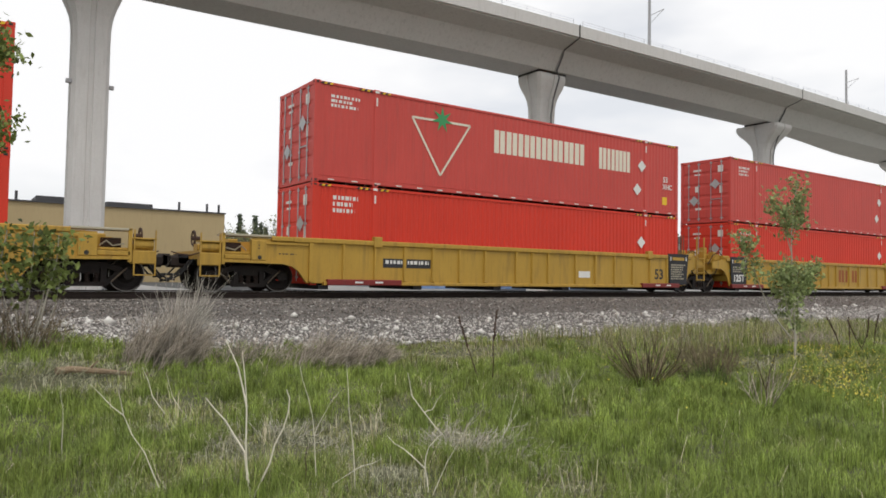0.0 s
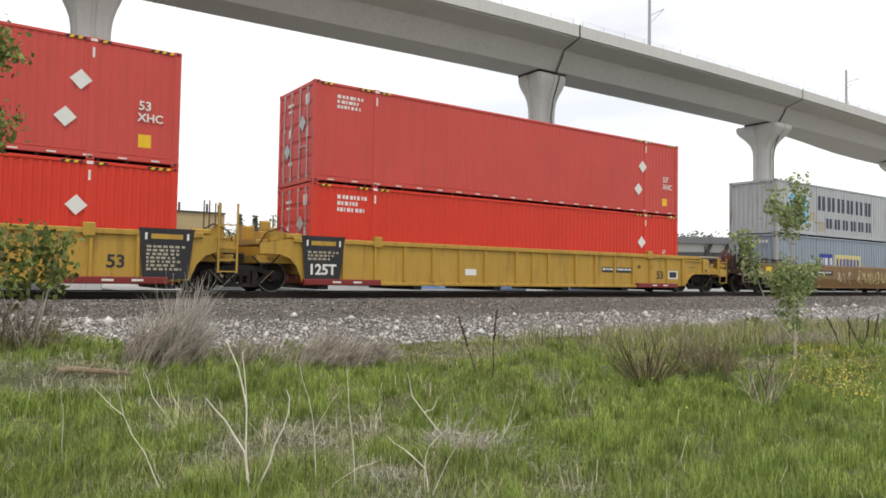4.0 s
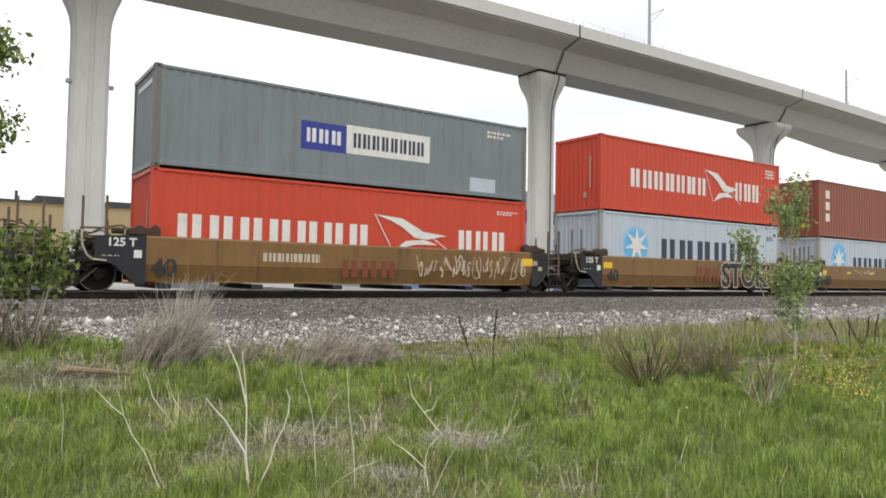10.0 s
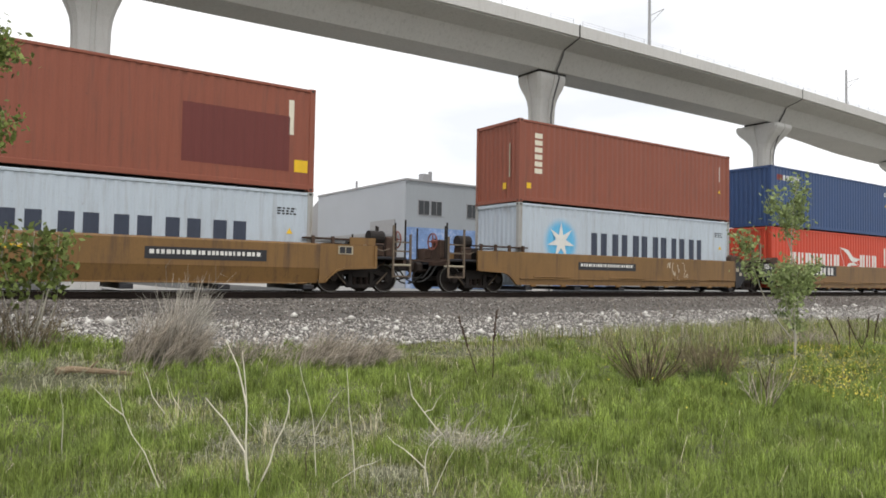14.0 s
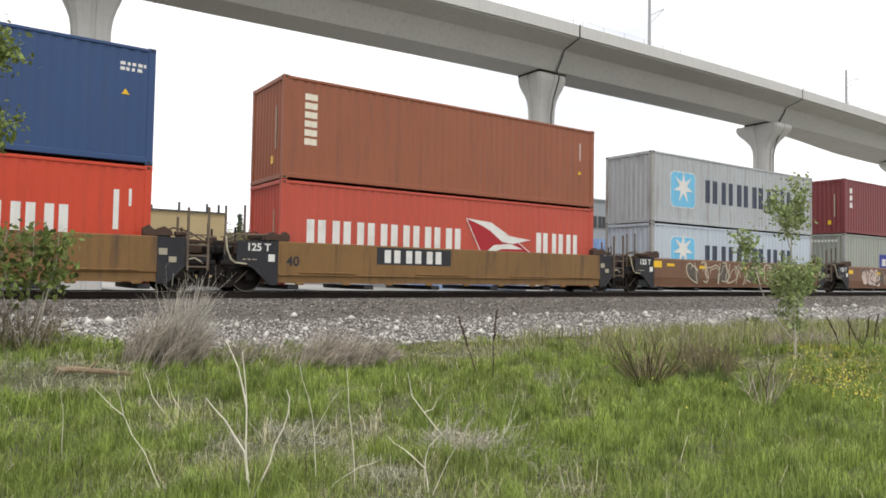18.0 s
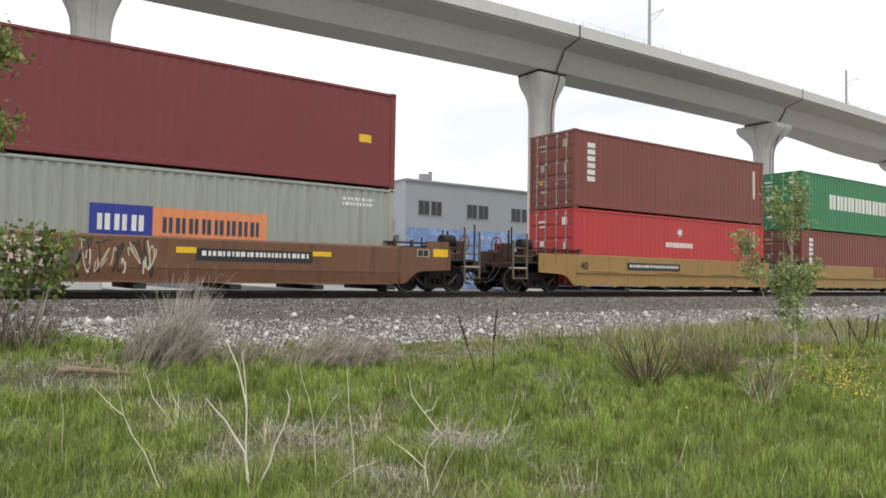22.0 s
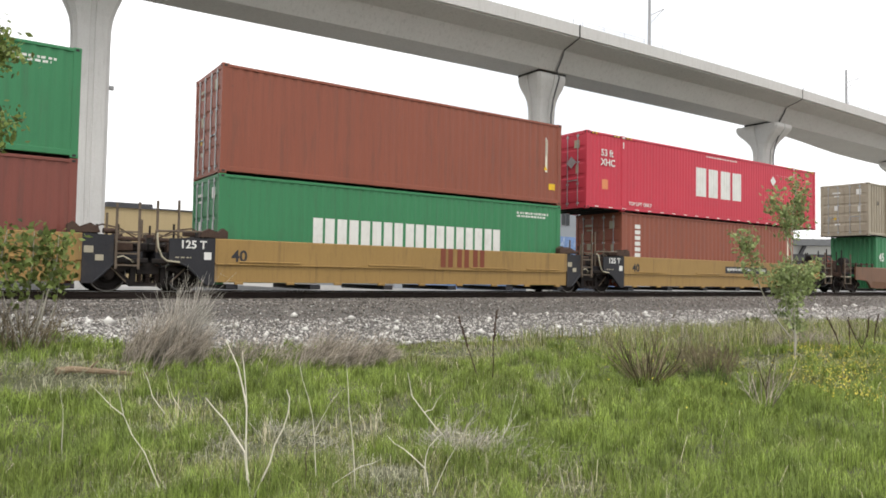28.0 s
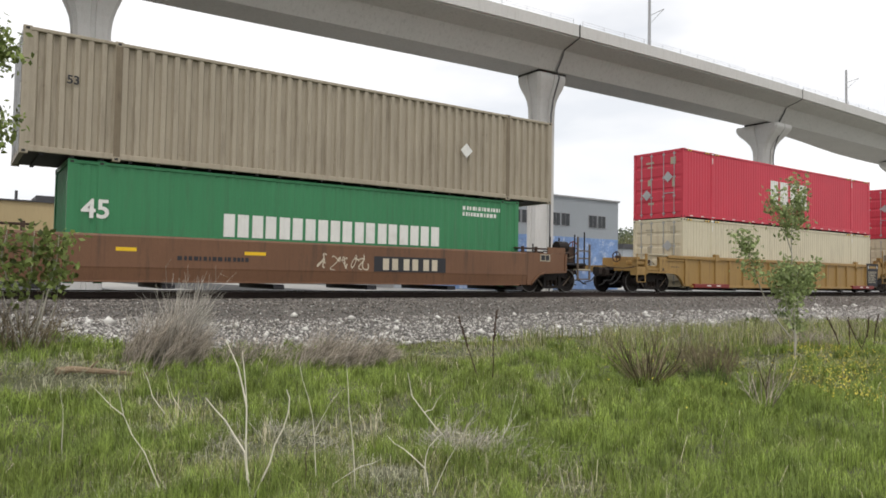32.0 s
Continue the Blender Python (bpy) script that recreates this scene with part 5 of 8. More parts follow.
    for yy, low in ((-0.75, 0.3), (-0.45, 0.42), (-0.2, 0.26), (0.55, 0.36)):
        part("air_hose", Shape().path([(X(3.05), yy, 0.84), (X(3.2), yy, 0.62), (X(3.36), yy + 0.03, 0.44), (X(3.56), yy + 0.04, low + 0.03), (X(3.74), yy + 0.05, low)], 0.026, 6), MAT["rubber"], base)
    if ribbed:
        step = part("step_box", Shape().box(*span(2.56, 3.06), NEAR - 0.05, NEAR + 0.3, 0.68, 1.0, 0.02), m, base)
        part("step_drum", Shape().tube((X(2.58), NEAR + 0.1, 1.15), (X(3.04), NEAR + 0.1, 1.15), 0.13, n=12), m, step)
        part("step_shelf", Shape().box(*span(2.54, 3.1), NEAR - 0.06, NEAR + 0.3, 1.27, 1.31, 0.01), m, step)
        lad = Shape()
        for d in (2.58, 3.06):
            lad.box(*span(d, d + 0.03), NEAR - 0.06, NEAR - 0.025, 0.4, 1.5)
        lad.box(*span(2.58, 3.09), NEAR - 0.055, NEAR - 0.03, 0.4, 0.43)
        part("ladder", lad, m, base, "yellow end ladder")
        for d0, d1, y0, y1, z0, z1, key in ((1.95, 2.35, -1.2, -0.8, 1.06, 1.3, "rust_iron"), (1.85, 2.1, -0.6, 0.2, 1.06, 1.42, mat), (2.15, 2.4, 0.3, 0.8, 1.06, 1.38, mat), (2.7, 3.0, -0.9, -0.55, 1.06, 1.24, mat)):
            part("brake_gear_box", Shape().box(*span(d0, d1), y0, y1, z0, z1, 0.03), MAT[key], base)
        part("brake_pipe", Shape().path([(X(1.85), -1.32, 1.1), (X(2.0), -1.34, 1.22), (X(2.15), -1.3, 1.1), (X(2.4), -1.3, 1.16)], 0.02, 5), MAT["hose_pale"], base)
        part("brake_wheel", brake_wheel_mesh(X, 2.95, -0.35, 1.4, 0.2), MAT["rust_iron"], base, "rusty brake wheel")
    else:
        if sgn > 0:
            part("fairing", Shape().box(*span(1.07, 1.9), NEAR + 0.01, NEAR + 0.05, 1.37, 1.58), m, base)
            lab = part("label_plate", Shape().box(*span(0.7, 1.16), NEAR - 0.012, NEAR - 0.002, 1.08, 1.32), MAT["plate_dull"], base, "small pale plate with dark lines")
            rows_ = Shape()
            for k in (0, 1):
                rows_.box(X(0.74) + k * 0.2, X(0.74) + k * 0.2 + 0.17, NEAR - 0.018, NEAR - 0.012, 1.11, 1.29)
            part("painted_panel", rows_, MAT["black_mark"], lab)
        lad = Shape()
        for d, top in ((2.46, 2.0), (3.06, 1.75)):
            lad.box(*span(d, d + 0.06), NEAR - 0.05, NEAR + 0.0, 0.45, top)
        for zz in (0.46, 0.78, 1.21, 1.48):
            lad.box(*span(2.46, 3.12), NEAR - 0.045, NEAR - 0.015, zz, zz + 0.045)
        part("ladder", lad, MAT["ladder_brown"], base, "grimy brown end ladder")
        part("side_step", Shape().box(*span(2.5, 3.1), NEAR - 0.06, NEAR + 0.2, 0.8, 0.85, 0.01), MAT["plate_dull"], base, "dusty end step")
        part("air_reservoir", Shape().tube((X(1.92), -0.95, 1.64), (X(2.4), -0.95, 1.64), 0.2, n=14), dark, base, "black air tank")
        part("tank_saddle", Shape().box(*span(1.95, 2.36), -1.15, -0.75, 1.06, 1.46, 0.03), MAT["rust_iron"], base)
        part("brake_mast", Shape().box(*span(2.62, 2.98), -0.85, -0.35, 1.06, 1.68, 0.04), MAT["rust_iron"], base)
        part("brake_wheel", brake_wheel_mesh(X, 3.12, -0.6, 1.62, 0.26), MAT["brake_wheel_red"], base, "faded red brake wheel")
        for d0, d1, y0, y1, z0, z1, key in ((0.5, 0.85, -1.2, -0.7, 1.06, 1.4, "truck"), (1.0, 1.4, -0.3, 0.5, 1.06, 1.46, "truck"), (1.5, 1.8, -1.2, -0.9, 1.06, 1.3, "truck"), (2.0, 2.3, 0.1, 0.9, 1.06, 1.5, "truck"), (2.7, 2.95, 0.1, 0.6, 1.06, 1.42, "rust_iron")):
            part("brake_gear_box", Shape().box(*span(d0, d1), y0, y1, z0, z1, 0.03), MAT[key], base)
        for d, yy, zt in ((3.02, -1.28, 2.2), (2.86, -0.95, 2.12), (2.5, -0.5, 2.0), (2.2, 0.6, 1.8), (3.0, 0.5, 2.1)):
            part("guide_post", Shape().tube((X(d), yy, 1.02), (X(d), yy, zt), 0.03, n=6), dark, base)
        part("brake_pipe", Shape().path([(X(2.4), -1.1, 1.1), (X(2.3), -1.2, 1.4), (X(1.6), -1.25, 1.42), (X(1.0), -1.28, 1.44)], 0.022), dark, base)
        part("brake_pipe", Shape().path([(X(2.46), -1.3, 1.3), (X(2.2), -1.34, 1.22), (X(1.96), -1.3, 1.3)], 0.02), MAT["ladder_brown"], base)
    part("brake_chain", Shape().path([(X(2.72), -0.7, 1.1), (X(2.5), -0.9, 0.85), (X(2.1), -0.95, 0.72)], 0.02, 5), MAT["rust_iron"], base)
    part("uncoupling_lever", Shape().path([(X(3.06), -1.34, 1.0), (X(3.16), -0.9, 0.94), (X(3.3), -0.3, 0.98), (X(3.45), -0.1, 1.04)], 0.018, 5), MAT["rust_iron"], base)
    make_truck(base, X(1.66))


def well_car(label, L, style, mat, left, right, marks=()):
    """One unit of an articulated well car. left / right: 'outer', 'inner' (carries the shared truck on its right) or None."""
    base = tagged(new("well_car"), label, "rail car", "train of well cars")
    sill_panels(base, L, mat, style)
    for x, sgn, kind in ((0.0, -1, left), (L, 1, right)):
        if kind == "outer":
            outer_end(base, x, sgn, style, mat)
        elif kind == "inner":
            inner_end(base, x, sgn, style, mat, sgn < 0)
            if sgn > 0:
                make_truck(base, x + (1.67 if L < 13 else 1.77))
                pl = Shape().box(x + 1.35, x + 2.0, -0.5, 0.5, 0.72, 1.05, 0.03)
                part("articulated_coupling", pl, MAT["truck"], base)
    if style == "ribbed":
        for x, sgn, kind in ((0.0, 1, left), (L, -1, right)):
            if kind != "inner":
                continue
            a, b = sorted((x - sgn * 0.4, x + sgn * 0.94))
            pan = part("black_panel", Shape().prism_y([(a + 0.13, 0.32), (b - 0.16, 0.32), (b - 0.03, 1.48), (b, 1.56), (a, 1.56), (a + 0.03, 1.48)], NEAR - 0.09, NEAR - 0.074), MAT["black_car"], base, "black panel with white stencils")
            s = Shape()
            if sgn > 0:
                part("number", text_mesh("125T", 0.29, MAT["white_mark"], 0.012), None, pan).location = (a + 0.22, NEAR - 0.096, 0.5)
                small_lines(s, [(a, 0), (b, 0)], NEAR - 0.09, a + 0.2, b - 0.2, 0.86, 1.14, 3, 5)
            else:
                small_lines(s, [(a, 0), (b, 0)], NEAR - 0.09, a + 0.2, b - 0.2, 0.5, 1.14, 7, 6)
            tagged(part("stencil", s, MAT["plate_dull"], pan), kind="stuff")
            part("painted_panel", Shape().box(a + 0.3, b - 0.3, NEAR - 0.096, NEAR - 0.088, 1.3, 1.42), MAT[mat], pan)
            for xx in (a + 0.16, b - 0.2):
                part("reflector", Shape().box(xx, xx + 0.05, NEAR - 0.097, NEAR - 0.088, 1.28, 1.44), MAT["white_mark"], pan)
        for xx, half in ((0.9, 1.2) if left == "inner" else (1.6, 1.2), (L - 1.36, 1.12) if right == "inner" else (L - 1.55, 1.2)):
            part("jacking_pad", Shape().box(xx - half, xx + half, NEAR - 0.13, NEAR, 0.2, 0.37, 0.02), MAT["brake_red"], base, "dark red lower sill bar")
            for dx in (-0.35, 0.3):
                part("reflector", Shape().box(xx + dx, xx + dx + 0.26, NEAR - 0.136, NEAR - 0.129, 0.265, 0.315), MAT["white_mark"], base)
    prof = [(-4, 0.0), (L + 4, 0.0)]
    y = NEAR
    for kind, mk, *a in marks:
        s = Shape()
        if style == "ribbed" and mk == "letter_red":
            mk = "letter_rust"
        if kind == "chain":
            (u0, z0), (u1, z1), dip = a
            s.path([(u0 + (u1 - u0) * k / 10, y - 0.1, z0 + (z1 - z0) * k / 10 - dip * (1 - (k / 5 - 1) ** 2)) for k in range(11)], 0.03, 5)
            part("chain", s, MAT[mk], base, "dark hanging chain")
            continue
        if kind == "figures":
            body, h, u, z = a
            part("number", text_mesh(body, h, MAT[mk], 0.03 * h), None, base).location = (u, y - 0.006, z)
            continue
        if kind == "rect":
            mark_rect(s, prof, y, *a)
        elif kind == "over":
            mark_rect(s, prof, y, *a, lift=0.009)
        elif kind in ("blocks", "blocks_over"):
            for bar in mark_bars(prof, y - 0.006, *a):
                part("painted_bar", bar, MAT[mk], base)
            continue
        elif kind == "lines":
            small_lines(s, prof, y - 0.006, *a)
        elif kind == "tag":
            body, h, u, z = a
            edge_mat = MAT["graffiti_pale"]
            part("graffiti", text_mesh(body, h, edge_mat, 0.095), None, base, "pale sprayed outline").location = (u, y - 0.006, z)
            part("graffiti", text_mesh(body, h, MAT[mk], 0.05), None, base, "black sprayed letters").location = (u, y - 0.014, z)
            continue
        elif kind == "blob":
            # an uneven sprayed patch of overlapping strokes
            u0, u1, z0, z1, seed = a
            rnd = random.Random(seed)
            for k in range(22):
                ru, rz = rnd.uniform(0.18, 0.4), rnd.uniform(0.14, 0.3)
                cu, cz = rnd.uniform(u0 + ru, u1 - ru), rnd.uniform(z0 + rz * 0.9, z1 - rz * 0.9)
                mark_poly(s, y, [(cu + ru * math.cos(w_) * (1 + 0.15 * math.sin(3 * w_ + k)), cz + rz * math.sin(w_)) for w_ in [2 * math.pi * i / 18 for i in range(18)]], 0.0035 + 0.0002 * k)
        elif kind == "bubble":
            # fat sprayed loops: dark fill, pale outline, never letters
            u0, u1, z0, z1, seed, n_loops = a
            rnd = random.Random(seed)
            fill = Shape()
            for k in range(n_loops):
                cu, cz = u0 + (u1 - u0) * (k + 0.5) / n_loops, (z0 + z1) / 2 + rnd.uniform(-0.05, 0.05)
                ru, rz = (u1 - u0) / n_loops * rnd.uniform(0.45, 0.75), (z1 - z0) / 2 * rnd.uniform(0.8, 1.05)
                skew, lobes, ph = rnd.uniform(-0.35, 0.35), rnd.choice((2, 3)), rnd.uniform(0, 6.28)
                ring = []
                for i in range(28):
                    w_ = 2 * math.pi * i / 28
                    q = 1 + 0.24 * math.sin(lobes * w_ + ph)
                    zz = max(z0, min(z1, cz + rz * q * math.sin(w_)))
                    ring.append((cu + ru * q * math.cos(w_) + skew * (zz - cz), zz))
                if k % 3 == 0:
                    for i in range(28):
                        mark_poly(fill, y, [(cu, cz), ring[i], ring[(i + 1) % 28]], 0.004 + 0.0004 * k)
                i0, run = rnd.randrange(28), rnd.randint(15, 23)
                arcs = [([ring[(i0 + i) % 28] for i in range(run)], 0.05)]
                arcs.append(([(cu + 0.1 + (u_ - cu) * 0.55, cz + (z_ - cz) * rnd.uniform(0.7, 0.8)) for u_, z_ in ring[k % 9:k % 9 + 13]], 0.035))
                lean_ = rnd.uniform(-0.3, 0.3)
                arcs.append(([(cu + ru * 0.8 + lean_ * q, z0 + (z1 - z0) * q) for q in (0.02, 0.3, 0.6, 0.98)], 0.04))
                for loop, th in arcs:
                    for (p0, q0), (p1, q1) in zip(loop, loop[1:]):
                        d = Vector((p1 - p0, q1 - q0))
                        if d.length < 1e-4:
                            continue
                        d = d.normalized() * th / 2
                        mark_poly(s, y, [(p0 - d.y, q0 + d.x), (p0 + d.y, q0 - d.x), (p1 + d.y, q1 - d.x), (p1 - d.y, q1 + d.x)], 0.010 + 0.0004 * k)
            tagged(part("graffiti", fill, MAT["spray_shade"], base), kind="stuff")
        elif kind == "spray":
            u0, u1, z0, z1, seed, th = a
            rnd = random.Random(seed)
            u, h = u0, z1 - z0
            while u < u1:
                w_ = rnd.uniform(0.22, 0.5)
                for _ in range(2):
                    tilt = rnd.uniform(-0.1, 0.2)
                    pts = [(u + w_ * rnd.uniform(0, 1) + tilt * q, z0 + h * q) for q in [rnd.choice((0.0, 1.0)) * 0.8 + rnd.uniform(0, 0.2) if k % 2 else rnd.random() for k in range(rnd.randint(4, 6))]]
                    fine = []
                    for (p0, q0), (p1, q1), (p2, q2) in zip(pts, pts[1:], pts[2:]):
                        m0, n0, m1, n1 = (p0 + p1) / 2, (q0 + q1) / 2, (p1 + p2) / 2, (q1 + q2) / 2
                        fine += [((1 - t) ** 2 * m0 + 2 * t * (1 - t) * p1 + t * t * m1, (1 - t) ** 2 * n0 + 2 * t * (1 - t) * q1 + t * t * n1) for t in (0, 0.25, 0.5, 0.75, 1.0)]
                    wid = th * rnd.uniform(0.6, 1.3)
                    for (p0, q0), (p1, q1) in zip(fine, fine[1:]):
                        d = Vector((p1 - p0, q1 - q0))
                        if d.length < 1e-3:
                            continue
                        d = d.normalized() * wid / 2
                        mark_poly(s, y, [(p0 - d.y, q0 + d.x), (p0 + d.y, q0 - d.x), (p1 + d.y, q1 - d.x), (p1 - d.y, q1 + d.x)], 0.004 + 0.003 * rnd.random())
                u += w_ * 0.85
        ob = part({"rect": "painted_panel", "over": "painted_panel", "lines": "stencil", "spray": "graffiti", "bubble": "graffiti", "blob": "graffiti"}.get(kind, "emblem"), s, MAT[mk], base)
        if kind in ("spray", "lines", "bubble", "blob"):
            tagged(ob, kind="stuff")
    return base


# ---------------------------------------------------------------- ground
def smooth(a, b, v):
    t = min(1.0, max(0.0, (v - a) / (b - a)))
    return t * t * (3 - 2 * t)


def ground_z(x, y):
    """Height of the terrain: a flat verge, the ballast bank of the track, a yard behind it."""
    rise = 0.38 * smooth(6.5, 0.5, x) * smooth(7.0, 13.0, y)
    bump = 0.06 * noise.noise(Vector((x * 0.5, y * 0.5, 0))) + 0.03 * noise.noise(Vector((x * 1.7, y * 1.7, 3)))
    z = -1.12 + rise + bump * smooth(60, 15, abs(y))
    bank = smooth(13.6, 17.3, y) if y < 19 else smooth(26.5, 22.0, y)
    top = -0.27
    back = -0.75
    if y > 19:
        z = back + bump * 0.4
    return z + (top - z) * bank


def grid_axis(parts):
    out = []
    for a, b, step in parts:
        n = max(1, round((b - a) / step))
        out += [a + (b - a) * k / n for k in range(n)]
    return out + [parts[-1][1]]


def ground_material():
    m = material("soil_and_thatch", (0.085, 0.088, 0.045), 0.95, 0, 0.3, 0.9, 14, 0.03, (0.052, 0.08, 0.02), 0.95)
    return m


gx = grid_axis([(-1500, -200, 325), (-200, -30, 20), (-30, -6, 3), (-6, 45, 0.5), (45, 120, 3), (120, 300, 20), (300, 2500, 440)])
gy = grid_axis([(-1500, -60, 360), (-60, -4, 8), (-4, 3, 1), (3, 27, 0.4), (27, 60, 3), (60, 200, 20), (200, 2500, 460)])
gv = [(x, y, ground_z(x, y)) for y in gy for x in gx]
nx = len(gx)
gf = [(j * nx + i, j * nx + i + 1, (j + 1) * nx + i + 1, (j + 1) * nx + i) for j in range(len(gy) - 1) for i in range(nx - 1)]
ground = tagged(new("ground", big_mesh("ground", gv, gf, ground_material(), True)), "uneven grassy soil verge beside the railway bank", "ground", kind="structure")


# ---------------------------------------------------------------- track
track = tagged(new("railway_track"), "single railway track with dark rusty rails on gravel ballast", "track", kind="structure")
for yc in (TRACK_Y - 0.755, TRACK_Y + 0.755):
    ring = [(yc - 0.075, -0.172), (yc + 0.075, -0.172), (yc + 0.07, -0.158), (yc + 0.012, -0.14), (yc + 0.01, -0.045), (yc + 0.036, -0.034), (yc + 0.036, -0.004), (yc - 0.036, -0.004), (yc - 0.036, -0.034), (yc - 0.01, -0.045), (yc - 0.012, -0.14), (yc - 0.07, -0.158)]
    rail = part("rail", Shape().prism_x(ring, -120, 420), MAT["rail_side"], track)
    part("rail_head", Shape().box(-120, 420, yc - 0.034, yc + 0.034, -0.003, 0.0), MAT["rail_head"], rail)
tie_mesh = Shape().box(-0.11, 0.11, -1.3, 1.3, -0.18, 0, 0.015).mesh("sleeper", MAT["tie"])
for k in range(150):
    part("sleeper", tie_mesh, None, track).location = (-12 + k * 0.56, TRACK_Y, -0.175)


# ---------------------------------------------------------------- viaduct
def deck_centre(x):
    return 44.6 - 1.7 * smooth(0, 72, x) + 0.9 * smooth(72, 130, x) + 0.95 * smooth(38, 4, x)


def girder(parent, x0, x1):
    xs = grid_axis([(x0 + 0.045, x1 - 0.045, 5.5)])
    sections = []
    for x in xs:
        c = deck_centre(x)
        wide = smooth(73, 100, x)
        s0, s1 = -1.45 - 0.3 * wide, 1.45 + 2.2 * wide
        sections.append([(c - 4.02, 19.5), (c - 4.02, 19.72), (c + 4.02, 19.72), (c + 4.02, 19.5), (c + 2.5, 19.05), (c + s1, 17.5), (c + s0, 17.5), (c - 2.4, 19.0)])
    n = len(sections[0])
    v = [(x, y, z) for x, sec in zip(xs, sections) for y, z in sec]
    f = [(i * n + k, i * n + (k + 1) % n, (i + 1) * n + (k + 1) % n, (i + 1) * n + k) for i in range(len(xs) - 1) for k in range(n)]
    f += [tuple(range(n)), tuple(range(len(v) - n, len(v)))]
    g = part("girder", Shape().add(v, f), MAT["concrete"], parent)
    for side in (-1, 1):
        ring = []
        for x in xs:
            c = deck_centre(x) + side * 4.1
            ring.append([(c - 0.07 * side, 19.62), (c + 0.1 * side, 19.62), (c + 0.1 * side, 20.55), (c - 0.14 * side, 20.62), (c - 0.14 * side, 19.725)])
        n = 5
        v = [(x, y, z) for x, sec in zip(xs, ring) for y, z in sec]
        f = [(i * n + k, i * n + (k + 1) % n, (i + 1) * n + (k + 1) % n, (i + 1) * n + k) for i in range(len(xs) - 1) for k in range(n)]
        f += [tuple(range(n)), tuple(range(len(v) - n, len(v)))]
        par = part("parapet", Shape().add(v, f), MAT["concrete_light"], parent, "pale concrete edge parapet")
        wire = Shape()
        for x in grid_axis([(x0 + 0.5, x1 - 0.5, 2.4)]):
            c = deck_centre(x) + side * 4.05
            wire.tube((x, c, 20.6), (x, c, 21.0), 0.02, n=4)
        for zz in (20.8, 20.98):
            pts = [(x, deck_centre(x) + side * 4.05, zz) for x in grid_axis([(x0 + 0.5, x1 - 0.5, 4.0)])]
            wire.path(pts, 0.01, 4)
        part("cable_rail", wire, MAT["steel"], par)
    return g


def pier(parent, x):
    c = deck_centre(x) + 0.1
    ca, cb = (1.58, 1.4) if x < 60 else (1.6, 2.4)
    v, f = [], []
    flare = [(-1.3, 0), (13.9, 0), (14.7, 0.04), (15.3, 0.18), (15.8, 0.42), (16.3, 0.74), (16.75, 0.95), (16.95, 1.0), (17.3, 0.98)]
    levels = [(z, 1.0 + (ca - 1.0) * f, 0.74 + (cb - 0.74) * f) for z, f in flare]
    for z, a, b in levels:
        g = 0.16
        k = 0.22
        ring = [(-a, -b + k), (-a + k, -b), (-g, -b), (-g * 0.7, -b + 0.09), (g * 0.7, -b + 0.09), (g, -b), (a - k, -b), (a, -b + k), (a, -g), (a - 0.09, -g * 0.7), (a - 0.09, g * 0.7), (a, g), (a, b - k), (a - k, b), (g, b), (-g, b), (-a + k, b), (-a, b - k), (-a, g), (-a + 0.09, g * 0.7), (-a + 0.09, -g * 0.7), (-a, -g)]
        v += [(x + p, c + q, z) for p, q in ring]
    n = len(ring)
    f = [(i * n + k, i * n + (k + 1) % n, (i + 1) * n + (k + 1) % n, (i + 1) * n + k) for i in range(len(levels) - 1) for k in range(n)]
    f += [tuple(range(n)), tuple(range(len(v) - n, len(v)))]
    p = part("pier", Shape().add(v, f), MAT["concrete_light"], parent, "fluted pale concrete pier with a flared head")
    # dark slab fills the bearing gap, its shade put into the colour
    part("bearing_gap", Shape().box(x - 1.5, x + 1.5, c - 1.3, c + 1.3, 17.3, 17.5), MAT["joint"], p)
    return p


MAT["pipe_grey"] = material("dark_grey_pipe", (0.13, 0.13, 0.13), 0.6, 0.2, 0.1, 3, 30, 0)
viaduct = tagged(new("viaduct"), "long grey concrete light-rail viaduct on flared piers", "viaduct", kind="structure")
PIERS = [-60.4, -27.2, 6.16, 40.1, 72.0, 107.0, 141.0, 175.0]
for a, b in zip([-94.0] + PIERS, PIERS + [210.0]):
    girder(viaduct, a, b)
for px in PIERS:
    pr = pier(viaduct, px)
    if px < 30:
        continue
    c = deck_centre(px) - 1.75
    d = deck_centre(px)
    part("drain_pipe", Shape().path([(px + 0.15, d - 2.42, 19.2), (px + 0.12, d - 2.2, 18.5), (px + 0.08, d - 1.6, 17.5), (px + 0.1, c - 0.15, 16.9), (px + 0.1, c + 0.55, 15.2), (px + 0.1, c + 0.78, 14.0), (px + 0.1, c + 0.78, -1.0)], 0.07, 6), MAT["pipe_grey"], pr, "dark grey drain pipe")
    part("joint_seal", Shape().path([(px + 0.05, d - 4.22, 20.6), (px + 0.05, d - 4.22, 19.6), (px + 0.04, d - 4.0, 19.46), (px + 0.02, d - 2.5, 18.98)], 0.045 if px < 50 else 0.025, 5), MAT["joint"], pr, "dark expansion joint seal")


def pier_lamps(parent, x):
    c = deck_centre(x)
    for sx in (-1, 1):
        lamp = Shape().box(x + sx * 1.02, x + sx * 1.02 + sx * 0.24, c - 0.5, c - 0.2, 11.15, 11.35) if sx > 0 else Shape().box(x - 1.26, x - 0.96, c - 0.5, c - 0.2, 11.2, 11.42)
        part("lamp", lamp, MAT["lamp_grey"], parent, "small grey lamp housing")


pier_lamps(viaduct, 6.16)


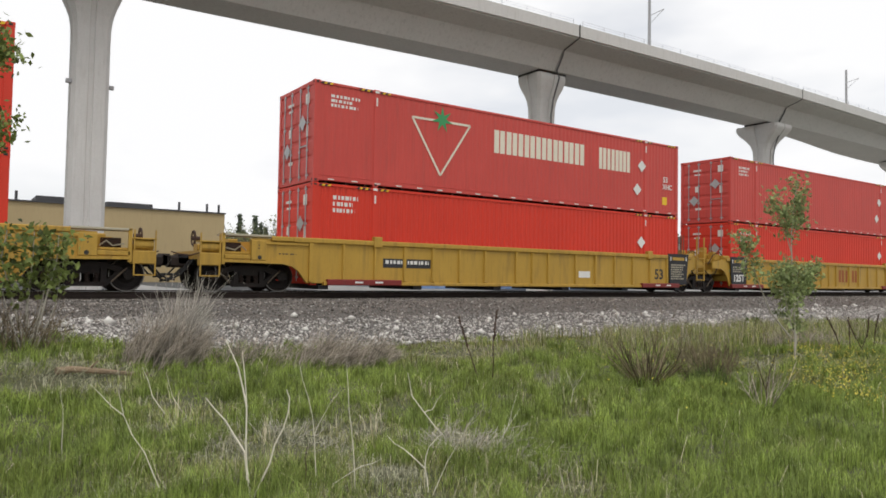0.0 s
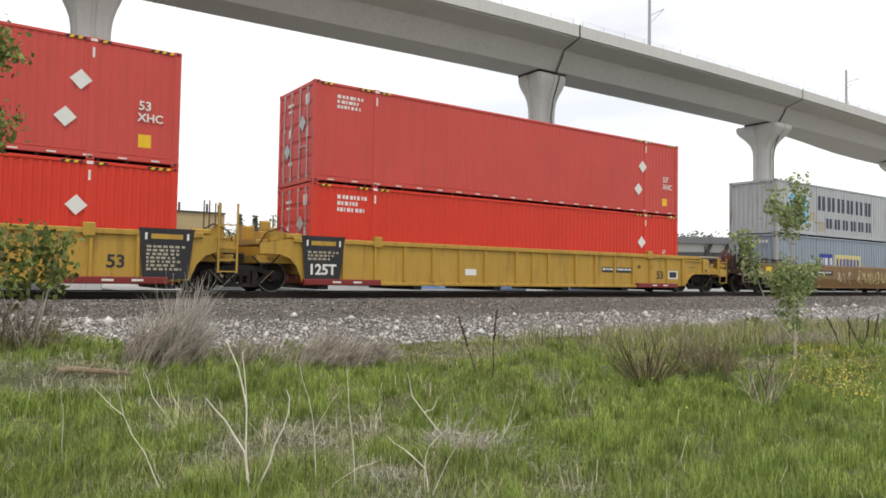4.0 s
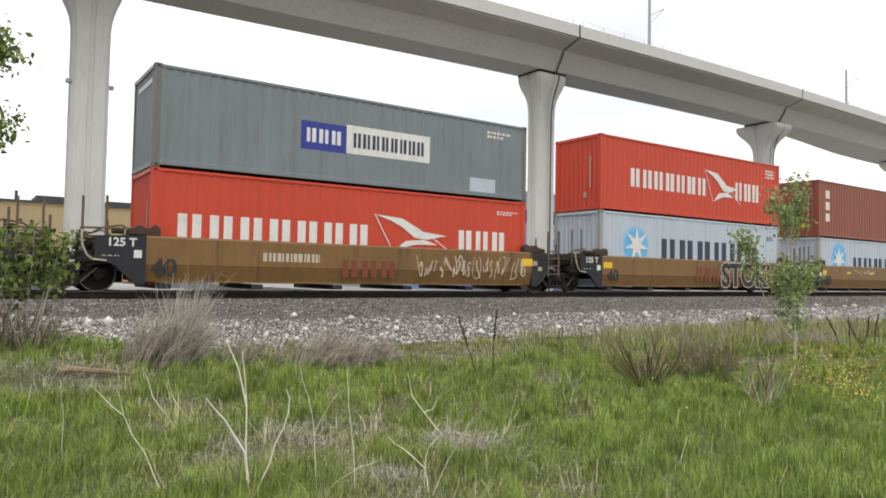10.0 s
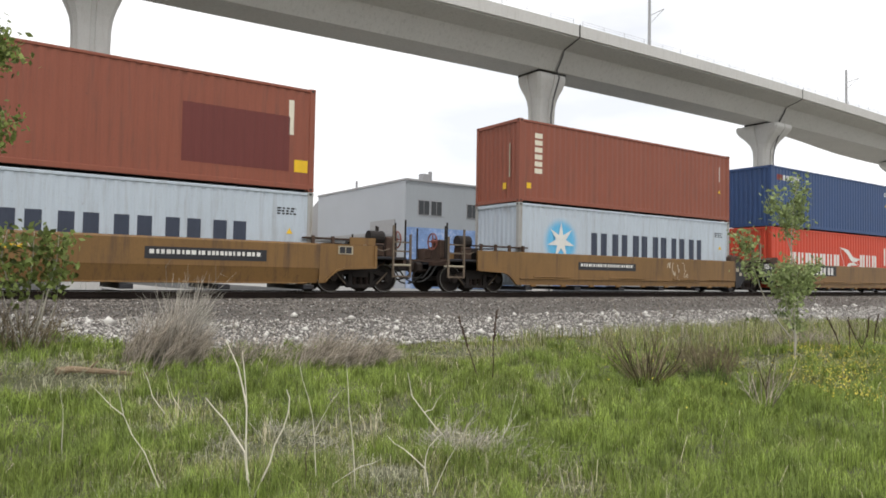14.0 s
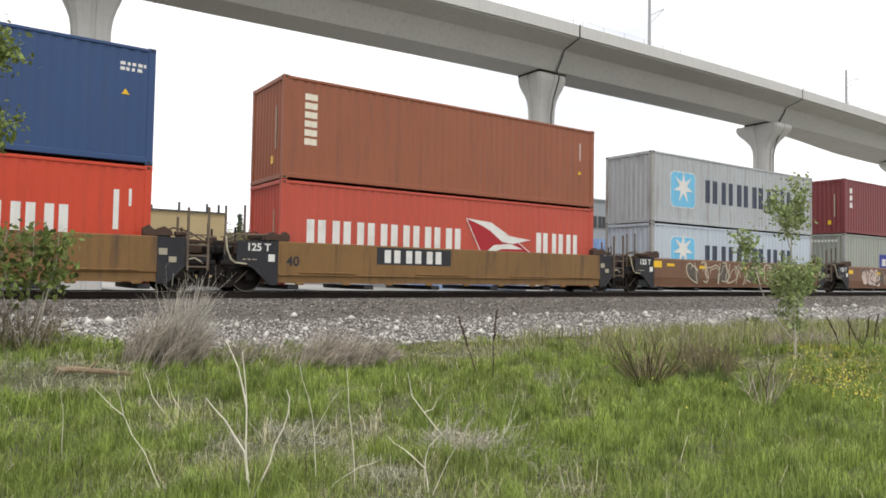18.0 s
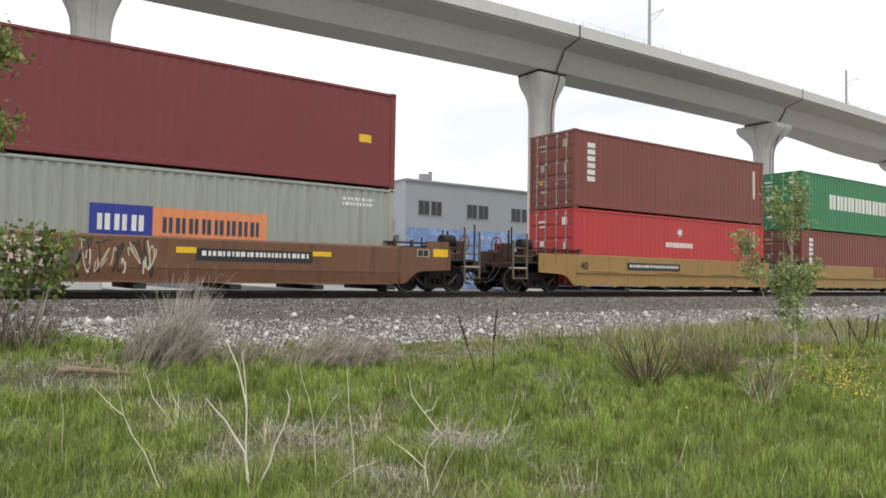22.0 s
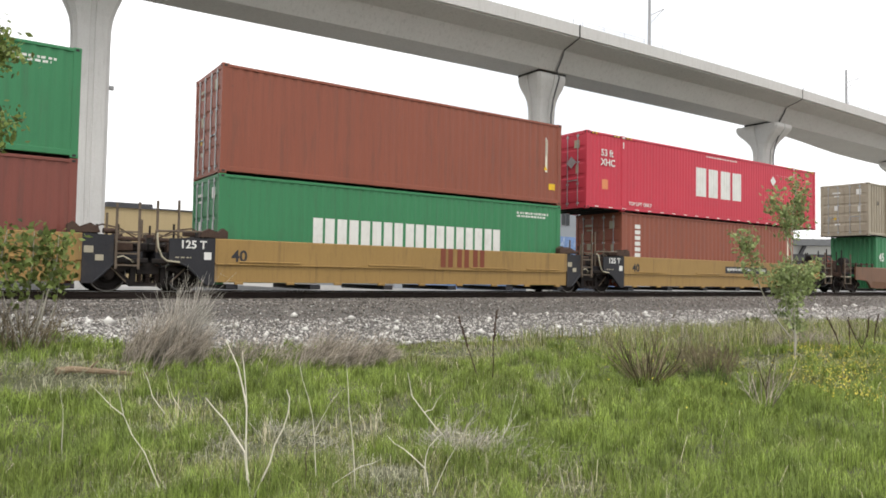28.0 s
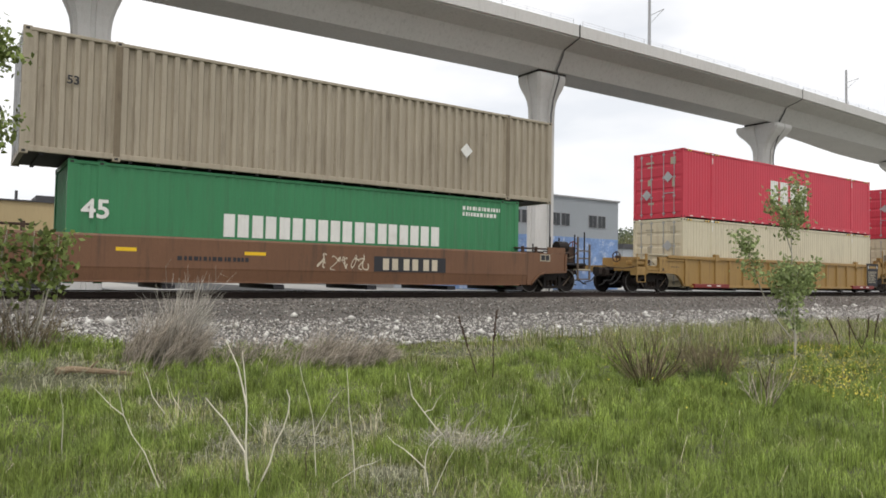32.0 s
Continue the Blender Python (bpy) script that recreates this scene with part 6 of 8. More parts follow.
def catenary_pole(x, arms=True):
    c = deck_centre(x)
    base = tagged(new("catenary_pole"), "slim grey steel overhead-line pole on the viaduct deck", "pole", "overhead-line poles")
    part("mast", Shape().tube((x, c, 19.62), (x, c, 27.0), 0.16, 0.13, 8), MAT["lamp_grey"], base)
    part("arm", Shape().path([(x, c, 25.4), (x + 0.5, c - 1.3, 25.8)], 0.03).path([(x, c, 24.6), (x + 0.5, c - 1.3, 25.8)], 0.025), MAT["lamp_grey"], base)
    return base


for px in (53.2, 90.5):
    catenary_pole(px)

# ---------------------------------------------------------------- buildings behind
MAT["tan_wall"] = material("tan_painted_tilt_up_wall", (0.46, 0.36, 0.2), 0.85, 0, 0.06, 0.3, 10, 0.004, (0.3, 0.23, 0.13), 0.3, True)
MAT["grey_wall"] = material("light_grey_metal_cladding", (0.36, 0.39, 0.42), 0.6, 0, 0.05, 0.3, 20, 0.003, (0.28, 0.29, 0.31), 0.3, True)
MAT["shed_fascia"] = material("weathered_grey_fascia", (0.17, 0.175, 0.18), 0.8, 0, 0.12, 0.4, 12, 0.003)
MAT["pale_bay"] = material("pale_bay_sheet", (0.6, 0.6, 0.57), 0.7, 0, 0.06, 0.4, 15, 0.003)
MAT["roof_dark"] = material("dark_roof_membrane", (0.08, 0.08, 0.085), 0.9, 0, 0.15, 0.5, 10, 0.004)
MAT["glass_dark"] = material("dark_window_glass", (0.03, 0.035, 0.04), 0.1, 0, 0.1, 0.5, 10, 0)
MAT["mural_blue"] = material("blue_mural_paint", (0.22, 0.34, 0.6), 0.7, 0, 0.3, 0.8, 8, 0, (0.62, 0.68, 0.76), 1.0)

MAT["white_wall"] = material("paler_gable_tone", (0.43, 0.455, 0.49), 0.6, 0, 0.05, 0.3, 20, 0.003, (0.45, 0.46, 0.48), 0.3, True)
MAT["yard"] = material("pale_concrete_yard", (0.4, 0.39, 0.37), 0.9, 0, 0.15, 0.25, 6, 0.01, (0.2, 0.19, 0.18), 0.6)
MAT["yard_dark"] = material("worn_asphalt_yard", (0.07, 0.07, 0.07), 0.9, 0, 0.2, 0.4, 8, 0.01, (0.16, 0.16, 0.15), 0.5)

warehouse = tagged(new("warehouse"), "long tan tilt-up warehouse with a flat roof", "building")
part("wall", Shape().box(-70, 26.3, 83.6, 120, -1.2, 7.4), MAT["tan_wall"], warehouse)
part("coping", Shape().box(-70.1, 26.4, 83.4, 120.1, 7.4, 7.55), MAT["roof_dark"], warehouse)
part("annex", Shape().box(26.3, 31, 87.5, 118, -1.2, 4.2), MAT["tan_wall"], warehouse)
for x0, x1, zt in ((7.0, 12.0, 8.35), (13.9, 18.7, 8.2)):
    part("roof_unit", Shape().box(x0, x1, 86, 92, 7.55, zt, 0.05), MAT["roof_dark"], warehouse)
for x0 in (21.4, 24.6, 2.0, 5.1, 26.0):
    part("vent_pipe", Shape().tube((x0, 85, 7.5), (x0, 85, 8.6), 0.14, n=8), MAT["roof_dark"], warehouse)

shed = tagged(new("open_shed"), "long low grey-roofed shed with pale bays between leaning dark posts", "building")
shed.location = (103.6, 83.7, 0)
shed.rotation_euler = (0, 0, math.atan2(-9.4, 14.2))
part("roof", Shape().box(-1.0, 34.0, -0.8, 8.0, 7.15, 8.35, 0.05), MAT["shed_fascia"], shed)
part("base_wall", Shape().box(-0.8, 33.8, 0.0, 7.8, -1.2, 5.6), MAT["roof_dark"], shed)
# one pale sheet closes the bays behind the posts
part("bay_sheet", Shape().box(-0.6, 33.6, 0.5, 7.6, 5.6, 7.15), MAT["pale_bay"], shed)
for xx, lean in ((0.2, 0.0), (1.33, 0.7), (2.88, 0.0), (4.32, 0.7), (10.83, 0.7), (14.14, 0.7), (23.0, 0.7), (28.0, 0.7)):
    part("post", Shape().prism_y([(xx - 0.3 - lean / 2, 5.6), (xx + 0.2 - lean / 2, 5.6), (xx + 0.3 + lean / 2, 7.15), (xx - 0.2 + lean / 2, 7.15)], -0.3, 0.4), MAT["roof_dark"], shed)
hut = tagged(new("storage_hut"), "low dark flat-roofed storage hut under a tree", "building")
part("wall", Shape().box(91.0, 96.6, 79.0, 81.5, -1.2, 5.5), MAT["grey_wall"], hut)
part("roof", Shape().box(90.8, 96.8, 78.8, 81.7, 5.5, 6.35, 0.05), MAT["roof_dark"], hut)

hall = tagged(new("workshop_hall"), "light grey metal-clad hall with paired windows and a blue mural", "building")
part("wall", Shape().box(34.9, 64.3, 56.6, 76.0, -1.0, 9.5), MAT["grey_wall"], hall)
part("roof", Shape().box(34.75, 64.45, 56.45, 76.15, 9.5, 9.68), MAT["lamp_grey"], hall)
# gable skin in a paler tone than the long wall
part("gable_wall", Shape().box(34.82, 34.9, 56.62, 76.0, -1.0, 9.48), MAT["white_wall"], hall)
part("lean_to", Shape().prism_x([(76.2, -1.0), (76.2, 9.1), (82.5, 6.3), (82.5, -1.0)], 34.9, 50), MAT["lamp_grey"], hall)
part("roller_door", Shape().box(34.72, 34.84, 58.4, 63.2, -1.0, 5.9), MAT["lamp_grey"], hall)
part("canopy", Shape().box(32.9, 34.8, 57.6, 75.0, 4.2, 4.5, 0.04), MAT["lamp_grey"], hall)
for k in range(5):
    for dx in (0.0, 1.45):
        x0 = 36.3 + 5.78 * k + dx
        win = part("window", Shape().box(x0 - 0.06, x0 + 1.24, 56.54, 56.62, 6.3, 7.75), MAT["lamp_grey"], hall)
        part("pane", Shape().box(x0, x0 + 0.56, 56.52, 56.55, 6.36, 7.69), MAT["glass_dark"], win)
        part("pane", Shape().box(x0 + 0.62, x0 + 1.18, 56.52, 56.55, 6.36, 7.69), MAT["glass_dark"], win)
part("mural", Shape().box(35.0, 64.2, 56.55, 56.6, -1.0, 5.1), MAT["mural_blue"], hall, "blue and white painted mural")
part("roof_vent", Shape().box(37.8, 38.6, 58.2, 59.0, 9.68, 10.6, 0.05), MAT["lamp_grey"], hall)
part("roof_vent", Shape().tube((38.9, 58.6, 9.68), (38.9, 58.6, 10.9), 0.2, n=8), MAT["lamp_grey"], hall)
part("roof_vent", Shape().tube((35.6, 68.0, 9.68), (35.6, 68.0, 10.6), 0.12, n=8), MAT["lamp_grey"], hall)

# pale and dark slab bands stand in for parked vehicles behind the track
yard = tagged(new("yard_pavement"), "yard of pale and dark slabs standing in for parked vehicles", "pavement", kind="structure")
for x0, x1, key in ((-60, 8.5, "yard_dark"), (8.5, 13.5, "yard"), (13.5, 23, "yard_dark"), (23, 40, "yard"), (40, 62, "yard_dark"), (62, 160, "yard")):
    part("slab", Shape().box(x0 + 0.02, x1 - 0.02, 34, 83.4, -0.9, -0.72), MAT[key], yard)

# ---------------------------------------------------------------- the train
CAR_Y = TRACK_Y
HI, STD = 2.896, 2.591


def stack(x, lower, upper, shift=0.0):
    """Two boxes in a well whose end is at x; shift moves the upper one."""
    z = 0.2
    for spec, dx in ((lower, 0.0), (upper, shift)):
        if spec is None:
            continue
        ob, height, width = spec
        MOVERS.append((ob, x + dx, CAR_Y - width / 2, z))
        z += height + 0.012


def box(label, length, height, mat, key="", **kw):
    return container(label, length, height, mat, marks=MARKS.get(key, ()), **kw), height, kw.get("width", 2.438)


def unit(x, L, style, mat, left, right, key, label):
    MOVERS.append((well_car(label, L, style, mat, left, right, MARKS.get(key, ())), x, CAR_Y, 0.0))


W53 = dict(style="domestic", width=2.591, doors=True)
YEL = "golden yellow ribbed well car with black end plates, streaked with dirt"
OCH = "weathered ochre well car with smooth sides and graffiti"
CLN = "ochre well car with ledged sides and black ends"
RST = "rust-brown well car with smooth faded sides"

unit(-15.2, 16.15, "ribbed", "yellow_car", None, "outer", "", YEL)
stack(-15.2, box("plain red 53-foot container", 16.15, HI, "red_new", "", **W53), box("plain red 53-foot container", 16.15, HI, "red_new", "", **W53))
unit(8.18, 16.15, "ribbed", "yellow_car", "outer", "inner", "aW", YEL)
stack(8.18, box("plain red 53-foot container with white placard", 16.15, HI, "red_new", "aL", **W53), box("faded red 53-foot container with white triangle emblem", 16.15, HI, "red_faded", "aU", **W53))
unit(28.0, 16.15, "ribbed", "yellow_car", "inner", "inner", "bW", YEL)
stack(28.0, box("plain red 53-foot container with white placard", 16.15, HI, "red_new", "bL", **W53), box("red 53-foot container with two white placards", 16.15, HI, "red_faded", "bU", **W53))
unit(47.78, 16.15, "ribbed", "yellow_car", "inner", "outer", "cW", YEL)
stack(47.78, box("plain red 53-foot container with white placard", 16.15, HI, "red_new", "cL", **W53), box("red 53-foot container with two white placards", 16.15, HI, "red_faded", "cU", **W53))

unit(71.35, 12.19, "smooth", "ochre_car", "outer", "inner", "eW", OCH)
stack(71.35, box("blue-grey container with blue and yellow panels", 12.19, STD, "slate_blue", "eL", style="deep"), box("silver-grey container with star panel and dark lettering blocks", 12.19, STD, "grey", "eU"))
unit(87.1, 12.19, "smooth", "ochre_car", "inner", "inner", "fW", OCH)
stack(87.1, box("pale grey container with light blue star panel", 12.19, HI, "pale", "fL"), box("slate-grey container with blue and orange panel", 12.19, STD, "slate", "fU"))
unit(102.95, 12.19, "smooth", "ochre_car", "inner", "inner", "gW", OCH)
stack(102.95, box("orange-red container with white wing emblem", 12.19, HI, "orange_red", "gL"), box("slate-grey container with blue and white panel", 12.19, STD, "slate", "gU"))
unit(118.85, 12.19, "smooth", "ochre_car", "inner", "inner", "hW", OCH)
stack(118.85, box("pale grey container with light blue star panel", 12.19, HI, "pale", "hL"), box("orange-red container with white wing emblem", 12.19, HI, "orange_red", "hU"))
unit(134.66, 12.19, "smooth", "ochre_car", "inner", "outer", "iW", OCH)
stack(134.66, box("pale grey container with light blue star panel", 12.19, STD, "pale", "iL"), box("warm brown container with a dark repaired patch", 12.19, HI, "brown", "iU"))

unit(154.44, 12.19, "ledge", "ochre_car", "outer", "inner", "jW", CLN)
stack(154.44, box("pale grey container with light blue star panel", 12.19, HI, "pale", "jL"), box("oxide-brown container with upright white marks", 12.19, HI, "brown", "jU"))
unit(169.97, 12.19, "ledge", "ochre_car", "inner", "inner", "kW", CLN)
stack(169.97, box("orange-red container with white wing emblem", 12.19, HI, "orange_red", "kL"), box("navy blue container with small white marks", 12.19, HI, "blue", "kU"))
unit(185.5, 12.19, "ledge", "ochre_car", "inner", "inner", "lW", CLN)
stack(185.5, box("sun-faded red container with white wing emblem", 12.19, HI, "orange_old", "lL"), box("warm brown container with upright white marks", 12.19, HI, "brown_warm", "lU"))
unit(201.01, 12.19, "smooth", "rust_car", "inner", "inner", "nW", "rusty ochre well car covered with pale graffiti and yellow reflectors")
stack(201.01, box("pale grey container with light blue star panel", 12.19, STD, "pale", "nL"), box("silver-grey container with light blue star panel", 12.19, HI, "grey", "nU"))
unit(216.5, 12.19, "smooth", "rust_car", "inner", "outer", "oW", "rust-brown well car with pink and black graffiti")
stack(216.5, box("sage-grey container with blue and orange panels", 12.19, HI, "sage", "oL", style="deep"), box("maroon container with upright white marks", 12.19, HI, "maroon", "oU"))

unit(236.3, 12.19, "ledge", "ochre_clean", "outer", "inner", "pW", CLN)
stack(236.3, box("crimson container with small round white emblem", 12.19, HI, "crimson", "pL", doors=True), box("dark oxide-brown container with door rods", 12.19, HI, "brown_dark", "pU", doors=True))
unit(251.82, 12.19, "ledge", "ochre_clean", "inner", "inner", "qW", CLN)
stack(251.82, box("dark oxide-brown container with door rods", 12.19, HI, "brown_dark", "qL", doors=True), box("bright green container with large white blocks", 12.19, HI, "green", "qU", doors=True))
unit(267.33, 12.19, "ledge", "ochre_clean", "inner", "inner", "rW", CLN)
stack(267.33, box("dark oxide-brown container with a white sticker", 12.19, HI, "brown_dark", "rL", doors=True), box("bright green container with large white blocks", 12.19, STD, "green", "rU", doors=True))
unit(282.82, 12.19, "ledge", "ochre_clean", "inner", "inner", "sW", CLN)
stack(282.82, box("bright green container with large white blocks", 12.19, HI, "green", "sL", doors=True), box("oxide-brown container with door rods", 12.19, HI, "brown", "sU", doors=True))
unit(298.26, 12.19, "ledge", "ochre_clean", "inner", "outer", "mW", CLN)
stack(298.26, box("warm brown container with upright white marks", 12.19, HI, "brown", "mL", doors=True), box("raspberry-red 53-foot container with white blocks", 16.15, HI, "raspberry", "mU", **W53), -2.03)

unit(318.0, 14.75, "smooth", "rust_car", "outer", "outer", "tW", RST)
stack(318.92, box("bright green 45-foot container with large white blocks", 13.72, HI, "green", "tL"), box("weathered tan ribbed 53-foot container streaked with rust", 16.15, HI, "tan", "tU", style="ribbed", width=2.591, doors=True), -0.99)
unit(341.5, 16.15, "ribbed", "ochre_clean", "outer", "inner", "", "grimy ochre ribbed well car streaked with dirt")
stack(341.5, box("cream 53-foot container with rust stains", 16.15, HI, "cream", "", **W53), box("raspberry-red 53-foot container with white blocks", 16.15, HI, "raspberry", "uU", **W53))
unit(361.2, 16.15, "ribbed", "ochre_clean", "inner", None, "", "grimy ochre ribbed well car streaked with dirt")
stack(361.2, box("cream 53-foot container with rust stains", 16.15, HI, "cream", "", **W53), box("plain raspberry-red 53-foot container with doors", 16.15, HI, "raspberry", "", **W53))

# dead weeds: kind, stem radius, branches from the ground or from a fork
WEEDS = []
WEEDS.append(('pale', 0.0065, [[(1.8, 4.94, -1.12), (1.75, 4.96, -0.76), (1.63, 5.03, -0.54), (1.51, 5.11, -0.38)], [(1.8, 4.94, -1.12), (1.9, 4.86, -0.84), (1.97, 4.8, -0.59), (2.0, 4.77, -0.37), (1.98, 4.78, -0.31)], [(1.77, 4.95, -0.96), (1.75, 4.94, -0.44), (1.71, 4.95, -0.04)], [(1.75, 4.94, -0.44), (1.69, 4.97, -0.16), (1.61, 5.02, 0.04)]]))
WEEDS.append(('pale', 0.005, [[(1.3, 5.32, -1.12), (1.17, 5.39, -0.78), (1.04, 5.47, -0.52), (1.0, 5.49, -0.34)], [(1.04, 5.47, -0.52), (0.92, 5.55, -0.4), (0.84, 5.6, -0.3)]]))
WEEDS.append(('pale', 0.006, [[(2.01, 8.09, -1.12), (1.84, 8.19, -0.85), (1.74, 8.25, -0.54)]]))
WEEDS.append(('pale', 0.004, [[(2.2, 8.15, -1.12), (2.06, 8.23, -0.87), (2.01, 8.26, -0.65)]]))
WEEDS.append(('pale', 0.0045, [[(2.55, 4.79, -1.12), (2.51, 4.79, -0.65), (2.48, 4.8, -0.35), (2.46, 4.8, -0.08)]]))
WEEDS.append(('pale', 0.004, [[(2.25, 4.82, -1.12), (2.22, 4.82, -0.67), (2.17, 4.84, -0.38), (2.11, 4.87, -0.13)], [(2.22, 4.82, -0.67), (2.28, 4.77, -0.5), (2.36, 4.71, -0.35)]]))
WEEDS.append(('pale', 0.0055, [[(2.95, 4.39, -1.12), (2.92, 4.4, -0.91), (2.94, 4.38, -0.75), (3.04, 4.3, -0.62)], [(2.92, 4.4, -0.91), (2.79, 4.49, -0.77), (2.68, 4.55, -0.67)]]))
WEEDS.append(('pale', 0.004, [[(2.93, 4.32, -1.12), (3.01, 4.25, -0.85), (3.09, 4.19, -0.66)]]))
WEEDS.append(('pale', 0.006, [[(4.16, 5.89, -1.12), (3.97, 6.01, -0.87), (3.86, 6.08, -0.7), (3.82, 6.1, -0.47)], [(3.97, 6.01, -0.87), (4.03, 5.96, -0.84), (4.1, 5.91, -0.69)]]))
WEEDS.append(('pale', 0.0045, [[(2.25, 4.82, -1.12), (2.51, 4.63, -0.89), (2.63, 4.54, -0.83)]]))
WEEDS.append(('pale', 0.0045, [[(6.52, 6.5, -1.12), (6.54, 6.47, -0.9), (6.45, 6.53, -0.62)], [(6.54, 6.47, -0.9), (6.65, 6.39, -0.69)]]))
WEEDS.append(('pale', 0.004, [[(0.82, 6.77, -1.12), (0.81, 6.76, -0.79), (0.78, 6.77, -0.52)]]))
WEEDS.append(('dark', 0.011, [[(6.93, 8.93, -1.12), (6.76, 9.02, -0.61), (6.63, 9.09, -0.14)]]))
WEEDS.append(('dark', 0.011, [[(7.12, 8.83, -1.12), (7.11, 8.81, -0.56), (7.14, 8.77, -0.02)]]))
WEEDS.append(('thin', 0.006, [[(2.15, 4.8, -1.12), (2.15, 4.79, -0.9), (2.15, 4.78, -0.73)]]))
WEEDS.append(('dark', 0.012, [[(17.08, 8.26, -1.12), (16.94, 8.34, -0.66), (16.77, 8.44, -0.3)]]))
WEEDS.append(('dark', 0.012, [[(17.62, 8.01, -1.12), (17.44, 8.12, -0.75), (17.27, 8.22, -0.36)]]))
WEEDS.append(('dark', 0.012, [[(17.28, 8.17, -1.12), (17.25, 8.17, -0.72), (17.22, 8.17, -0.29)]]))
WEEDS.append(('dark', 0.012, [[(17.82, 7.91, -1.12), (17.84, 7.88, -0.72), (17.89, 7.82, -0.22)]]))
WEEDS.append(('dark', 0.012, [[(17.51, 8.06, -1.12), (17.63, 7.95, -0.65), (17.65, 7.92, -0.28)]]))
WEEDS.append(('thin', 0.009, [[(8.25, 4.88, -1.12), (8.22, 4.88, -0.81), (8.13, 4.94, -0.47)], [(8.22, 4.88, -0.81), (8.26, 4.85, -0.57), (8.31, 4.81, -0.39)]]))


# ---------------------------------------------------------------- ballast
rng = np.random.default_rng(11)
HX, HY = np.arange(-32, 122, 0.5), np.arange(-22, 30, 0.4)
HZ = np.array([[ground_z(x, y) for x in HX] for y in HY])


def height_at(x, y):
    """Terrain height for arrays of places."""
    i = np.clip((x - HX[0]) / 0.5, 0, len(HX) - 1.001)
    j = np.clip((y - HY[0]) / 0.4, 0, len(HY) - 1.001)
    a, b = i.astype(int), j.astype(int)
    u, w = i - a, j - b
    return (HZ[b, a] * (1 - u) + HZ[b, a + 1] * u) * (1 - w) + (HZ[b + 1, a] * (1 - u) + HZ[b + 1, a + 1] * u) * w


MAT["gravel"] = material("grey_gravel", (0.13, 0.12, 0.11), 0.95, 0, 0.35, 2.0, 28, 0.05, (0.2, 0.19, 0.18), 0.7)
MAT["stone_dark"] = material("brown_grey_ballast_stone", (0.2, 0.18, 0.16), 0.9, 0, 0.15, 3, 30, 0.01, per="island", spread=(0.35, 1.75))
MAT["stone_light"] = material("pale_limestone_ballast", (0.4, 0.38, 0.355), 0.9, 0, 0.15, 3, 30, 0.01, per="island", spread=(0.3, 1.8))
MAT["stone_white"] = material("chalky_white_stone", (0.66, 0.64, 0.6), 0.9, 0, 0.12, 3, 30, 0.01)

bx = grid_axis([(-120, -8, 16), (-8, 60, 0.8), (60, 420, 12)])
by = [14.3, 14.8, 15.3, 15.9, 16.5, 17.1, 17.5, 17.75, 18.4, 18.9, 19.5, 20.2, 20.9, 21.6, 22.2, 23.0, 24.0, 25.0, 26.0]
bv = [(x, y + (0.35 * noise.noise(Vector((x * 0.35, 0, 7))) if y < 14.4 else 0), (-0.19 if 17.6 < y < 21.5 else ground_z(x, y) + 0.03)) for y in by for x in bx]
n_ = len(bx)
bf = [(j * n_ + i, j * n_ + i + 1, (j + 1) * n_ + i + 1, (j + 1) * n_ + i) for j in range(len(by) - 1) for i in range(n_ - 1)]
ballast = tagged(new("ballast_bank", big_mesh("ballast_bank", bv, bf, MAT["gravel"], True)), "grey crushed-stone bank under the railway track", "ballast", kind="structure")


def scatter_stones(name, label, count, x_rng, y_rng, size, mat, power=1.0, seed=1):
    """Angular eight-faced stones lying on the bank, thinning out along the track."""
    r = np.random.default_rng(seed)
    u = r.random(count) ** power
    x = x_rng[0] + (x_rng[1] - x_rng[0]) * u
    y = r.uniform(*y_rng, count)
    s = size[0] + (size[1] - size[0]) * r.random(count) ** 2
    c = np.stack([x, y, np.where((y > 17.65) & (y < 21.5), -0.2, height_at(x, y) + 0.03) + s * 0.2], 1)
    octa = np.array([(1, 0, 0), (-1, 0, 0), (0, 1, 0), (0, -1, 0), (0, 0, 1), (0, 0, -1)], float)
    tri = np.array([(0, 2, 4), (2, 1, 4), (1, 3, 4), (3, 0, 4), (2, 0, 5), (1, 2, 5), (3, 1, 5), (0, 3, 5)])
    v = octa[None] * r.uniform(0.55, 1.25, (count, 6, 1)) + r.normal(0, 0.25, (count, 6, 3))
    a = r.uniform(0, 6.28, count)
    ca, sa = np.cos(a)[:, None], np.sin(a)[:, None]
    v = np.stack([v[..., 0] * ca - v[..., 1] * sa, v[..., 0] * sa + v[..., 1] * ca, v[..., 2] * 0.75], -1)
    v = v * (s / 2)[:, None, None] + c[:, None]
    f = tri[None] + (np.arange(count) * 6)[:, None, None]
    return tagged(new(name, big_mesh(name, v.reshape(-1, 3), f.reshape(-1, 3), mat)), label, "ballast stones", kind="stuff")


scatter_stones("ballast_stones", "brown-grey crushed ballast stones on the upper bank", 52000, (-4, 70), (15.3, 18.7), (0.03, 0.075), MAT["stone_dark"], 1.5, 2)
scatter_stones("ballast_stones", "pale crushed limestone ballast on the lower bank", 42000, (-4, 70), (13.8, 15.75), (0.03, 0.085), MAT["stone_light"], 1.5, 3)
scatter_stones("ballast_stones", "pale limestone chips scattered over the upper bank", 2600, (-4, 70), (15.4, 18.0), (0.025, 0.06), MAT["stone_white"], 1.5, 6)
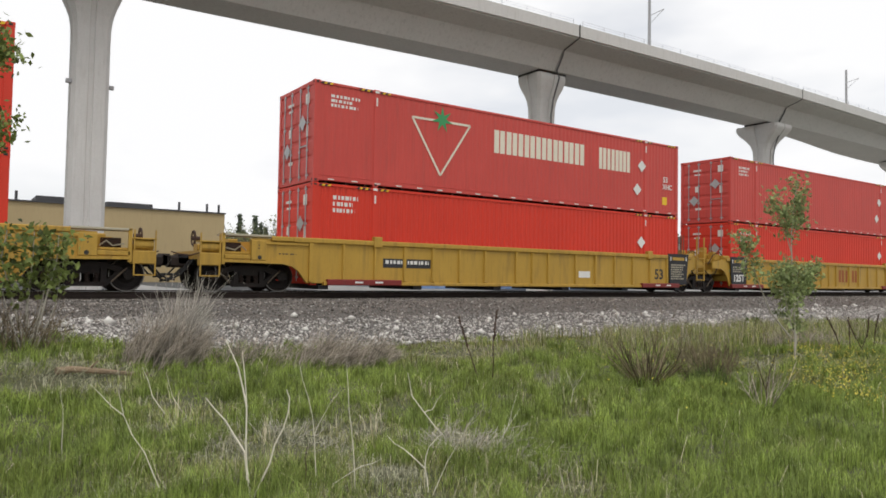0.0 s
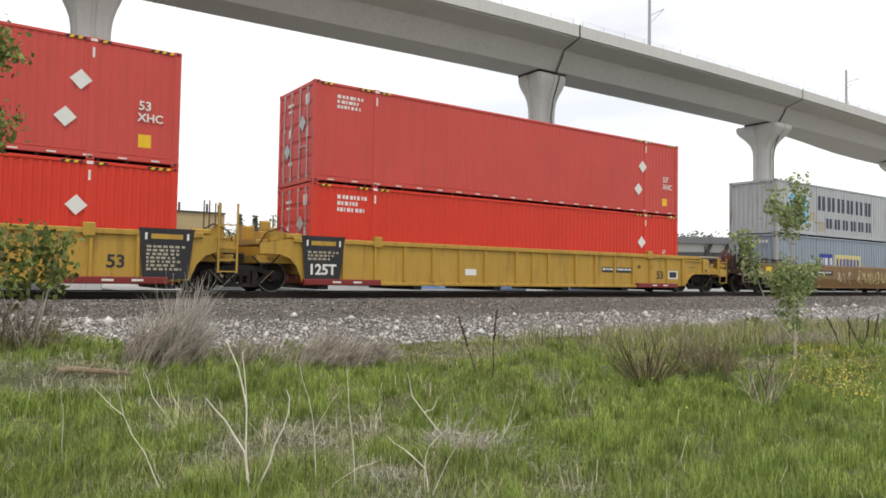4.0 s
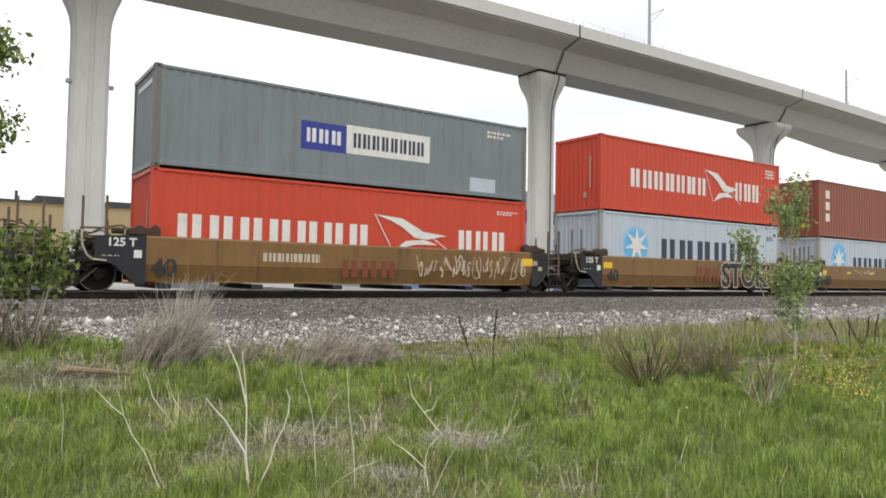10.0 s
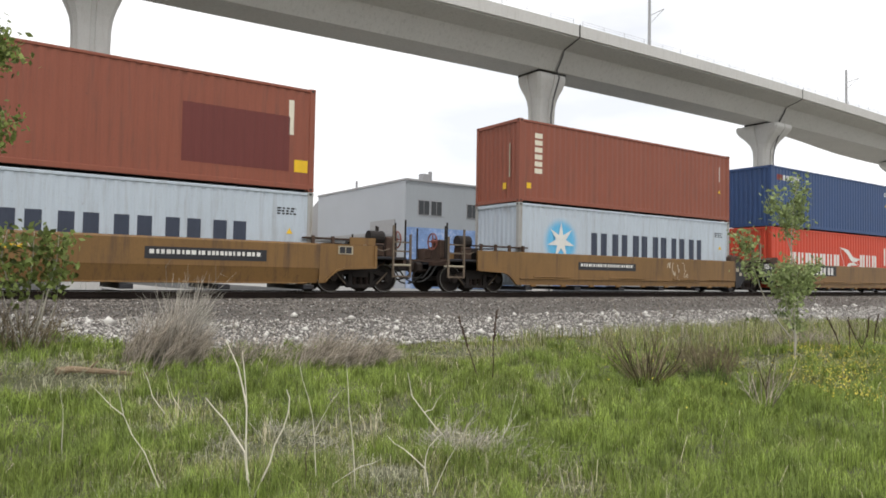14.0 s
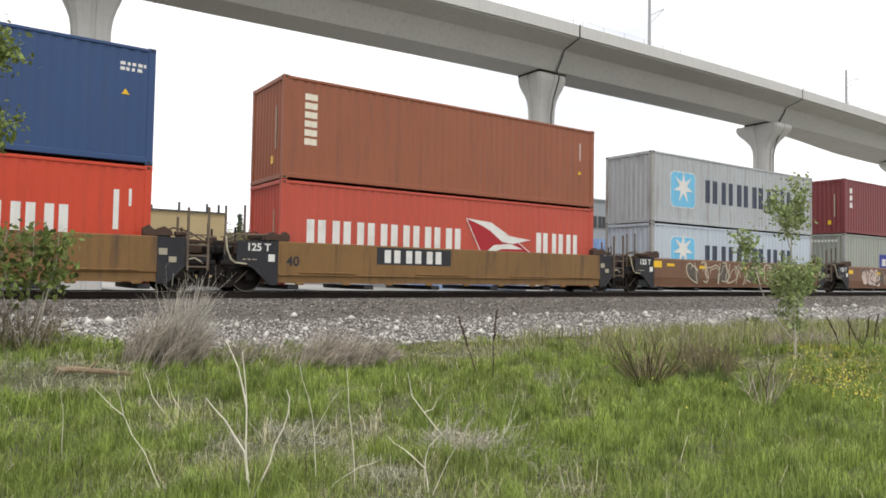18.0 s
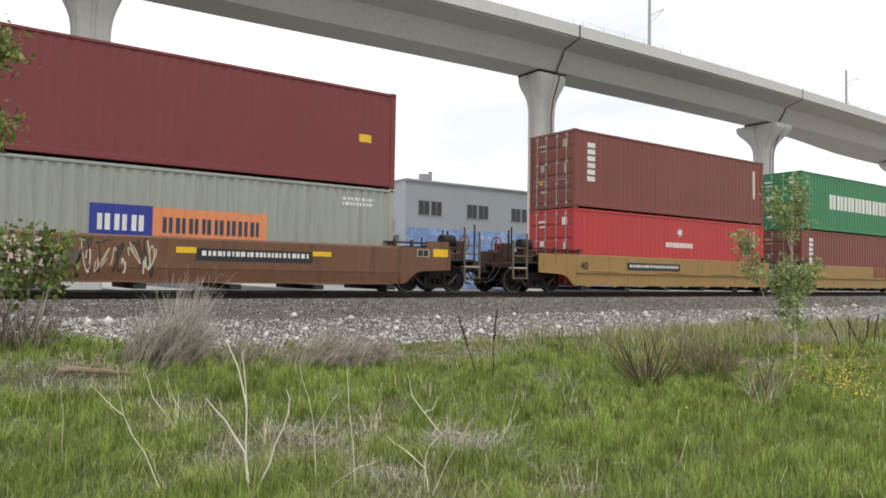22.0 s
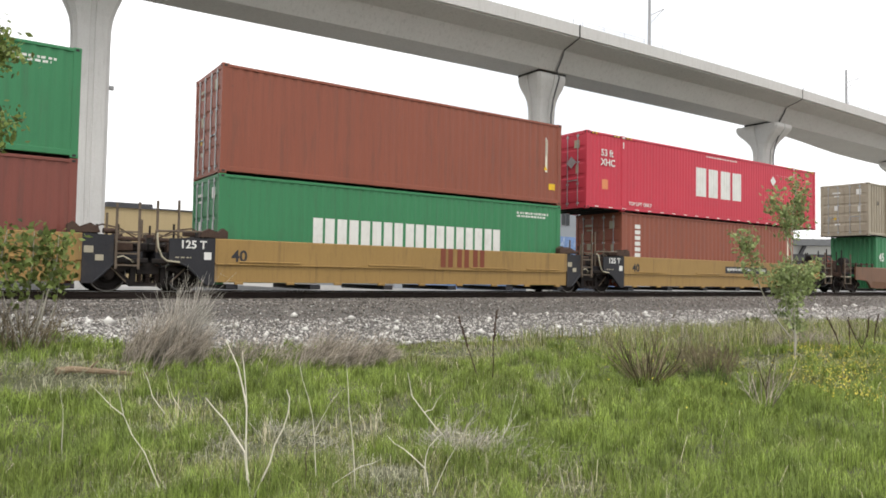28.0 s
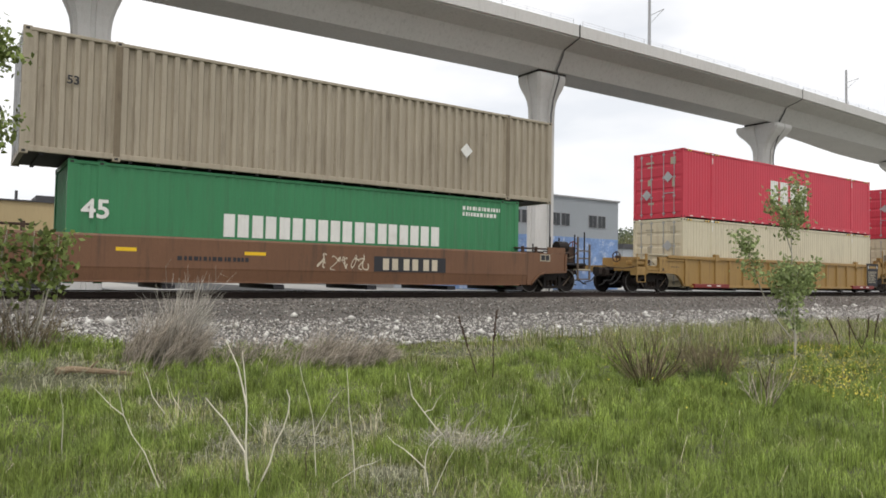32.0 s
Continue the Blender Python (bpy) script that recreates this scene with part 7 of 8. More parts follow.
scatter_stones("ballast_stones", "chalky white stones strewn along the foot of the bank", 3600, (-4, 66), (13.8, 15.6), (0.035, 0.11), MAT["stone_white"], 1.4, 4)
scatter_stones("ballast_stones", "large chalky white rocks at the edge of the grass", 220, (-2, 50), (13.7, 15.9), (0.12, 0.3), MAT["stone_white"], 1.2, 7)
scatter_stones("ballast_stones", "brown-grey crushed ballast stones between the rails", 9000, (-4, 50), (18.9, 21.6), (0.03, 0.08), MAT["stone_dark"], 1.4, 5)


# ---------------------------------------------------------------- grass and weeds
def leafy(name, rgb, rough=0.6, through_light=0.35, per=True, vary=0.2, spread=(0.3, 1.85)):
    m = material(name, rgb, rough, 0, vary, 0.8, 6, 0, per="island" if per else "", spread=spread)
    b = m.node_tree.nodes["Principled BSDF"]
    b.inputs["Specular IOR Level"].default_value = 0.2
    tr = m.node_tree.nodes.new("ShaderNodeBsdfTranslucent")
    mix = m.node_tree.nodes.new("ShaderNodeMixShader")
    mix.inputs[0].default_value = through_light
    col = b.inputs["Base Color"].links[0].from_socket
    m.node_tree.links.new(col, tr.inputs["Color"])
    m.node_tree.links.new(b.outputs[0], mix.inputs[1])
    m.node_tree.links.new(tr.outputs[0], mix.inputs[2])
    m.node_tree.links.new(mix.outputs[0], m.node_tree.nodes["Material Output"].inputs["Surface"])
    return m


MAT["grass_fresh"] = leafy("fresh_spring_grass", (0.275, 0.35, 0.085), vary=0.5, spread=(0.45, 1.6))
MAT["grass_deep"] = leafy("deep_green_grass", (0.22, 0.285, 0.078), vary=0.5, spread=(0.45, 1.6))
MAT["grass_olive"] = leafy("olive_weathered_grass", (0.295, 0.305, 0.125), vary=0.3)
MAT["grass_dry"] = leafy("bleached_dry_grass", (0.36, 0.355, 0.25), 0.8, 0.2)
MAT["straw"] = leafy("pale_straw", (0.5, 0.45, 0.32), 0.8, 0.1)
MAT["stem_pale"] = leafy("bleached_dead_stem", (0.8, 0.75, 0.64), 0.8, 0.05, False, 0.15)
MAT["stem_dark"] = leafy("dark_brown_dead_stem", (0.09, 0.06, 0.045), 0.8, 0.05, False)
MAT["twig_grey"] = leafy("grey_brown_dry_twigs", (0.42, 0.365, 0.305), 0.9, 0.1)
MAT["twig_pale"] = leafy("pale_grey_dry_stalks", (0.56, 0.52, 0.46), 0.9, 0.1, spread=(0.55, 1.45))
MAT["rush"] = leafy("brownish_green_rush", (0.21, 0.17, 0.11), 0.7, 0.2)
MAT["rush_green"] = leafy("dark_green_rush_base", (0.11, 0.155, 0.05), 0.7, 0.2)
MAT["petal"] = leafy("yellow_petals", (0.75, 0.62, 0.12), 0.6, 0.3)
MAT["leaf_olive"] = leafy("olive_green_shrub_leaves", (0.17, 0.215, 0.066), 0.5, 0.4, spread=(0.3, 1.7))
MAT["leaf_grey"] = leafy("soft_grey_green_leaves", (0.3, 0.36, 0.16), 0.6, 0.4, spread=(0.5, 1.5))
MAT["leaf_dark"] = leafy("dark_green_leaves", (0.21, 0.26, 0.08), 0.5, 0.35)
MAT["leaf_far"] = leafy("far_spring_foliage", (0.22, 0.23, 0.11), 0.7, 0.35, spread=(0.6, 1.4))
# conifer colour lightened and greyed to carry the haze of distance
MAT["needle_far"] = leafy("far_hazed_conifer_foliage", (0.15, 0.18, 0.125), 0.7, 0.25, spread=(0.6, 1.4))
MAT["bark_pale"] = material("pale_grey_sapling_bark", (0.45, 0.42, 0.36), 0.9, 0, 0.25, 6, 60, 0.01)
MAT["bark_log"] = material("weathered_tan_bark", (0.27, 0.2, 0.13), 0.9, 0, 0.25, 6, 60, 0.01, (0.08, 0.06, 0.045), 0.7)
MAT["bark"] = material("grey_brown_bark", (0.12, 0.095, 0.075), 0.9, 0, 0.25, 6, 60, 0.01)


def field(x, y, k, seed):
    return 0.5 + 0.25 * np.sin(x * k + seed + 1.3 * np.sin(y * k * 0.8 + seed * 2)) + 0.25 * np.sin(y * k * 1.3 - seed + 1.1 * np.sin(x * k * 0.7 + 3 * seed))


# bleached spots in the sward
spot_rng = random.Random(17)
DRY_SPOTS = [(5.35, 4.0, 0.25), (6.75, 3.6, 0.3), (2.9, 5.0, 0.3), (1.2, 5.5, 0.3), (7.4, 7.9, 0.35)] + [(spot_rng.uniform(0.9, 6.5), spot_rng.uniform(4.5, 11.5), spot_rng.uniform(0.12, 0.3)) for _ in range(34)]


def dryness(x, y):
    d = 0.55 * field(x, y, 0.9, 1.0) + 0.45 * field(x, y, 2.3, 4.0)
    near = 0.9 * np.exp(-((x - 3.95) ** 2 + (y - 5.3) ** 2) / 0.3) + 0.5 * np.exp(-((x - 2.8) ** 2 / 0.7 + (y - 7.0) ** 2 / 1.6))  + 0.38 * np.exp(-((x - 2.3) ** 2 + (y - 6.0) ** 2) / 1.3) + 0.2 * np.exp(-((x - 3.2) ** 2 + (y - 7.2) ** 2) / 1.5) + 0.5 * np.exp(-((x - 1.5) ** 2 + (y - 10.5) ** 2) / 1.5) + 0.55 * np.exp(-((x - 16.0) ** 2 / 60 + (y - 12.5) ** 2 / 6))
    for sx_, sy_, sr_ in DRY_SPOTS:
        near = near + 0.75 * np.exp(-((x - sx_) ** 2 + (y - sy_) ** 2) / sr_ ** 2)
    lush = 0.24 * np.exp(-((x - 0.9) ** 2 / 1.2 + (y - 7.2) ** 2 / 5.0)) + 0.22 * np.exp(-((x - 1.3) ** 2 + (y - 5.0) ** 2) / 1.5) + 0.45 * np.exp(-((x - 7.5) ** 2 + (y - 6) ** 2) / 7.0) + 0.4 * np.exp(-((x - 4.2) ** 2 + (y - 9.5) ** 2) / 4.0) + 0.5 * np.exp(-((x - 1.0) ** 2 + (y - 13.2) ** 2) / 3.0)
    return d * 1.0 + near * 0.7 - lush - 0.2


def blades(name, label, x, y, tall, wide, lean, mat, seed, base_z=None, bend=0.45):
    """Curved tapering blades, three triangles each."""
    r = np.random.default_rng(seed)
    n = len(x)
    z = (height_at(x, y) if base_z is None else base_z) - 0.01
    a = r.uniform(0, 2 * np.pi, n)
    d = np.stack([np.cos(a), np.sin(a)], 1) * (r.random(n) ** 0.7 * lean * tall)[:, None]
    t = a + r.uniform(0.9, 2.2, n)
    side = np.stack([np.cos(t), np.sin(t)], 1) * (wide / 2)[:, None]
    p = np.stack([x, y], 1)
    v = np.empty((n, 5, 3))
    v[:, 0, :2], v[:, 1, :2] = p - side, p + side
    m = p + d * bend * 0.6
    v[:, 2, :2], v[:, 3, :2] = m - side * 0.75, m + side * 0.75
    v[:, 4, :2] = p + d
    v[:, 0, 2] = v[:, 1, 2] = z
    v[:, 2, 2] = v[:, 3, 2] = z + tall * 0.58
    v[:, 4, 2] = z + tall * np.sqrt(np.clip(1 - (lean * 0.5) ** 2, 0.3, 1))
    f = np.array([(0, 1, 3), (0, 3, 2), (2, 3, 4)])[None] + (np.arange(n) * 5)[:, None, None]
    return tagged(new(name, big_mesh(name, v.reshape(-1, 3), f.reshape(-1, 3), mat)), label, "grass", kind="stuff")


def verge_points(n, seed, r0=2.9, r1=36.0, a0=-10.0, a1=80.0, far=14.6):
    """Places on the verge, closer together near its open end."""
    r = np.random.default_rng(seed)
    d = r0 + (r1 - r0) * r.random(n) ** 1.25
    a = np.radians(r.uniform(a0, a1, n))
    x, y = d * np.sin(a), d * np.cos(a)
    edge = far - 0.5 + 0.3 * np.sin(x * 1.3) + 0.3 * np.sin(x * 3.7 + 1)
    deg = np.degrees(a)
    soft = np.clip((deg + 10) / 11, 0, 1) * np.clip((80 - deg) / 11, 0, 1) * np.clip((d - 2.7) / 1.5, 0, 1)
    keep = (y < edge) & (r.random(n) < soft)
    return x[keep], y[keep], d[keep]


gxs, gys, gd = verge_points(500000, 21)
dry = dryness(gxs, gys) + rng.normal(0, 0.17, len(gxs))
clump = field(gxs, gys, 3.4, 2.0) * field(gxs, gys, 1.1, 6.0)
thin = 0.0025 + 0.0008 * gd
tallness = (0.055 + 0.33 * clump ** 1.5) * rng.uniform(0.5, 1.3, len(gxs)) * np.clip(1.25 - 0.05 * gys, 0.55, 1)
for hx, hy, hr in ((4.02, 5.2, 0.42), (2.5, 6.2, 0.5), (8.85, 7.1, 0.3), (8.4, 6.75, 0.4), (9.3, 6.4, 0.4), (0.9, 10.2, 0.8)):
    tallness *= 1 - 0.75 * np.exp(-((gxs - hx) ** 2 + (gys - hy) ** 2) / hr ** 2)
for lo, hi, name, label, key in ((-9, 0.2, "lush_grass", "lush fresh green grass in thick tufts", "grass_fresh"), (0.2, 0.38, "green_grass", "deep green spring grass", "grass_deep"),
                                 (0.38, 0.58, "olive_grass", "olive weathered grass mixed with old thatch", "grass_olive"), (0.58, 9, "dry_grass", "bleached dry grass thatch lying in tangles", "grass_dry")):
    k = (dry >= lo) & (dry < hi)
    is_dry = key == "grass_dry"
    blades(name, label, gxs[k], gys[k], tallness[k] * (0.6 if is_dry else 1.0), thin[k] * (0.75 if is_dry else 1.0), 1.8 if is_dry else 0.8, MAT[key], 131 + int(lo * 10), bend=0.5)
# taller tufts, each fanned out from one root
tr_ = np.random.default_rng(31)
for name, label, key, count, per_tuft, lo, hi, x_max in (("grass_tufts", "tall fanned tufts of fresh green grass", "grass_fresh", 900, 44, 0.13, 0.29, 99), ("grass_tufts", "tall fanned tufts of grey-green grass", "grass_deep", 800, 44, 0.13, 0.29, 99),
                                                         ("straw_tufts", "upright tufts of bleached straw", "straw", 90, 12, 0.15, 0.4, 5.5), ("straw_tufts", "flattened tangles of bleached dead grass", "grass_dry", 300, 34, 0.12, 0.22, 5.5)):
    tx, ty, td = verge_points(count * 3, 300 + count)
    fit_ = (dryness(tx, ty) < 0.42) if "grass" in name else (tx < x_max) & (dryness(tx, ty) > 0.3)
    tx, ty, td = (q[fit_][:count].repeat(per_tuft) for q in (tx, ty, td))
    spread_ = 0.05 + 0.03 * (key == "grass_dry")
    blades(name, label, tx + tr_.normal(0, spread_, len(tx)), ty + tr_.normal(0, spread_, len(tx)), tr_.uniform(lo, hi, len(tx)), 0.0022 + 0.0006 * td, 1.9 if key == "grass_dry" else 0.75, MAT[key], 400 + count, bend=0.35)
sx, sy, sd = verge_points(7500, 23)
k = (dryness(sx, sy) > 0.25) | (tr_.random(len(sx)) < 0.3)
sx, sy, sd = sx[k], sy[k], sd[k]
blades("straw_stalks", "scattered thin bleached straw stalks", sx, sy, rng.uniform(0.12, 0.42, len(sx)), 0.002 + 0.00035 * sd, 1.7, MAT["straw"], 24)
od, oa = 34 * rng.random(150000) ** 1.0, rng.uniform(0, 2 * np.pi, 150000)
ox, oy = od * np.sin(oa), od * np.cos(oa)
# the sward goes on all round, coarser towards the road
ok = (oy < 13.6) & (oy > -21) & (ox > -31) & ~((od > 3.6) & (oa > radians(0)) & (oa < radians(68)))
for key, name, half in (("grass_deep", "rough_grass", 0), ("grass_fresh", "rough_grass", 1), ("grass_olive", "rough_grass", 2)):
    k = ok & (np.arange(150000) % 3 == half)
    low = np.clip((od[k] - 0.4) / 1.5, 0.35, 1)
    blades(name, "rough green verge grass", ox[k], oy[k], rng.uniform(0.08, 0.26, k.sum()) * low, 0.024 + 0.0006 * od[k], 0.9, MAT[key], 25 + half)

# taller faded sedge along the foot of the bank
er = np.random.default_rng(88)
for name, label, key, count, hi in (("olive_sedge", "tall olive sedge along the foot of the bank", "grass_olive", 9000, 0.55), ("green_sedge", "dull green sedge along the foot of the bank", "grass_deep", 4500, 0.5), ("brown_sedge", "withered grey-brown stems among the sedge", "twig_grey", 4500, 0.62)):
    ex = 8.2 + 18 * er.random(count) ** 0.8
    ey = er.uniform(9.6, 13.7, count) + 0.3 * np.sin(ex * 2.1)
    k = field(ex, ey, 1.7, 9.0) > 0.34
    blades(name, label, ex[k], ey[k], er.uniform(0.16, hi, k.sum()) * np.clip((ex[k] - 8.5) / 3.5, 0.3, 1), er.uniform(0.008, 0.017, k.sum()) * (0.6 if key == "twig_grey" else 1), 0.55, MAT[key], 500 + count + int(hi * 100), bend=0.35)

# yellow flowers in the grass
fx, fy = [], []
fr = np.random.default_rng(5)
fx = np.concatenate([fr.uniform(9.2, 17, 1900), fr.uniform(9.5, 26, 1500), fr.uniform(6, 10, 60)])
fy = np.concatenate([fx[:1900] * fr.uniform(0.36, 0.56, 1900), fr.uniform(5.0, 12.5, 1500), fr.uniform(4.5, 8, 60)])
keep = (field(fx, fy, 2.3, 3.0) > 0.42) & (fx > 0.95 * fy)
fx, fy = fx[keep], fy[keep]
fz = height_at(fx, fy) + fr.uniform(0.12, 0.3, len(fx))
hexa = np.array([(math.cos(k * math.pi / 3), math.sin(k * math.pi / 3)) for k in range(6)])
fv = np.zeros((len(fx), 7, 3))
fs = fr.uniform(0.006, 0.014, len(fx))
fv[:, 0] = np.stack([fx, fy, fz - 0.006], 1)
fv[:, 1:, :2] = hexa[None] * fs[:, None, None] + np.stack([fx, fy], 1)[:, None]
fv[:, 1:, 2] = fz[:, None] + fr.uniform(-0.008, 0.012, (len(fx), 6))
ff = np.array([(0, k + 1, (k + 1) % 6 + 1) for k in range(6)])[None] + (np.arange(len(fx)) * 7)[:, None, None]
tagged(new("yellow_flowers", big_mesh("yellow_flowers", fv.reshape(-1, 3), ff.reshape(-1, 3), MAT["petal"])), "small yellow wildflowers scattered through the grass", "flowers", kind="stuff")


def weed(kind, r, branches):
    """A dead weed: bowed tapering stems from the ground and from forks, dark ones with a ragged seed head."""
    mat = MAT["stem_pale"] if kind == "pale" else MAT["stem_dark"]
    rn = random.Random(int(branches[0][0][0] * 1000))
    label = {"pale": "bleached dead weed stem standing in the grass", "dark": "dark brown dead dock stalk with seed head", "thin": "thin dark dead stem in the grass"}[kind]
    ob = tagged(new("dead_weed"), label, "dead weed", "dead weed stems")
    for j, points in enumerate(branches):
        pts = [Vector(p) for p in points]
        if j == 0:
            pts[0].z = ground_z(pts[0].x, pts[0].y) - 0.02
        line = []
        for a, b in zip(pts, pts[1:]):
            line += [a, (a + b) / 2 + Vector((rn.uniform(-1, 1), rn.uniform(-1, 1), rn.uniform(-1, 1))) * 0.012]
        line.append(pts[-1])
        n = len(line) - 1
        q = r if j == 0 else r * 0.8
        stem = part("stem", Shape().sweep(line, [q * (1 - 0.65 * i / n) for i in range(n + 1)]), mat, ob)
        if kind == "dark":
            top, d = line[-1], (line[-1] - line[-2]).normalized()
            head = Shape()
            for k in range(46):
                c = top - d * (0.5 * k / 46)
                e = c + (d * 0.5 + Vector((rn.uniform(-1, 1), rn.uniform(-1, 1), rn.uniform(-0.3, 1)))).normalized() * rn.uniform(0.02, 0.05)
                head.tube(c, e, 0.013, 0.004, 4, caps=False)
            tagged(part("seed_head", head, mat, stem), kind="stuff")


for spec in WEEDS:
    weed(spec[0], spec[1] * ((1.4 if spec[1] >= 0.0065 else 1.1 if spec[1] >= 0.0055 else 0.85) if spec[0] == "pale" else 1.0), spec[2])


def twig_bush(name, label, cx, cy, rx, ry, tall, count, mat, lean=(0.0, 0.0), r=0.004, forks=3, splay=0.7, seed=1, group="", wild=0.2):
    """Many fine forked dry twigs rising from a patch of ground."""
    rn = np.random.default_rng(seed)
    segs = []
    for _ in range(count):
        a, d = rn.uniform(0, 6.28), rn.random() ** 0.5
        p = np.array([cx + rx * d * math.cos(a), cy + ry * d * math.sin(a), 0.0])
        p[2] = ground_z(p[0], p[1]) - 0.02
        h = tall * rn.uniform(0.75 - wild, 1.0) * (1 - 0.45 * d * d)
        dirv = np.array([math.cos(a) * d * splay + lean[0] + rn.normal(0, wild), math.sin(a) * d * splay + lean[1] + rn.normal(0, wild), 1.0])
        dirv /= np.linalg.norm(dirv)
        q = p + dirv * h * 0.55
        segs.append((p, q, r * 1.2, r))
        for _ in range(forks):
            d2 = dirv + rn.normal(0, 0.2 + 0.65 * wild, 3) + np.array([lean[0] * 0.5, lean[1] * 0.5, 0.15])
            d2 /= np.linalg.norm(d2)
            st = p + (q - p) * rn.uniform(0.35, 1.0)
            e = st + d2 * h * rn.uniform(0.25, 0.55)
            segs.append((st, e, r * 0.8, r * 0.35))
            for _ in range(2):
                d3 = d2 + rn.normal(0, 0.5, 3)
                d3 /= np.linalg.norm(d3)
                s3 = st + (e - st) * rn.uniform(0.3, 1.0)
                segs.append((s3, s3 + d3 * h * rn.uniform(0.08, 0.2), r * 0.55, r * 0.25))
    base = tagged(new(name), label, "bush", group)
    third = len(segs) // 4 + 1
    for k in range(0, len(segs), third):
        tagged(part("foliage", twig_mesh(segs[k:k + third], mat), None, base), kind="stuff")
    return base


def twig_mesh(segs, mat):
    """Three-sided tapering twigs."""
    A = np.array([s[0] for s in segs]); B = np.array([s[1] for s in segs])
    R0 = np.array([s[2] for s in segs]); R1 = np.array([s[3] for s in segs])
    D = B - A
    D /= np.linalg.norm(D, axis=1, keepdims=True) + 1e-9
    U = np.cross(D, np.array([0.3, 0.8, 0.52])); U /= np.linalg.norm(U, axis=1, keepdims=True) + 1e-9
    W = np.cross(D, U)
    v = np.empty((len(segs), 6, 3))
    for k in range(3):
        o = U * math.cos(k * 2.094) + W * math.sin(k * 2.094)
        v[:, k] = A + o * R0[:, None]
        v[:, k + 3] = B + o * R1[:, None]
    f = np.array([(0, 1, 4, 3), (1, 2, 5, 4), (2, 0, 3, 5)])[None] + (np.arange(len(segs)) * 6)[:, None, None]
    return big_mesh("foliage", v.reshape(-1, 3), f.reshape(-1, 4), mat)


twig_bush("dry_bush", "tall wispy grey-brown dry bush beside the bank", 2.6, 11.2, 0.55, 0.35, 1.15, 240, MAT["twig_grey"], (0.45, 0.0), 0.0042, 5, 0.25, 41, "dry bushes", 0.2)
twig_bush("dry_bush", "pale feathery plume of dry stems over the bush", 2.8, 11.3, 0.28, 0.2, 1.75, 60, MAT["twig_pale"], (0.24, 0.0), 0.0052, 5, 0.3, 51, "dry bushes", 0.16)
twig_bush("dry_bush", "sparse low grey-brown dry bush", 4.15, 11.35, 0.8, 0.4, 0.9, 80, MAT["twig_grey"], (0.4, 0.0), 0.004, 4, 0.4, 42, "dry bushes", 0.3)
twig_bush("dry_bush", "low grey-brown dry bush bent over by the wind", 5.1, 10.95, 0.5, 0.3, 1.1, 170, MAT["twig_grey"], (0.75, 0.0), 0.004, 4, 0.3, 43, "dry bushes", 0.22)
twig_bush("dry_bush", "low grey-brown dry bush bent over by the wind", 5.85, 10.8, 0.5, 0.3, 1.0, 170, MAT["twig_grey"], (0.75, 0.0), 0.004, 4, 0.3, 71, "dry bushes", 0.22)
twig_bush("dry_bush", "thin dry stems on the edge of the ballast", 6.6, 13.6, 0.9, 0.4, 0.75, 40, MAT["twig_grey"], (0.1, 0.0), 0.003, 3, 0.5, 52, "dry bushes")
twig_bush("dry_bush", "few pale dry stalks on the ballast bank", 3.05, 15.2, 0.3, 0.2, 0.6, 16, MAT["twig_pale"], (0.0, 0.0), 0.006, 2, 0.5, 72, "dry bushes")
twig_bush("dry_bush", "few pale dry stalks on the ballast bank", 5.0, 15.0, 0.9, 0.3, 0.5, 18, MAT["twig_pale"], (0.1, 0.0), 0.0055, 2, 0.4, 73, "dry bushes")
twig_bush("rush_clump", "clump of dark upright rush stems fanned out", 8.85, 7.2, 0.2, 0.16, 1.65, 90, MAT["rush"], (0, 0), 0.0065, 1, 1.1, 44, "rush clumps")
twig_bush("rush_clump", "clump of dark upright rush stems fanned out", 8.85, 7.22, 0.28, 0.22, 0.34, 90, MAT["rush_green"], (0, 0), 0.005, 1, 0.9, 53, "rush clumps")
twig_bush("rush_clump", "green rush clump with brown tips", 9.75, 6.75, 0.32, 0.28, 0.42, 150, MAT["rush_green"], (0, 0), 0.005, 2, 0.6, 45, "rush clumps")
twig_bush("rush_clump", "brown rush stems behind the green clump", 10.1, 7.0, 0.5, 0.3, 1.15, 90, MAT["rush"], (0, 0), 0.004, 2, 0.45, 54, "rush clumps")
twig_bush("dry_bush", "brown dry stems among the grass", 11.7, 8.1, 0.8, 0.45, 0.78, 90, MAT["rush"], (0.05, 0), 0.0035, 3, 0.4, 55, "dry bushes")
twig_bush("dry_bush", "sparse dry brown twigs among the grass", 17.6, 9.4, 1.4, 0.7, 0.75, 200, MAT["twig_grey"], (0.1, 0), 0.004, 3, 0.6, 46, "dry bushes")
twig_bush("dry_bush", "bare grey forked twigs standing in the grass", 8.3, 4.95, 0.06, 0.06, 1.15, 12, MAT["twig_grey"], (0, 0), 0.0055, 3, 0.45, 47, "dry bushes")
twig_bush("dry_bush", "soft grey-green shoots round the sapling", 10.2, 5.7, 0.45, 0.4, 0.75, 70, MAT["grass_olive"], (0, 0), 0.0035, 3, 0.3, 56, "dry bushes")
twig_bush("dry_bush", "low bleached twigs in the grass", 7.35, 7.6, 0.35, 0.3, 0.45, 40, MAT["grass_dry"], (0, 0), 0.004, 3, 0.6, 57, "dry bushes")
twig_bush("thatch_heap", "matted heap of grey dead grass and twigs", 4.02, 5.25, 0.4, 0.55, 0.55, 150, MAT["twig_pale"], (0.6, -0.5), 0.0036, 3, 2.4, 48, "", 0.6)
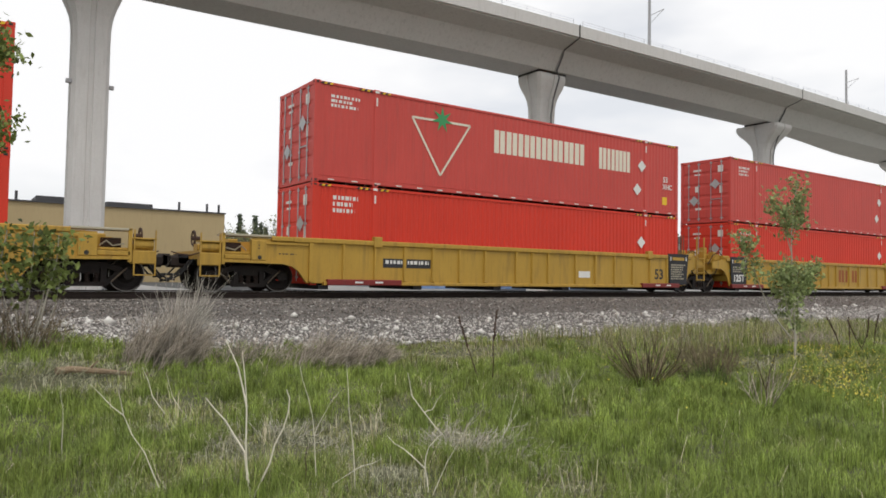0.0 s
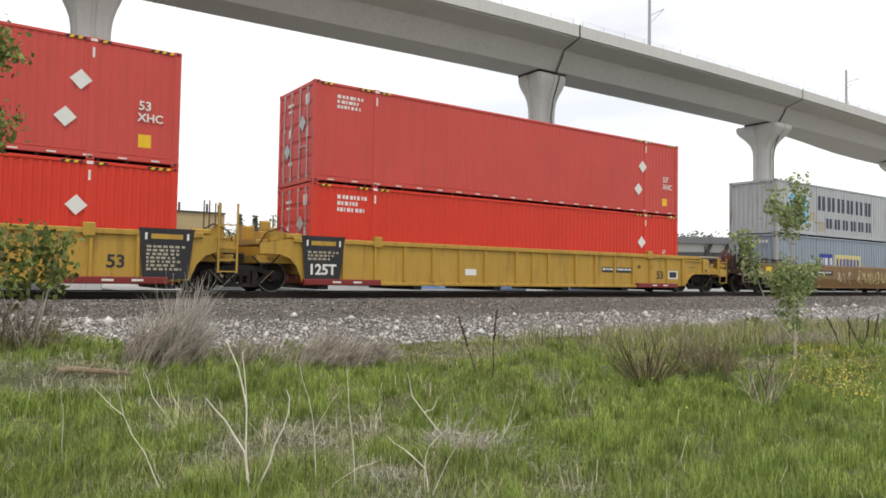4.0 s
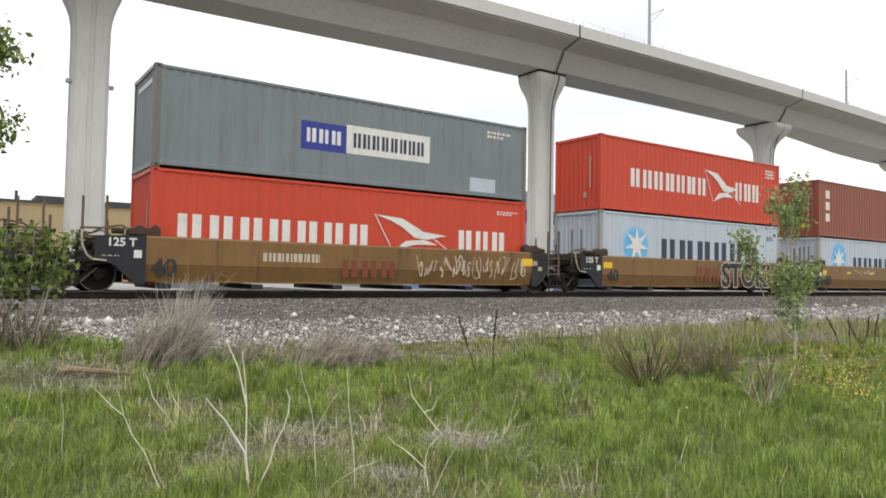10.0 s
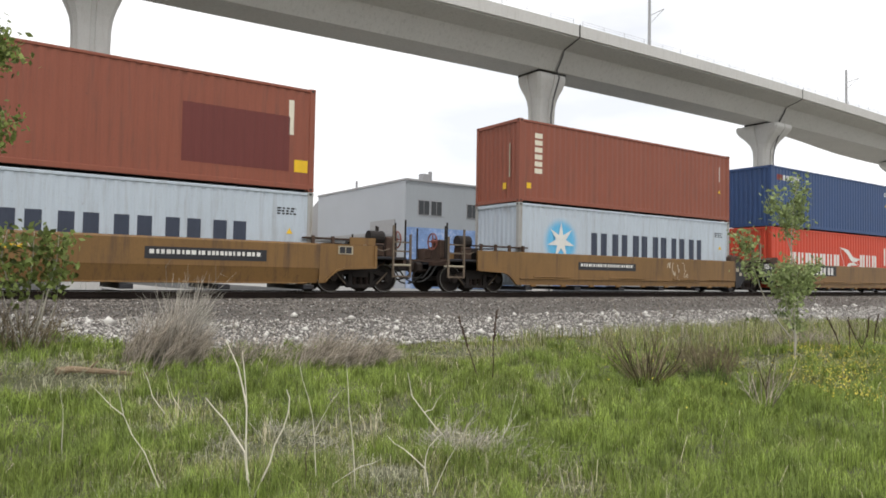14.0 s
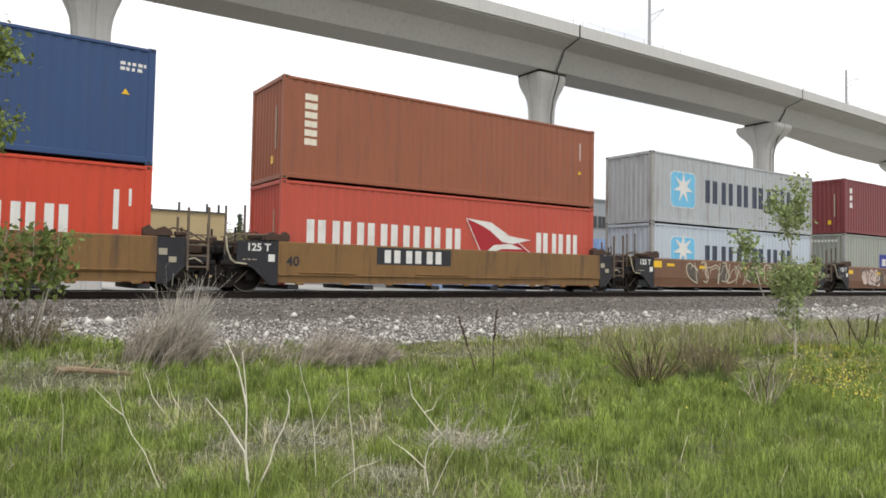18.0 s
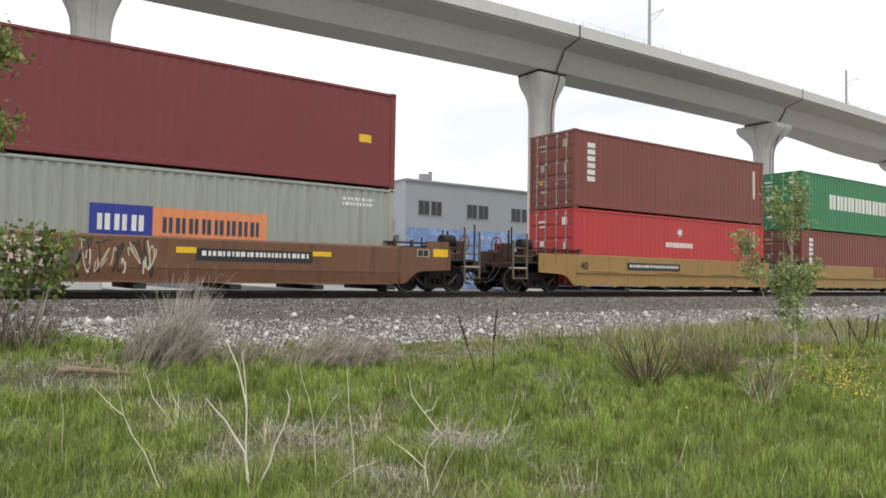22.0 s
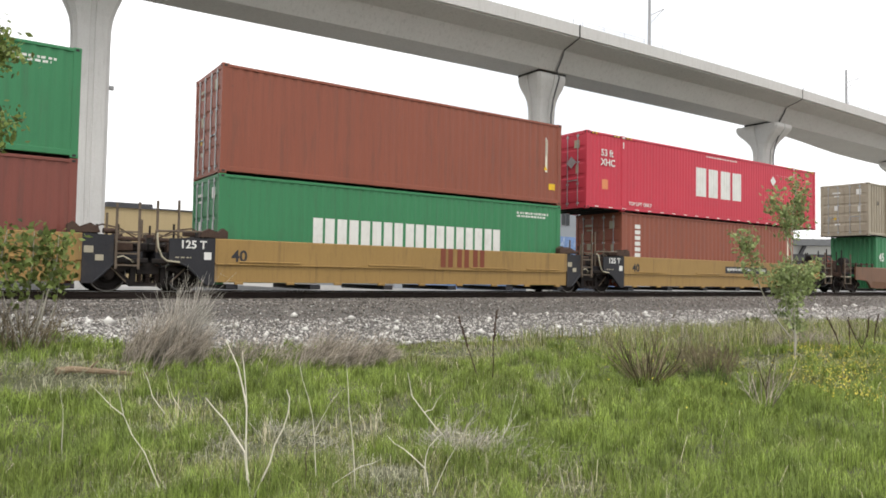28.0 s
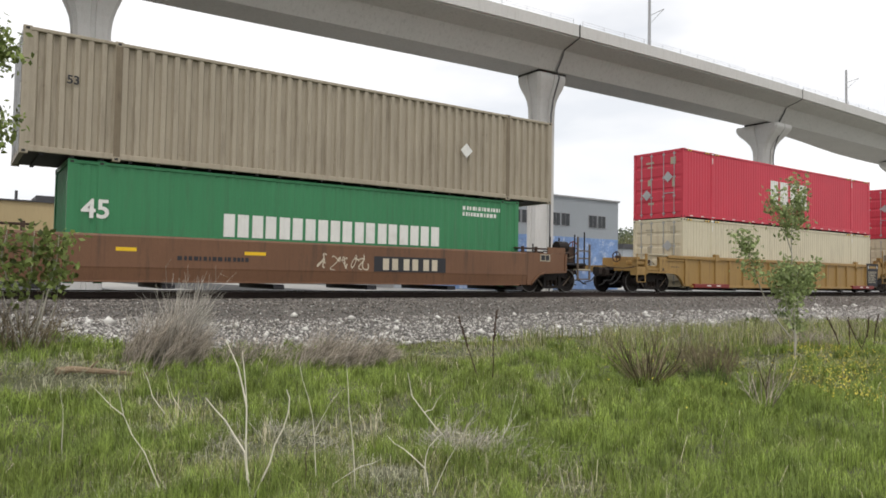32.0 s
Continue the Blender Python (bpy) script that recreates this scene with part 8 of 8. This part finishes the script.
twig_bush("thatch_heap", "matted heap of grey dead grass and twigs", 4.1, 5.1, 0.4, 0.55, 0.6, 60, MAT["stem_pale"], (0.6, -0.6), 0.003, 2, 2.2, 68, "", 0.7)
twig_bush("thatch_heap", "flattened grey dead stems in the grass", 2.7, 6.6, 0.9, 1.0, 0.42, 170, MAT["twig_pale"], (0.4, 0.3), 0.0026, 3, 4.5, 58, "", 0.7)
twig_bush("dry_bush", "low tangle of dry brown twigs by the log", 0.9, 10.6, 1.2, 0.5, 0.35, 220, MAT["grass_dry"], (0.3, 0), 0.003, 3, 1.6, 49, "dry bushes")
for wx, wy in ((22.6, 14.1), (26.6, 15.1), (23.6, 14.4)):
    twig_bush("ballast_weed", "low green weed growing in the ballast", wx, wy, 0.45, 0.3, 0.4, 70, MAT["rush_green"], (0, 0), 0.012, 2, 0.7, 60 + int(wx), "ballast weeds")

twig_bush("dry_bush", "bare grey-brown stems under the leafy shrub", 1.0, 13.15, 0.6, 0.3, 1.25, 70, MAT["rush"], (0.12, 0), 0.006, 3, 0.3, 70, "dry bushes", 0.3)
log = Shape().sweep([(1.15 + 0.16 * k, 10.42 + 0.06 * math.sin(k * 1.7), ground_z(1.15 + 0.16 * k, 10.4) + 0.06 + 0.035 * math.sin(k * 0.8)) for k in range(8)], [0.05 - 0.003 * k for k in range(8)], 8)
log.tube((1.5, 10.42, ground_z(1.5, 10.4) + 0.06), (1.62, 10.3, ground_z(1.5, 10.4) + 0.22), 0.02, 0.008, 6)
stump = Shape().sweep([(0.05 + 0.12 * k, 10.1 + 0.03 * k, ground_z(0.3, 10.1) + 0.1 + 0.04 * math.sin(k * 1.9)) for k in range(5)], [0.06, 0.07, 0.06, 0.045, 0.02], 7)
tagged(new("rotten_branch", stump.mesh("rotten_branch", MAT["bark"])), "dark rotten piece of branch in dry grass", "branch")
tagged(new("fallen_branch", log.mesh("fallen_branch", MAT["bark_log"])), "weathered fallen branch lying in dry grass", "branch")


def leaf_cloud(centres, spread, per, size, rn):
    """Small folded leaves round the given places."""
    c = np.repeat(np.asarray(centres, float), per, 0) + rn.normal(0, 1, (len(centres) * per, 3)) * spread
    n = len(c)
    d = rn.normal(0, 1, (n, 3)); d[:, 2] -= 0.3
    d /= np.linalg.norm(d, axis=1, keepdims=True)
    s = np.cross(d, rn.normal(0, 1, (n, 3))); s /= np.linalg.norm(s, axis=1, keepdims=True) + 1e-9
    up = np.cross(d, s)
    L = rn.uniform(*size, n)[:, None]
    v = np.empty((n, 4, 3))
    v[:, 0] = c
    v[:, 1] = c + d * L * 0.5 + s * L * 0.28 + up * L * 0.08
    v[:, 2] = c + d * L
    v[:, 3] = c + d * L * 0.5 - s * L * 0.28 + up * L * 0.08
    f = np.array([(0, 1, 2), (0, 2, 3)])[None] + (np.arange(n) * 4)[:, None, None]
    return v.reshape(-1, 3), f.reshape(-1, 3)


def small_tree(name, label, stems, leaf_mat, per, size, spread, seed, category="tree", bark="bark"):
    """stems: lines of (x, y, z) points with the reach of their foliage from a given fraction on."""
    rn = np.random.default_rng(seed)
    base = tagged(new(name), label, category)
    wood = Shape()
    spots = []
    for pts, r, leaf_from in stems:
        pts = [Vector(p) for p in pts]
        n = len(pts) - 1
        for i in range(n):
            r0, r1 = r * (1 - 0.75 * i / n), r * (1 - 0.75 * (i + 1) / n)
            wood.tube(pts[i], pts[i + 1], r0, r1, 6, caps=False)
            for t in np.linspace(0, 1, 5)[:-1]:
                if (i + t) / n < leaf_from:
                    continue
                p = pts[i].lerp(pts[i + 1], t)
                for _ in range(2):
                    d = Vector(rn.normal(0, 1, 3)); d.z = abs(d.z) * 0.6
                    e = p + d.normalized() * rn.uniform(0.6, 1.5) * spread * 1.6
                    wood.tube(p, e, r * 0.16, r * 0.05, 4, caps=False)
                    spots += [p.lerp(e, 0.6), e]
    part("trunk", wood, MAT[bark], base)
    v, f = leaf_cloud(spots, spread, per, size, rn)
    ob = new("foliage", big_mesh("foliage", v, f, leaf_mat))
    ob.parent = base
    return base


gz = ground_z(14.3, 7.85)
small_tree("sapling", "slender young sapling with sparse light green leaves", [
    ([(14.3, 7.85, gz), (14.28, 7.85, -0.3), (14.2, 7.85, 0.6), (14.16, 7.85, 1.44), (14.27, 7.85, 2.14), (14.42, 7.85, 2.66)], 0.022, 0.58),
    ([(14.18, 7.85, 1.1), (13.95, 7.85, 1.5), (13.7, 7.85, 1.85), (13.3, 7.85, 2.26)], 0.013, 0.5),
    ([(14.16, 7.85, 1.3), (14.45, 7.9, 1.7), (14.55, 7.9, 2.2)], 0.012, 0.4),
    ([(14.1, 7.85, -0.6), (13.4, 7.85, -0.1), (13.0, 7.85, 0.45), (12.6, 7.85, 1.1), (12.3, 7.85, 1.42)], 0.018, 0.55),
    ([(14.25, 7.85, 0.0), (14.55, 7.85, 0.35), (14.85, 7.85, 0.65), (15.15, 7.85, 0.98)], 0.014, 0.3),
    ([(14.25, 7.9, -0.2), (14.35, 7.9, 0.2), (14.55, 7.9, 0.85)], 0.013, 0.4),
    ([(14.2, 7.85, -0.5), (14.0, 7.85, 0.0), (13.8, 7.85, 0.5), (13.75, 7.85, 0.8)], 0.013, 0.3),
    ([(14.25, 7.9, 0.1), (14.15, 7.95, 0.5), (14.3, 7.95, 0.95)], 0.012, 0.3),
    ([(14.3, 7.85, gz), (14.45, 7.9, -0.6), (14.35, 8.0, 0.05)], 0.012, 0.6)], MAT["leaf_grey"], 14, (0.06, 0.13), 0.085, 61, bark="bark_pale")
gz = ground_z(1.05, 13.2)
small_tree("leafy_shrub", "leafy green shrub at the foot of the bank", [
    ([(1.05, 13.2, gz), (1.0, 13.2, -0.1), (1.05, 13.1, 0.6), (1.05, 13.0, 1.12)], 0.025, 0.5),
    ([(1.1, 13.2, gz), (1.25, 13.1, 0.0), (1.38, 13.0, 0.65), (1.4, 13.0, 1.08)], 0.02, 0.5),
    ([(1.0, 13.2, gz), (0.8, 13.2, 0.0), (0.62, 13.1, 0.7), (0.68, 13.0, 1.12)], 0.02, 0.5),
    ([(1.05, 13.2, gz), (1.2, 13.2, -0.1), (1.28, 13.1, 0.5)], 0.018, 0.7),
    ([(0.95, 13.2, gz), (0.75, 13.2, -0.2), (0.6, 13.1, 0.35)], 0.016, 0.7),
    ([(1.15, 13.2, gz), (1.4, 13.2, -0.1), (1.5, 13.15, 0.7)], 0.014, 0.75)], MAT["leaf_olive"], 8, (0.08, 0.17), 0.11, 62, "shrub", bark="bark_pale")
gz = ground_z(-1.3, 10.5)
small_tree("roadside_tree", "dark leafy tree whose twigs hang over the verge", [
    ([(-1.4, 10.5, gz), (-1.3, 10.5, 1.0), (-1.1, 10.5, 2.6), (-0.9, 10.5, 4.2), (-0.7, 10.4, 5.2)], 0.09, 0.45),
    ([(-1.2, 10.5, 1.9), (-0.5, 10.5, 2.7), (0.1, 10.5, 3.15), (0.42, 10.5, 3.35)], 0.035, 0.35),
    ([(-1.25, 10.5, 1.2), (-0.5, 10.5, 1.9), (0.1, 10.5, 2.2), (0.44, 10.5, 2.4)], 0.03, 0.45),
    ([(-1.1, 10.5, 2.6), (-1.8, 10.3, 3.4), (-2.2, 10.2, 4.0)], 0.035, 0.35),
    ([(-0.2, 10.5, 2.95), (0.15, 10.5, 3.3), (0.44, 10.5, 3.5)], 0.012, 0.2),
    ([(0.1, 10.5, 3.15), (0.3, 10.5, 3.18), (0.46, 10.5, 3.22)], 0.01, 0.1),
    ([(-0.2, 10.5, 2.05), (0.2, 10.5, 2.15), (0.46, 10.5, 2.1)], 0.012, 0.2),
    ([(-0.9, 10.5, 3.6), (-0.4, 10.6, 3.9), (0.2, 10.6, 3.85)], 0.025, 0.35)], MAT["leaf_dark"], 13, (0.06, 0.12), 0.11, 63)


# ---------------------------------------------------------------- far trees
def conifer(x, y, tall, seed):
    rn = np.random.default_rng(seed)
    base = tagged(new("conifer"), "tall dark conifer far behind the yard", "tree", "far trees")
    z0 = -1.2
    part("trunk", Shape().tube((x, y, z0), (x, y, z0 + tall), tall * 0.018, 0.02, 6), MAT["bark"], base)
    spots = []
    for k in range(26):
        h = 0.18 + 0.82 * k / 25
        reach = tall * 0.17 * (1.03 - h) * rn.uniform(0.7, 1.2)
        for _ in range(7):
            a = rn.uniform(0, 6.28)
            spots += [(x + reach * f * math.cos(a), y + reach * f * math.sin(a), z0 + tall * h - reach * f * 0.3) for f in (0.35, 0.7, 1.0)]
    v, f = leaf_cloud(spots, tall * 0.012, 3, (tall * 0.02, tall * 0.05), rn)
    ob = new("crown", big_mesh("crown", v, f, MAT["needle_far"])); ob.parent = base


def broadleaf(x, y, tall, seed, mat, per=5, fine=1.0):
    rn = np.random.default_rng(seed)
    base = tagged(new("broadleaf_tree"), "spring-green broadleaf tree behind the yard", "tree", "far trees")
    z0 = -1.2
    wood = Shape().tube((x, y, z0), (x, y, z0 + tall * 0.4), tall * 0.025, tall * 0.018, 7)
    spots = []
    for k in range(16):
        a, el = rn.uniform(0, 6.28), rn.uniform(0.3, 1.4)
        p = Vector((x, y, z0 + tall * rn.uniform(0.25, 0.42)))
        d = Vector((math.cos(a) * math.cos(el), math.sin(a) * math.cos(el), math.sin(el)))
        q = p + d * tall * rn.uniform(0.3, 0.55)
        wood.tube(p, q, tall * 0.009, tall * 0.002, 5, caps=False)
        for _ in range(9):
            t = rn.uniform(0.35, 1.0)
            s = p.lerp(q, t)
            e = s + Vector(rn.normal(0, 1, 3)).normalized() * tall * 0.1
            wood.tube(s, e, tall * 0.003, tall * 0.001, 4, caps=False)
            spots.append(e)
    part("trunk", wood, MAT["bark"], base)
    v, f = leaf_cloud(spots, tall * (0.03 if fine == 1.0 else 0.045), per, (tall * 0.02 * fine, tall * 0.045 * fine), rn)
    ob = new("crown", big_mesh("crown", v, f, mat)); ob.parent = base


cr = random.Random(9)
for k in range(17):
    conifer(72 + k * 7.0 + cr.uniform(-2, 2), 205 + cr.uniform(-12, 30), cr.uniform(13, 20), 100 + k)
for k, (tx, ty, th) in enumerate(((52, 150, 14), (58, 160, 13), (64, 150, 12), (33.5, 84, 9.5), (31.8, 86, 8.5), (95, 82.5, 11.2), (101.5, 88, 10.3), (92, 88, 10.5), (132, 90, 9.5), (60, 148, 13), (69, 165, 12), (46, 140, 12.5), (49, 146, 13.5), (54, 143, 13), (42.5, 138, 11.5), (61.5, 140, 13), (66, 150, 13.5))):
    broadleaf(tx, ty, th, 200 + k, MAT["leaf_far"], 5 if k in (3, 4) else 45 if 5 <= k <= 8 else 7, 0.55 if 5 <= k <= 8 else 1.0)
for k in range(17):
    conifer(43.5 + k * 2.3 + cr.uniform(-0.8, 0.8), 152 + cr.uniform(-4, 8), cr.uniform(11.0, 16.0), 140 + k)

# a low uneven wood along the horizon
wr = np.random.default_rng(77)
wood_x = wr.uniform(110, 430, 9000)
wood_top = 17.5 + 2.5 * np.sin(wood_x * 0.21) * np.sin(wood_x * 0.057 + 1) + wr.normal(0, 0.9, 9000)
wood_spots = np.stack([wood_x, wr.uniform(168, 190, 9000), -1 + (wood_top + 1) * wr.random(9000) ** 0.4], 1)
wv, wf = leaf_cloud(wood_spots, 0.7, 5, (0.7, 1.5), wr)
tagged(new("far_woods", big_mesh("far_woods", wv, wf, MAT["needle_far"])), "low dark wood along the horizon", "woods", kind="stuff")


# ---------------------------------------------------------------- movement
def motions():
    start = {}
    for ob, x, y, z in MOVERS:
        start[ob] = x
        walk(ob, [(0.0, pose(x, y, z)), (16.0, pose(x - 16 * SPEED, y, z)), (32.0, pose(x - 32 * SPEED, y, z))])
    for wheel, ax, car, tx in WHEELSETS:
        x0 = start[car] + tx + ax
        # turning while it passes the stretch of track in sight
        k0 = max(0, math.floor((x0 - 75) / SPEED * 15))
        k1 = min(480, math.ceil((x0 + 6) / SPEED * 15))
        at = lambda k: pose(ax, 0, WHEEL_R, 0, -math.degrees(k / 15 * SPEED / WHEEL_R), 0)
        rows = [(k / 15, at(k)) for k in range(k0, k1 + 1)]
        if not rows:
            rows = [(0.0, at(0))]
        if rows[0][0] > 0:
            rows.insert(0, (0.0, rows[0][1]))
        if rows[-1][0] < 32.0:
            rows.append((32.0, rows[-1][1]))
        walk(wheel, rows)


motions()
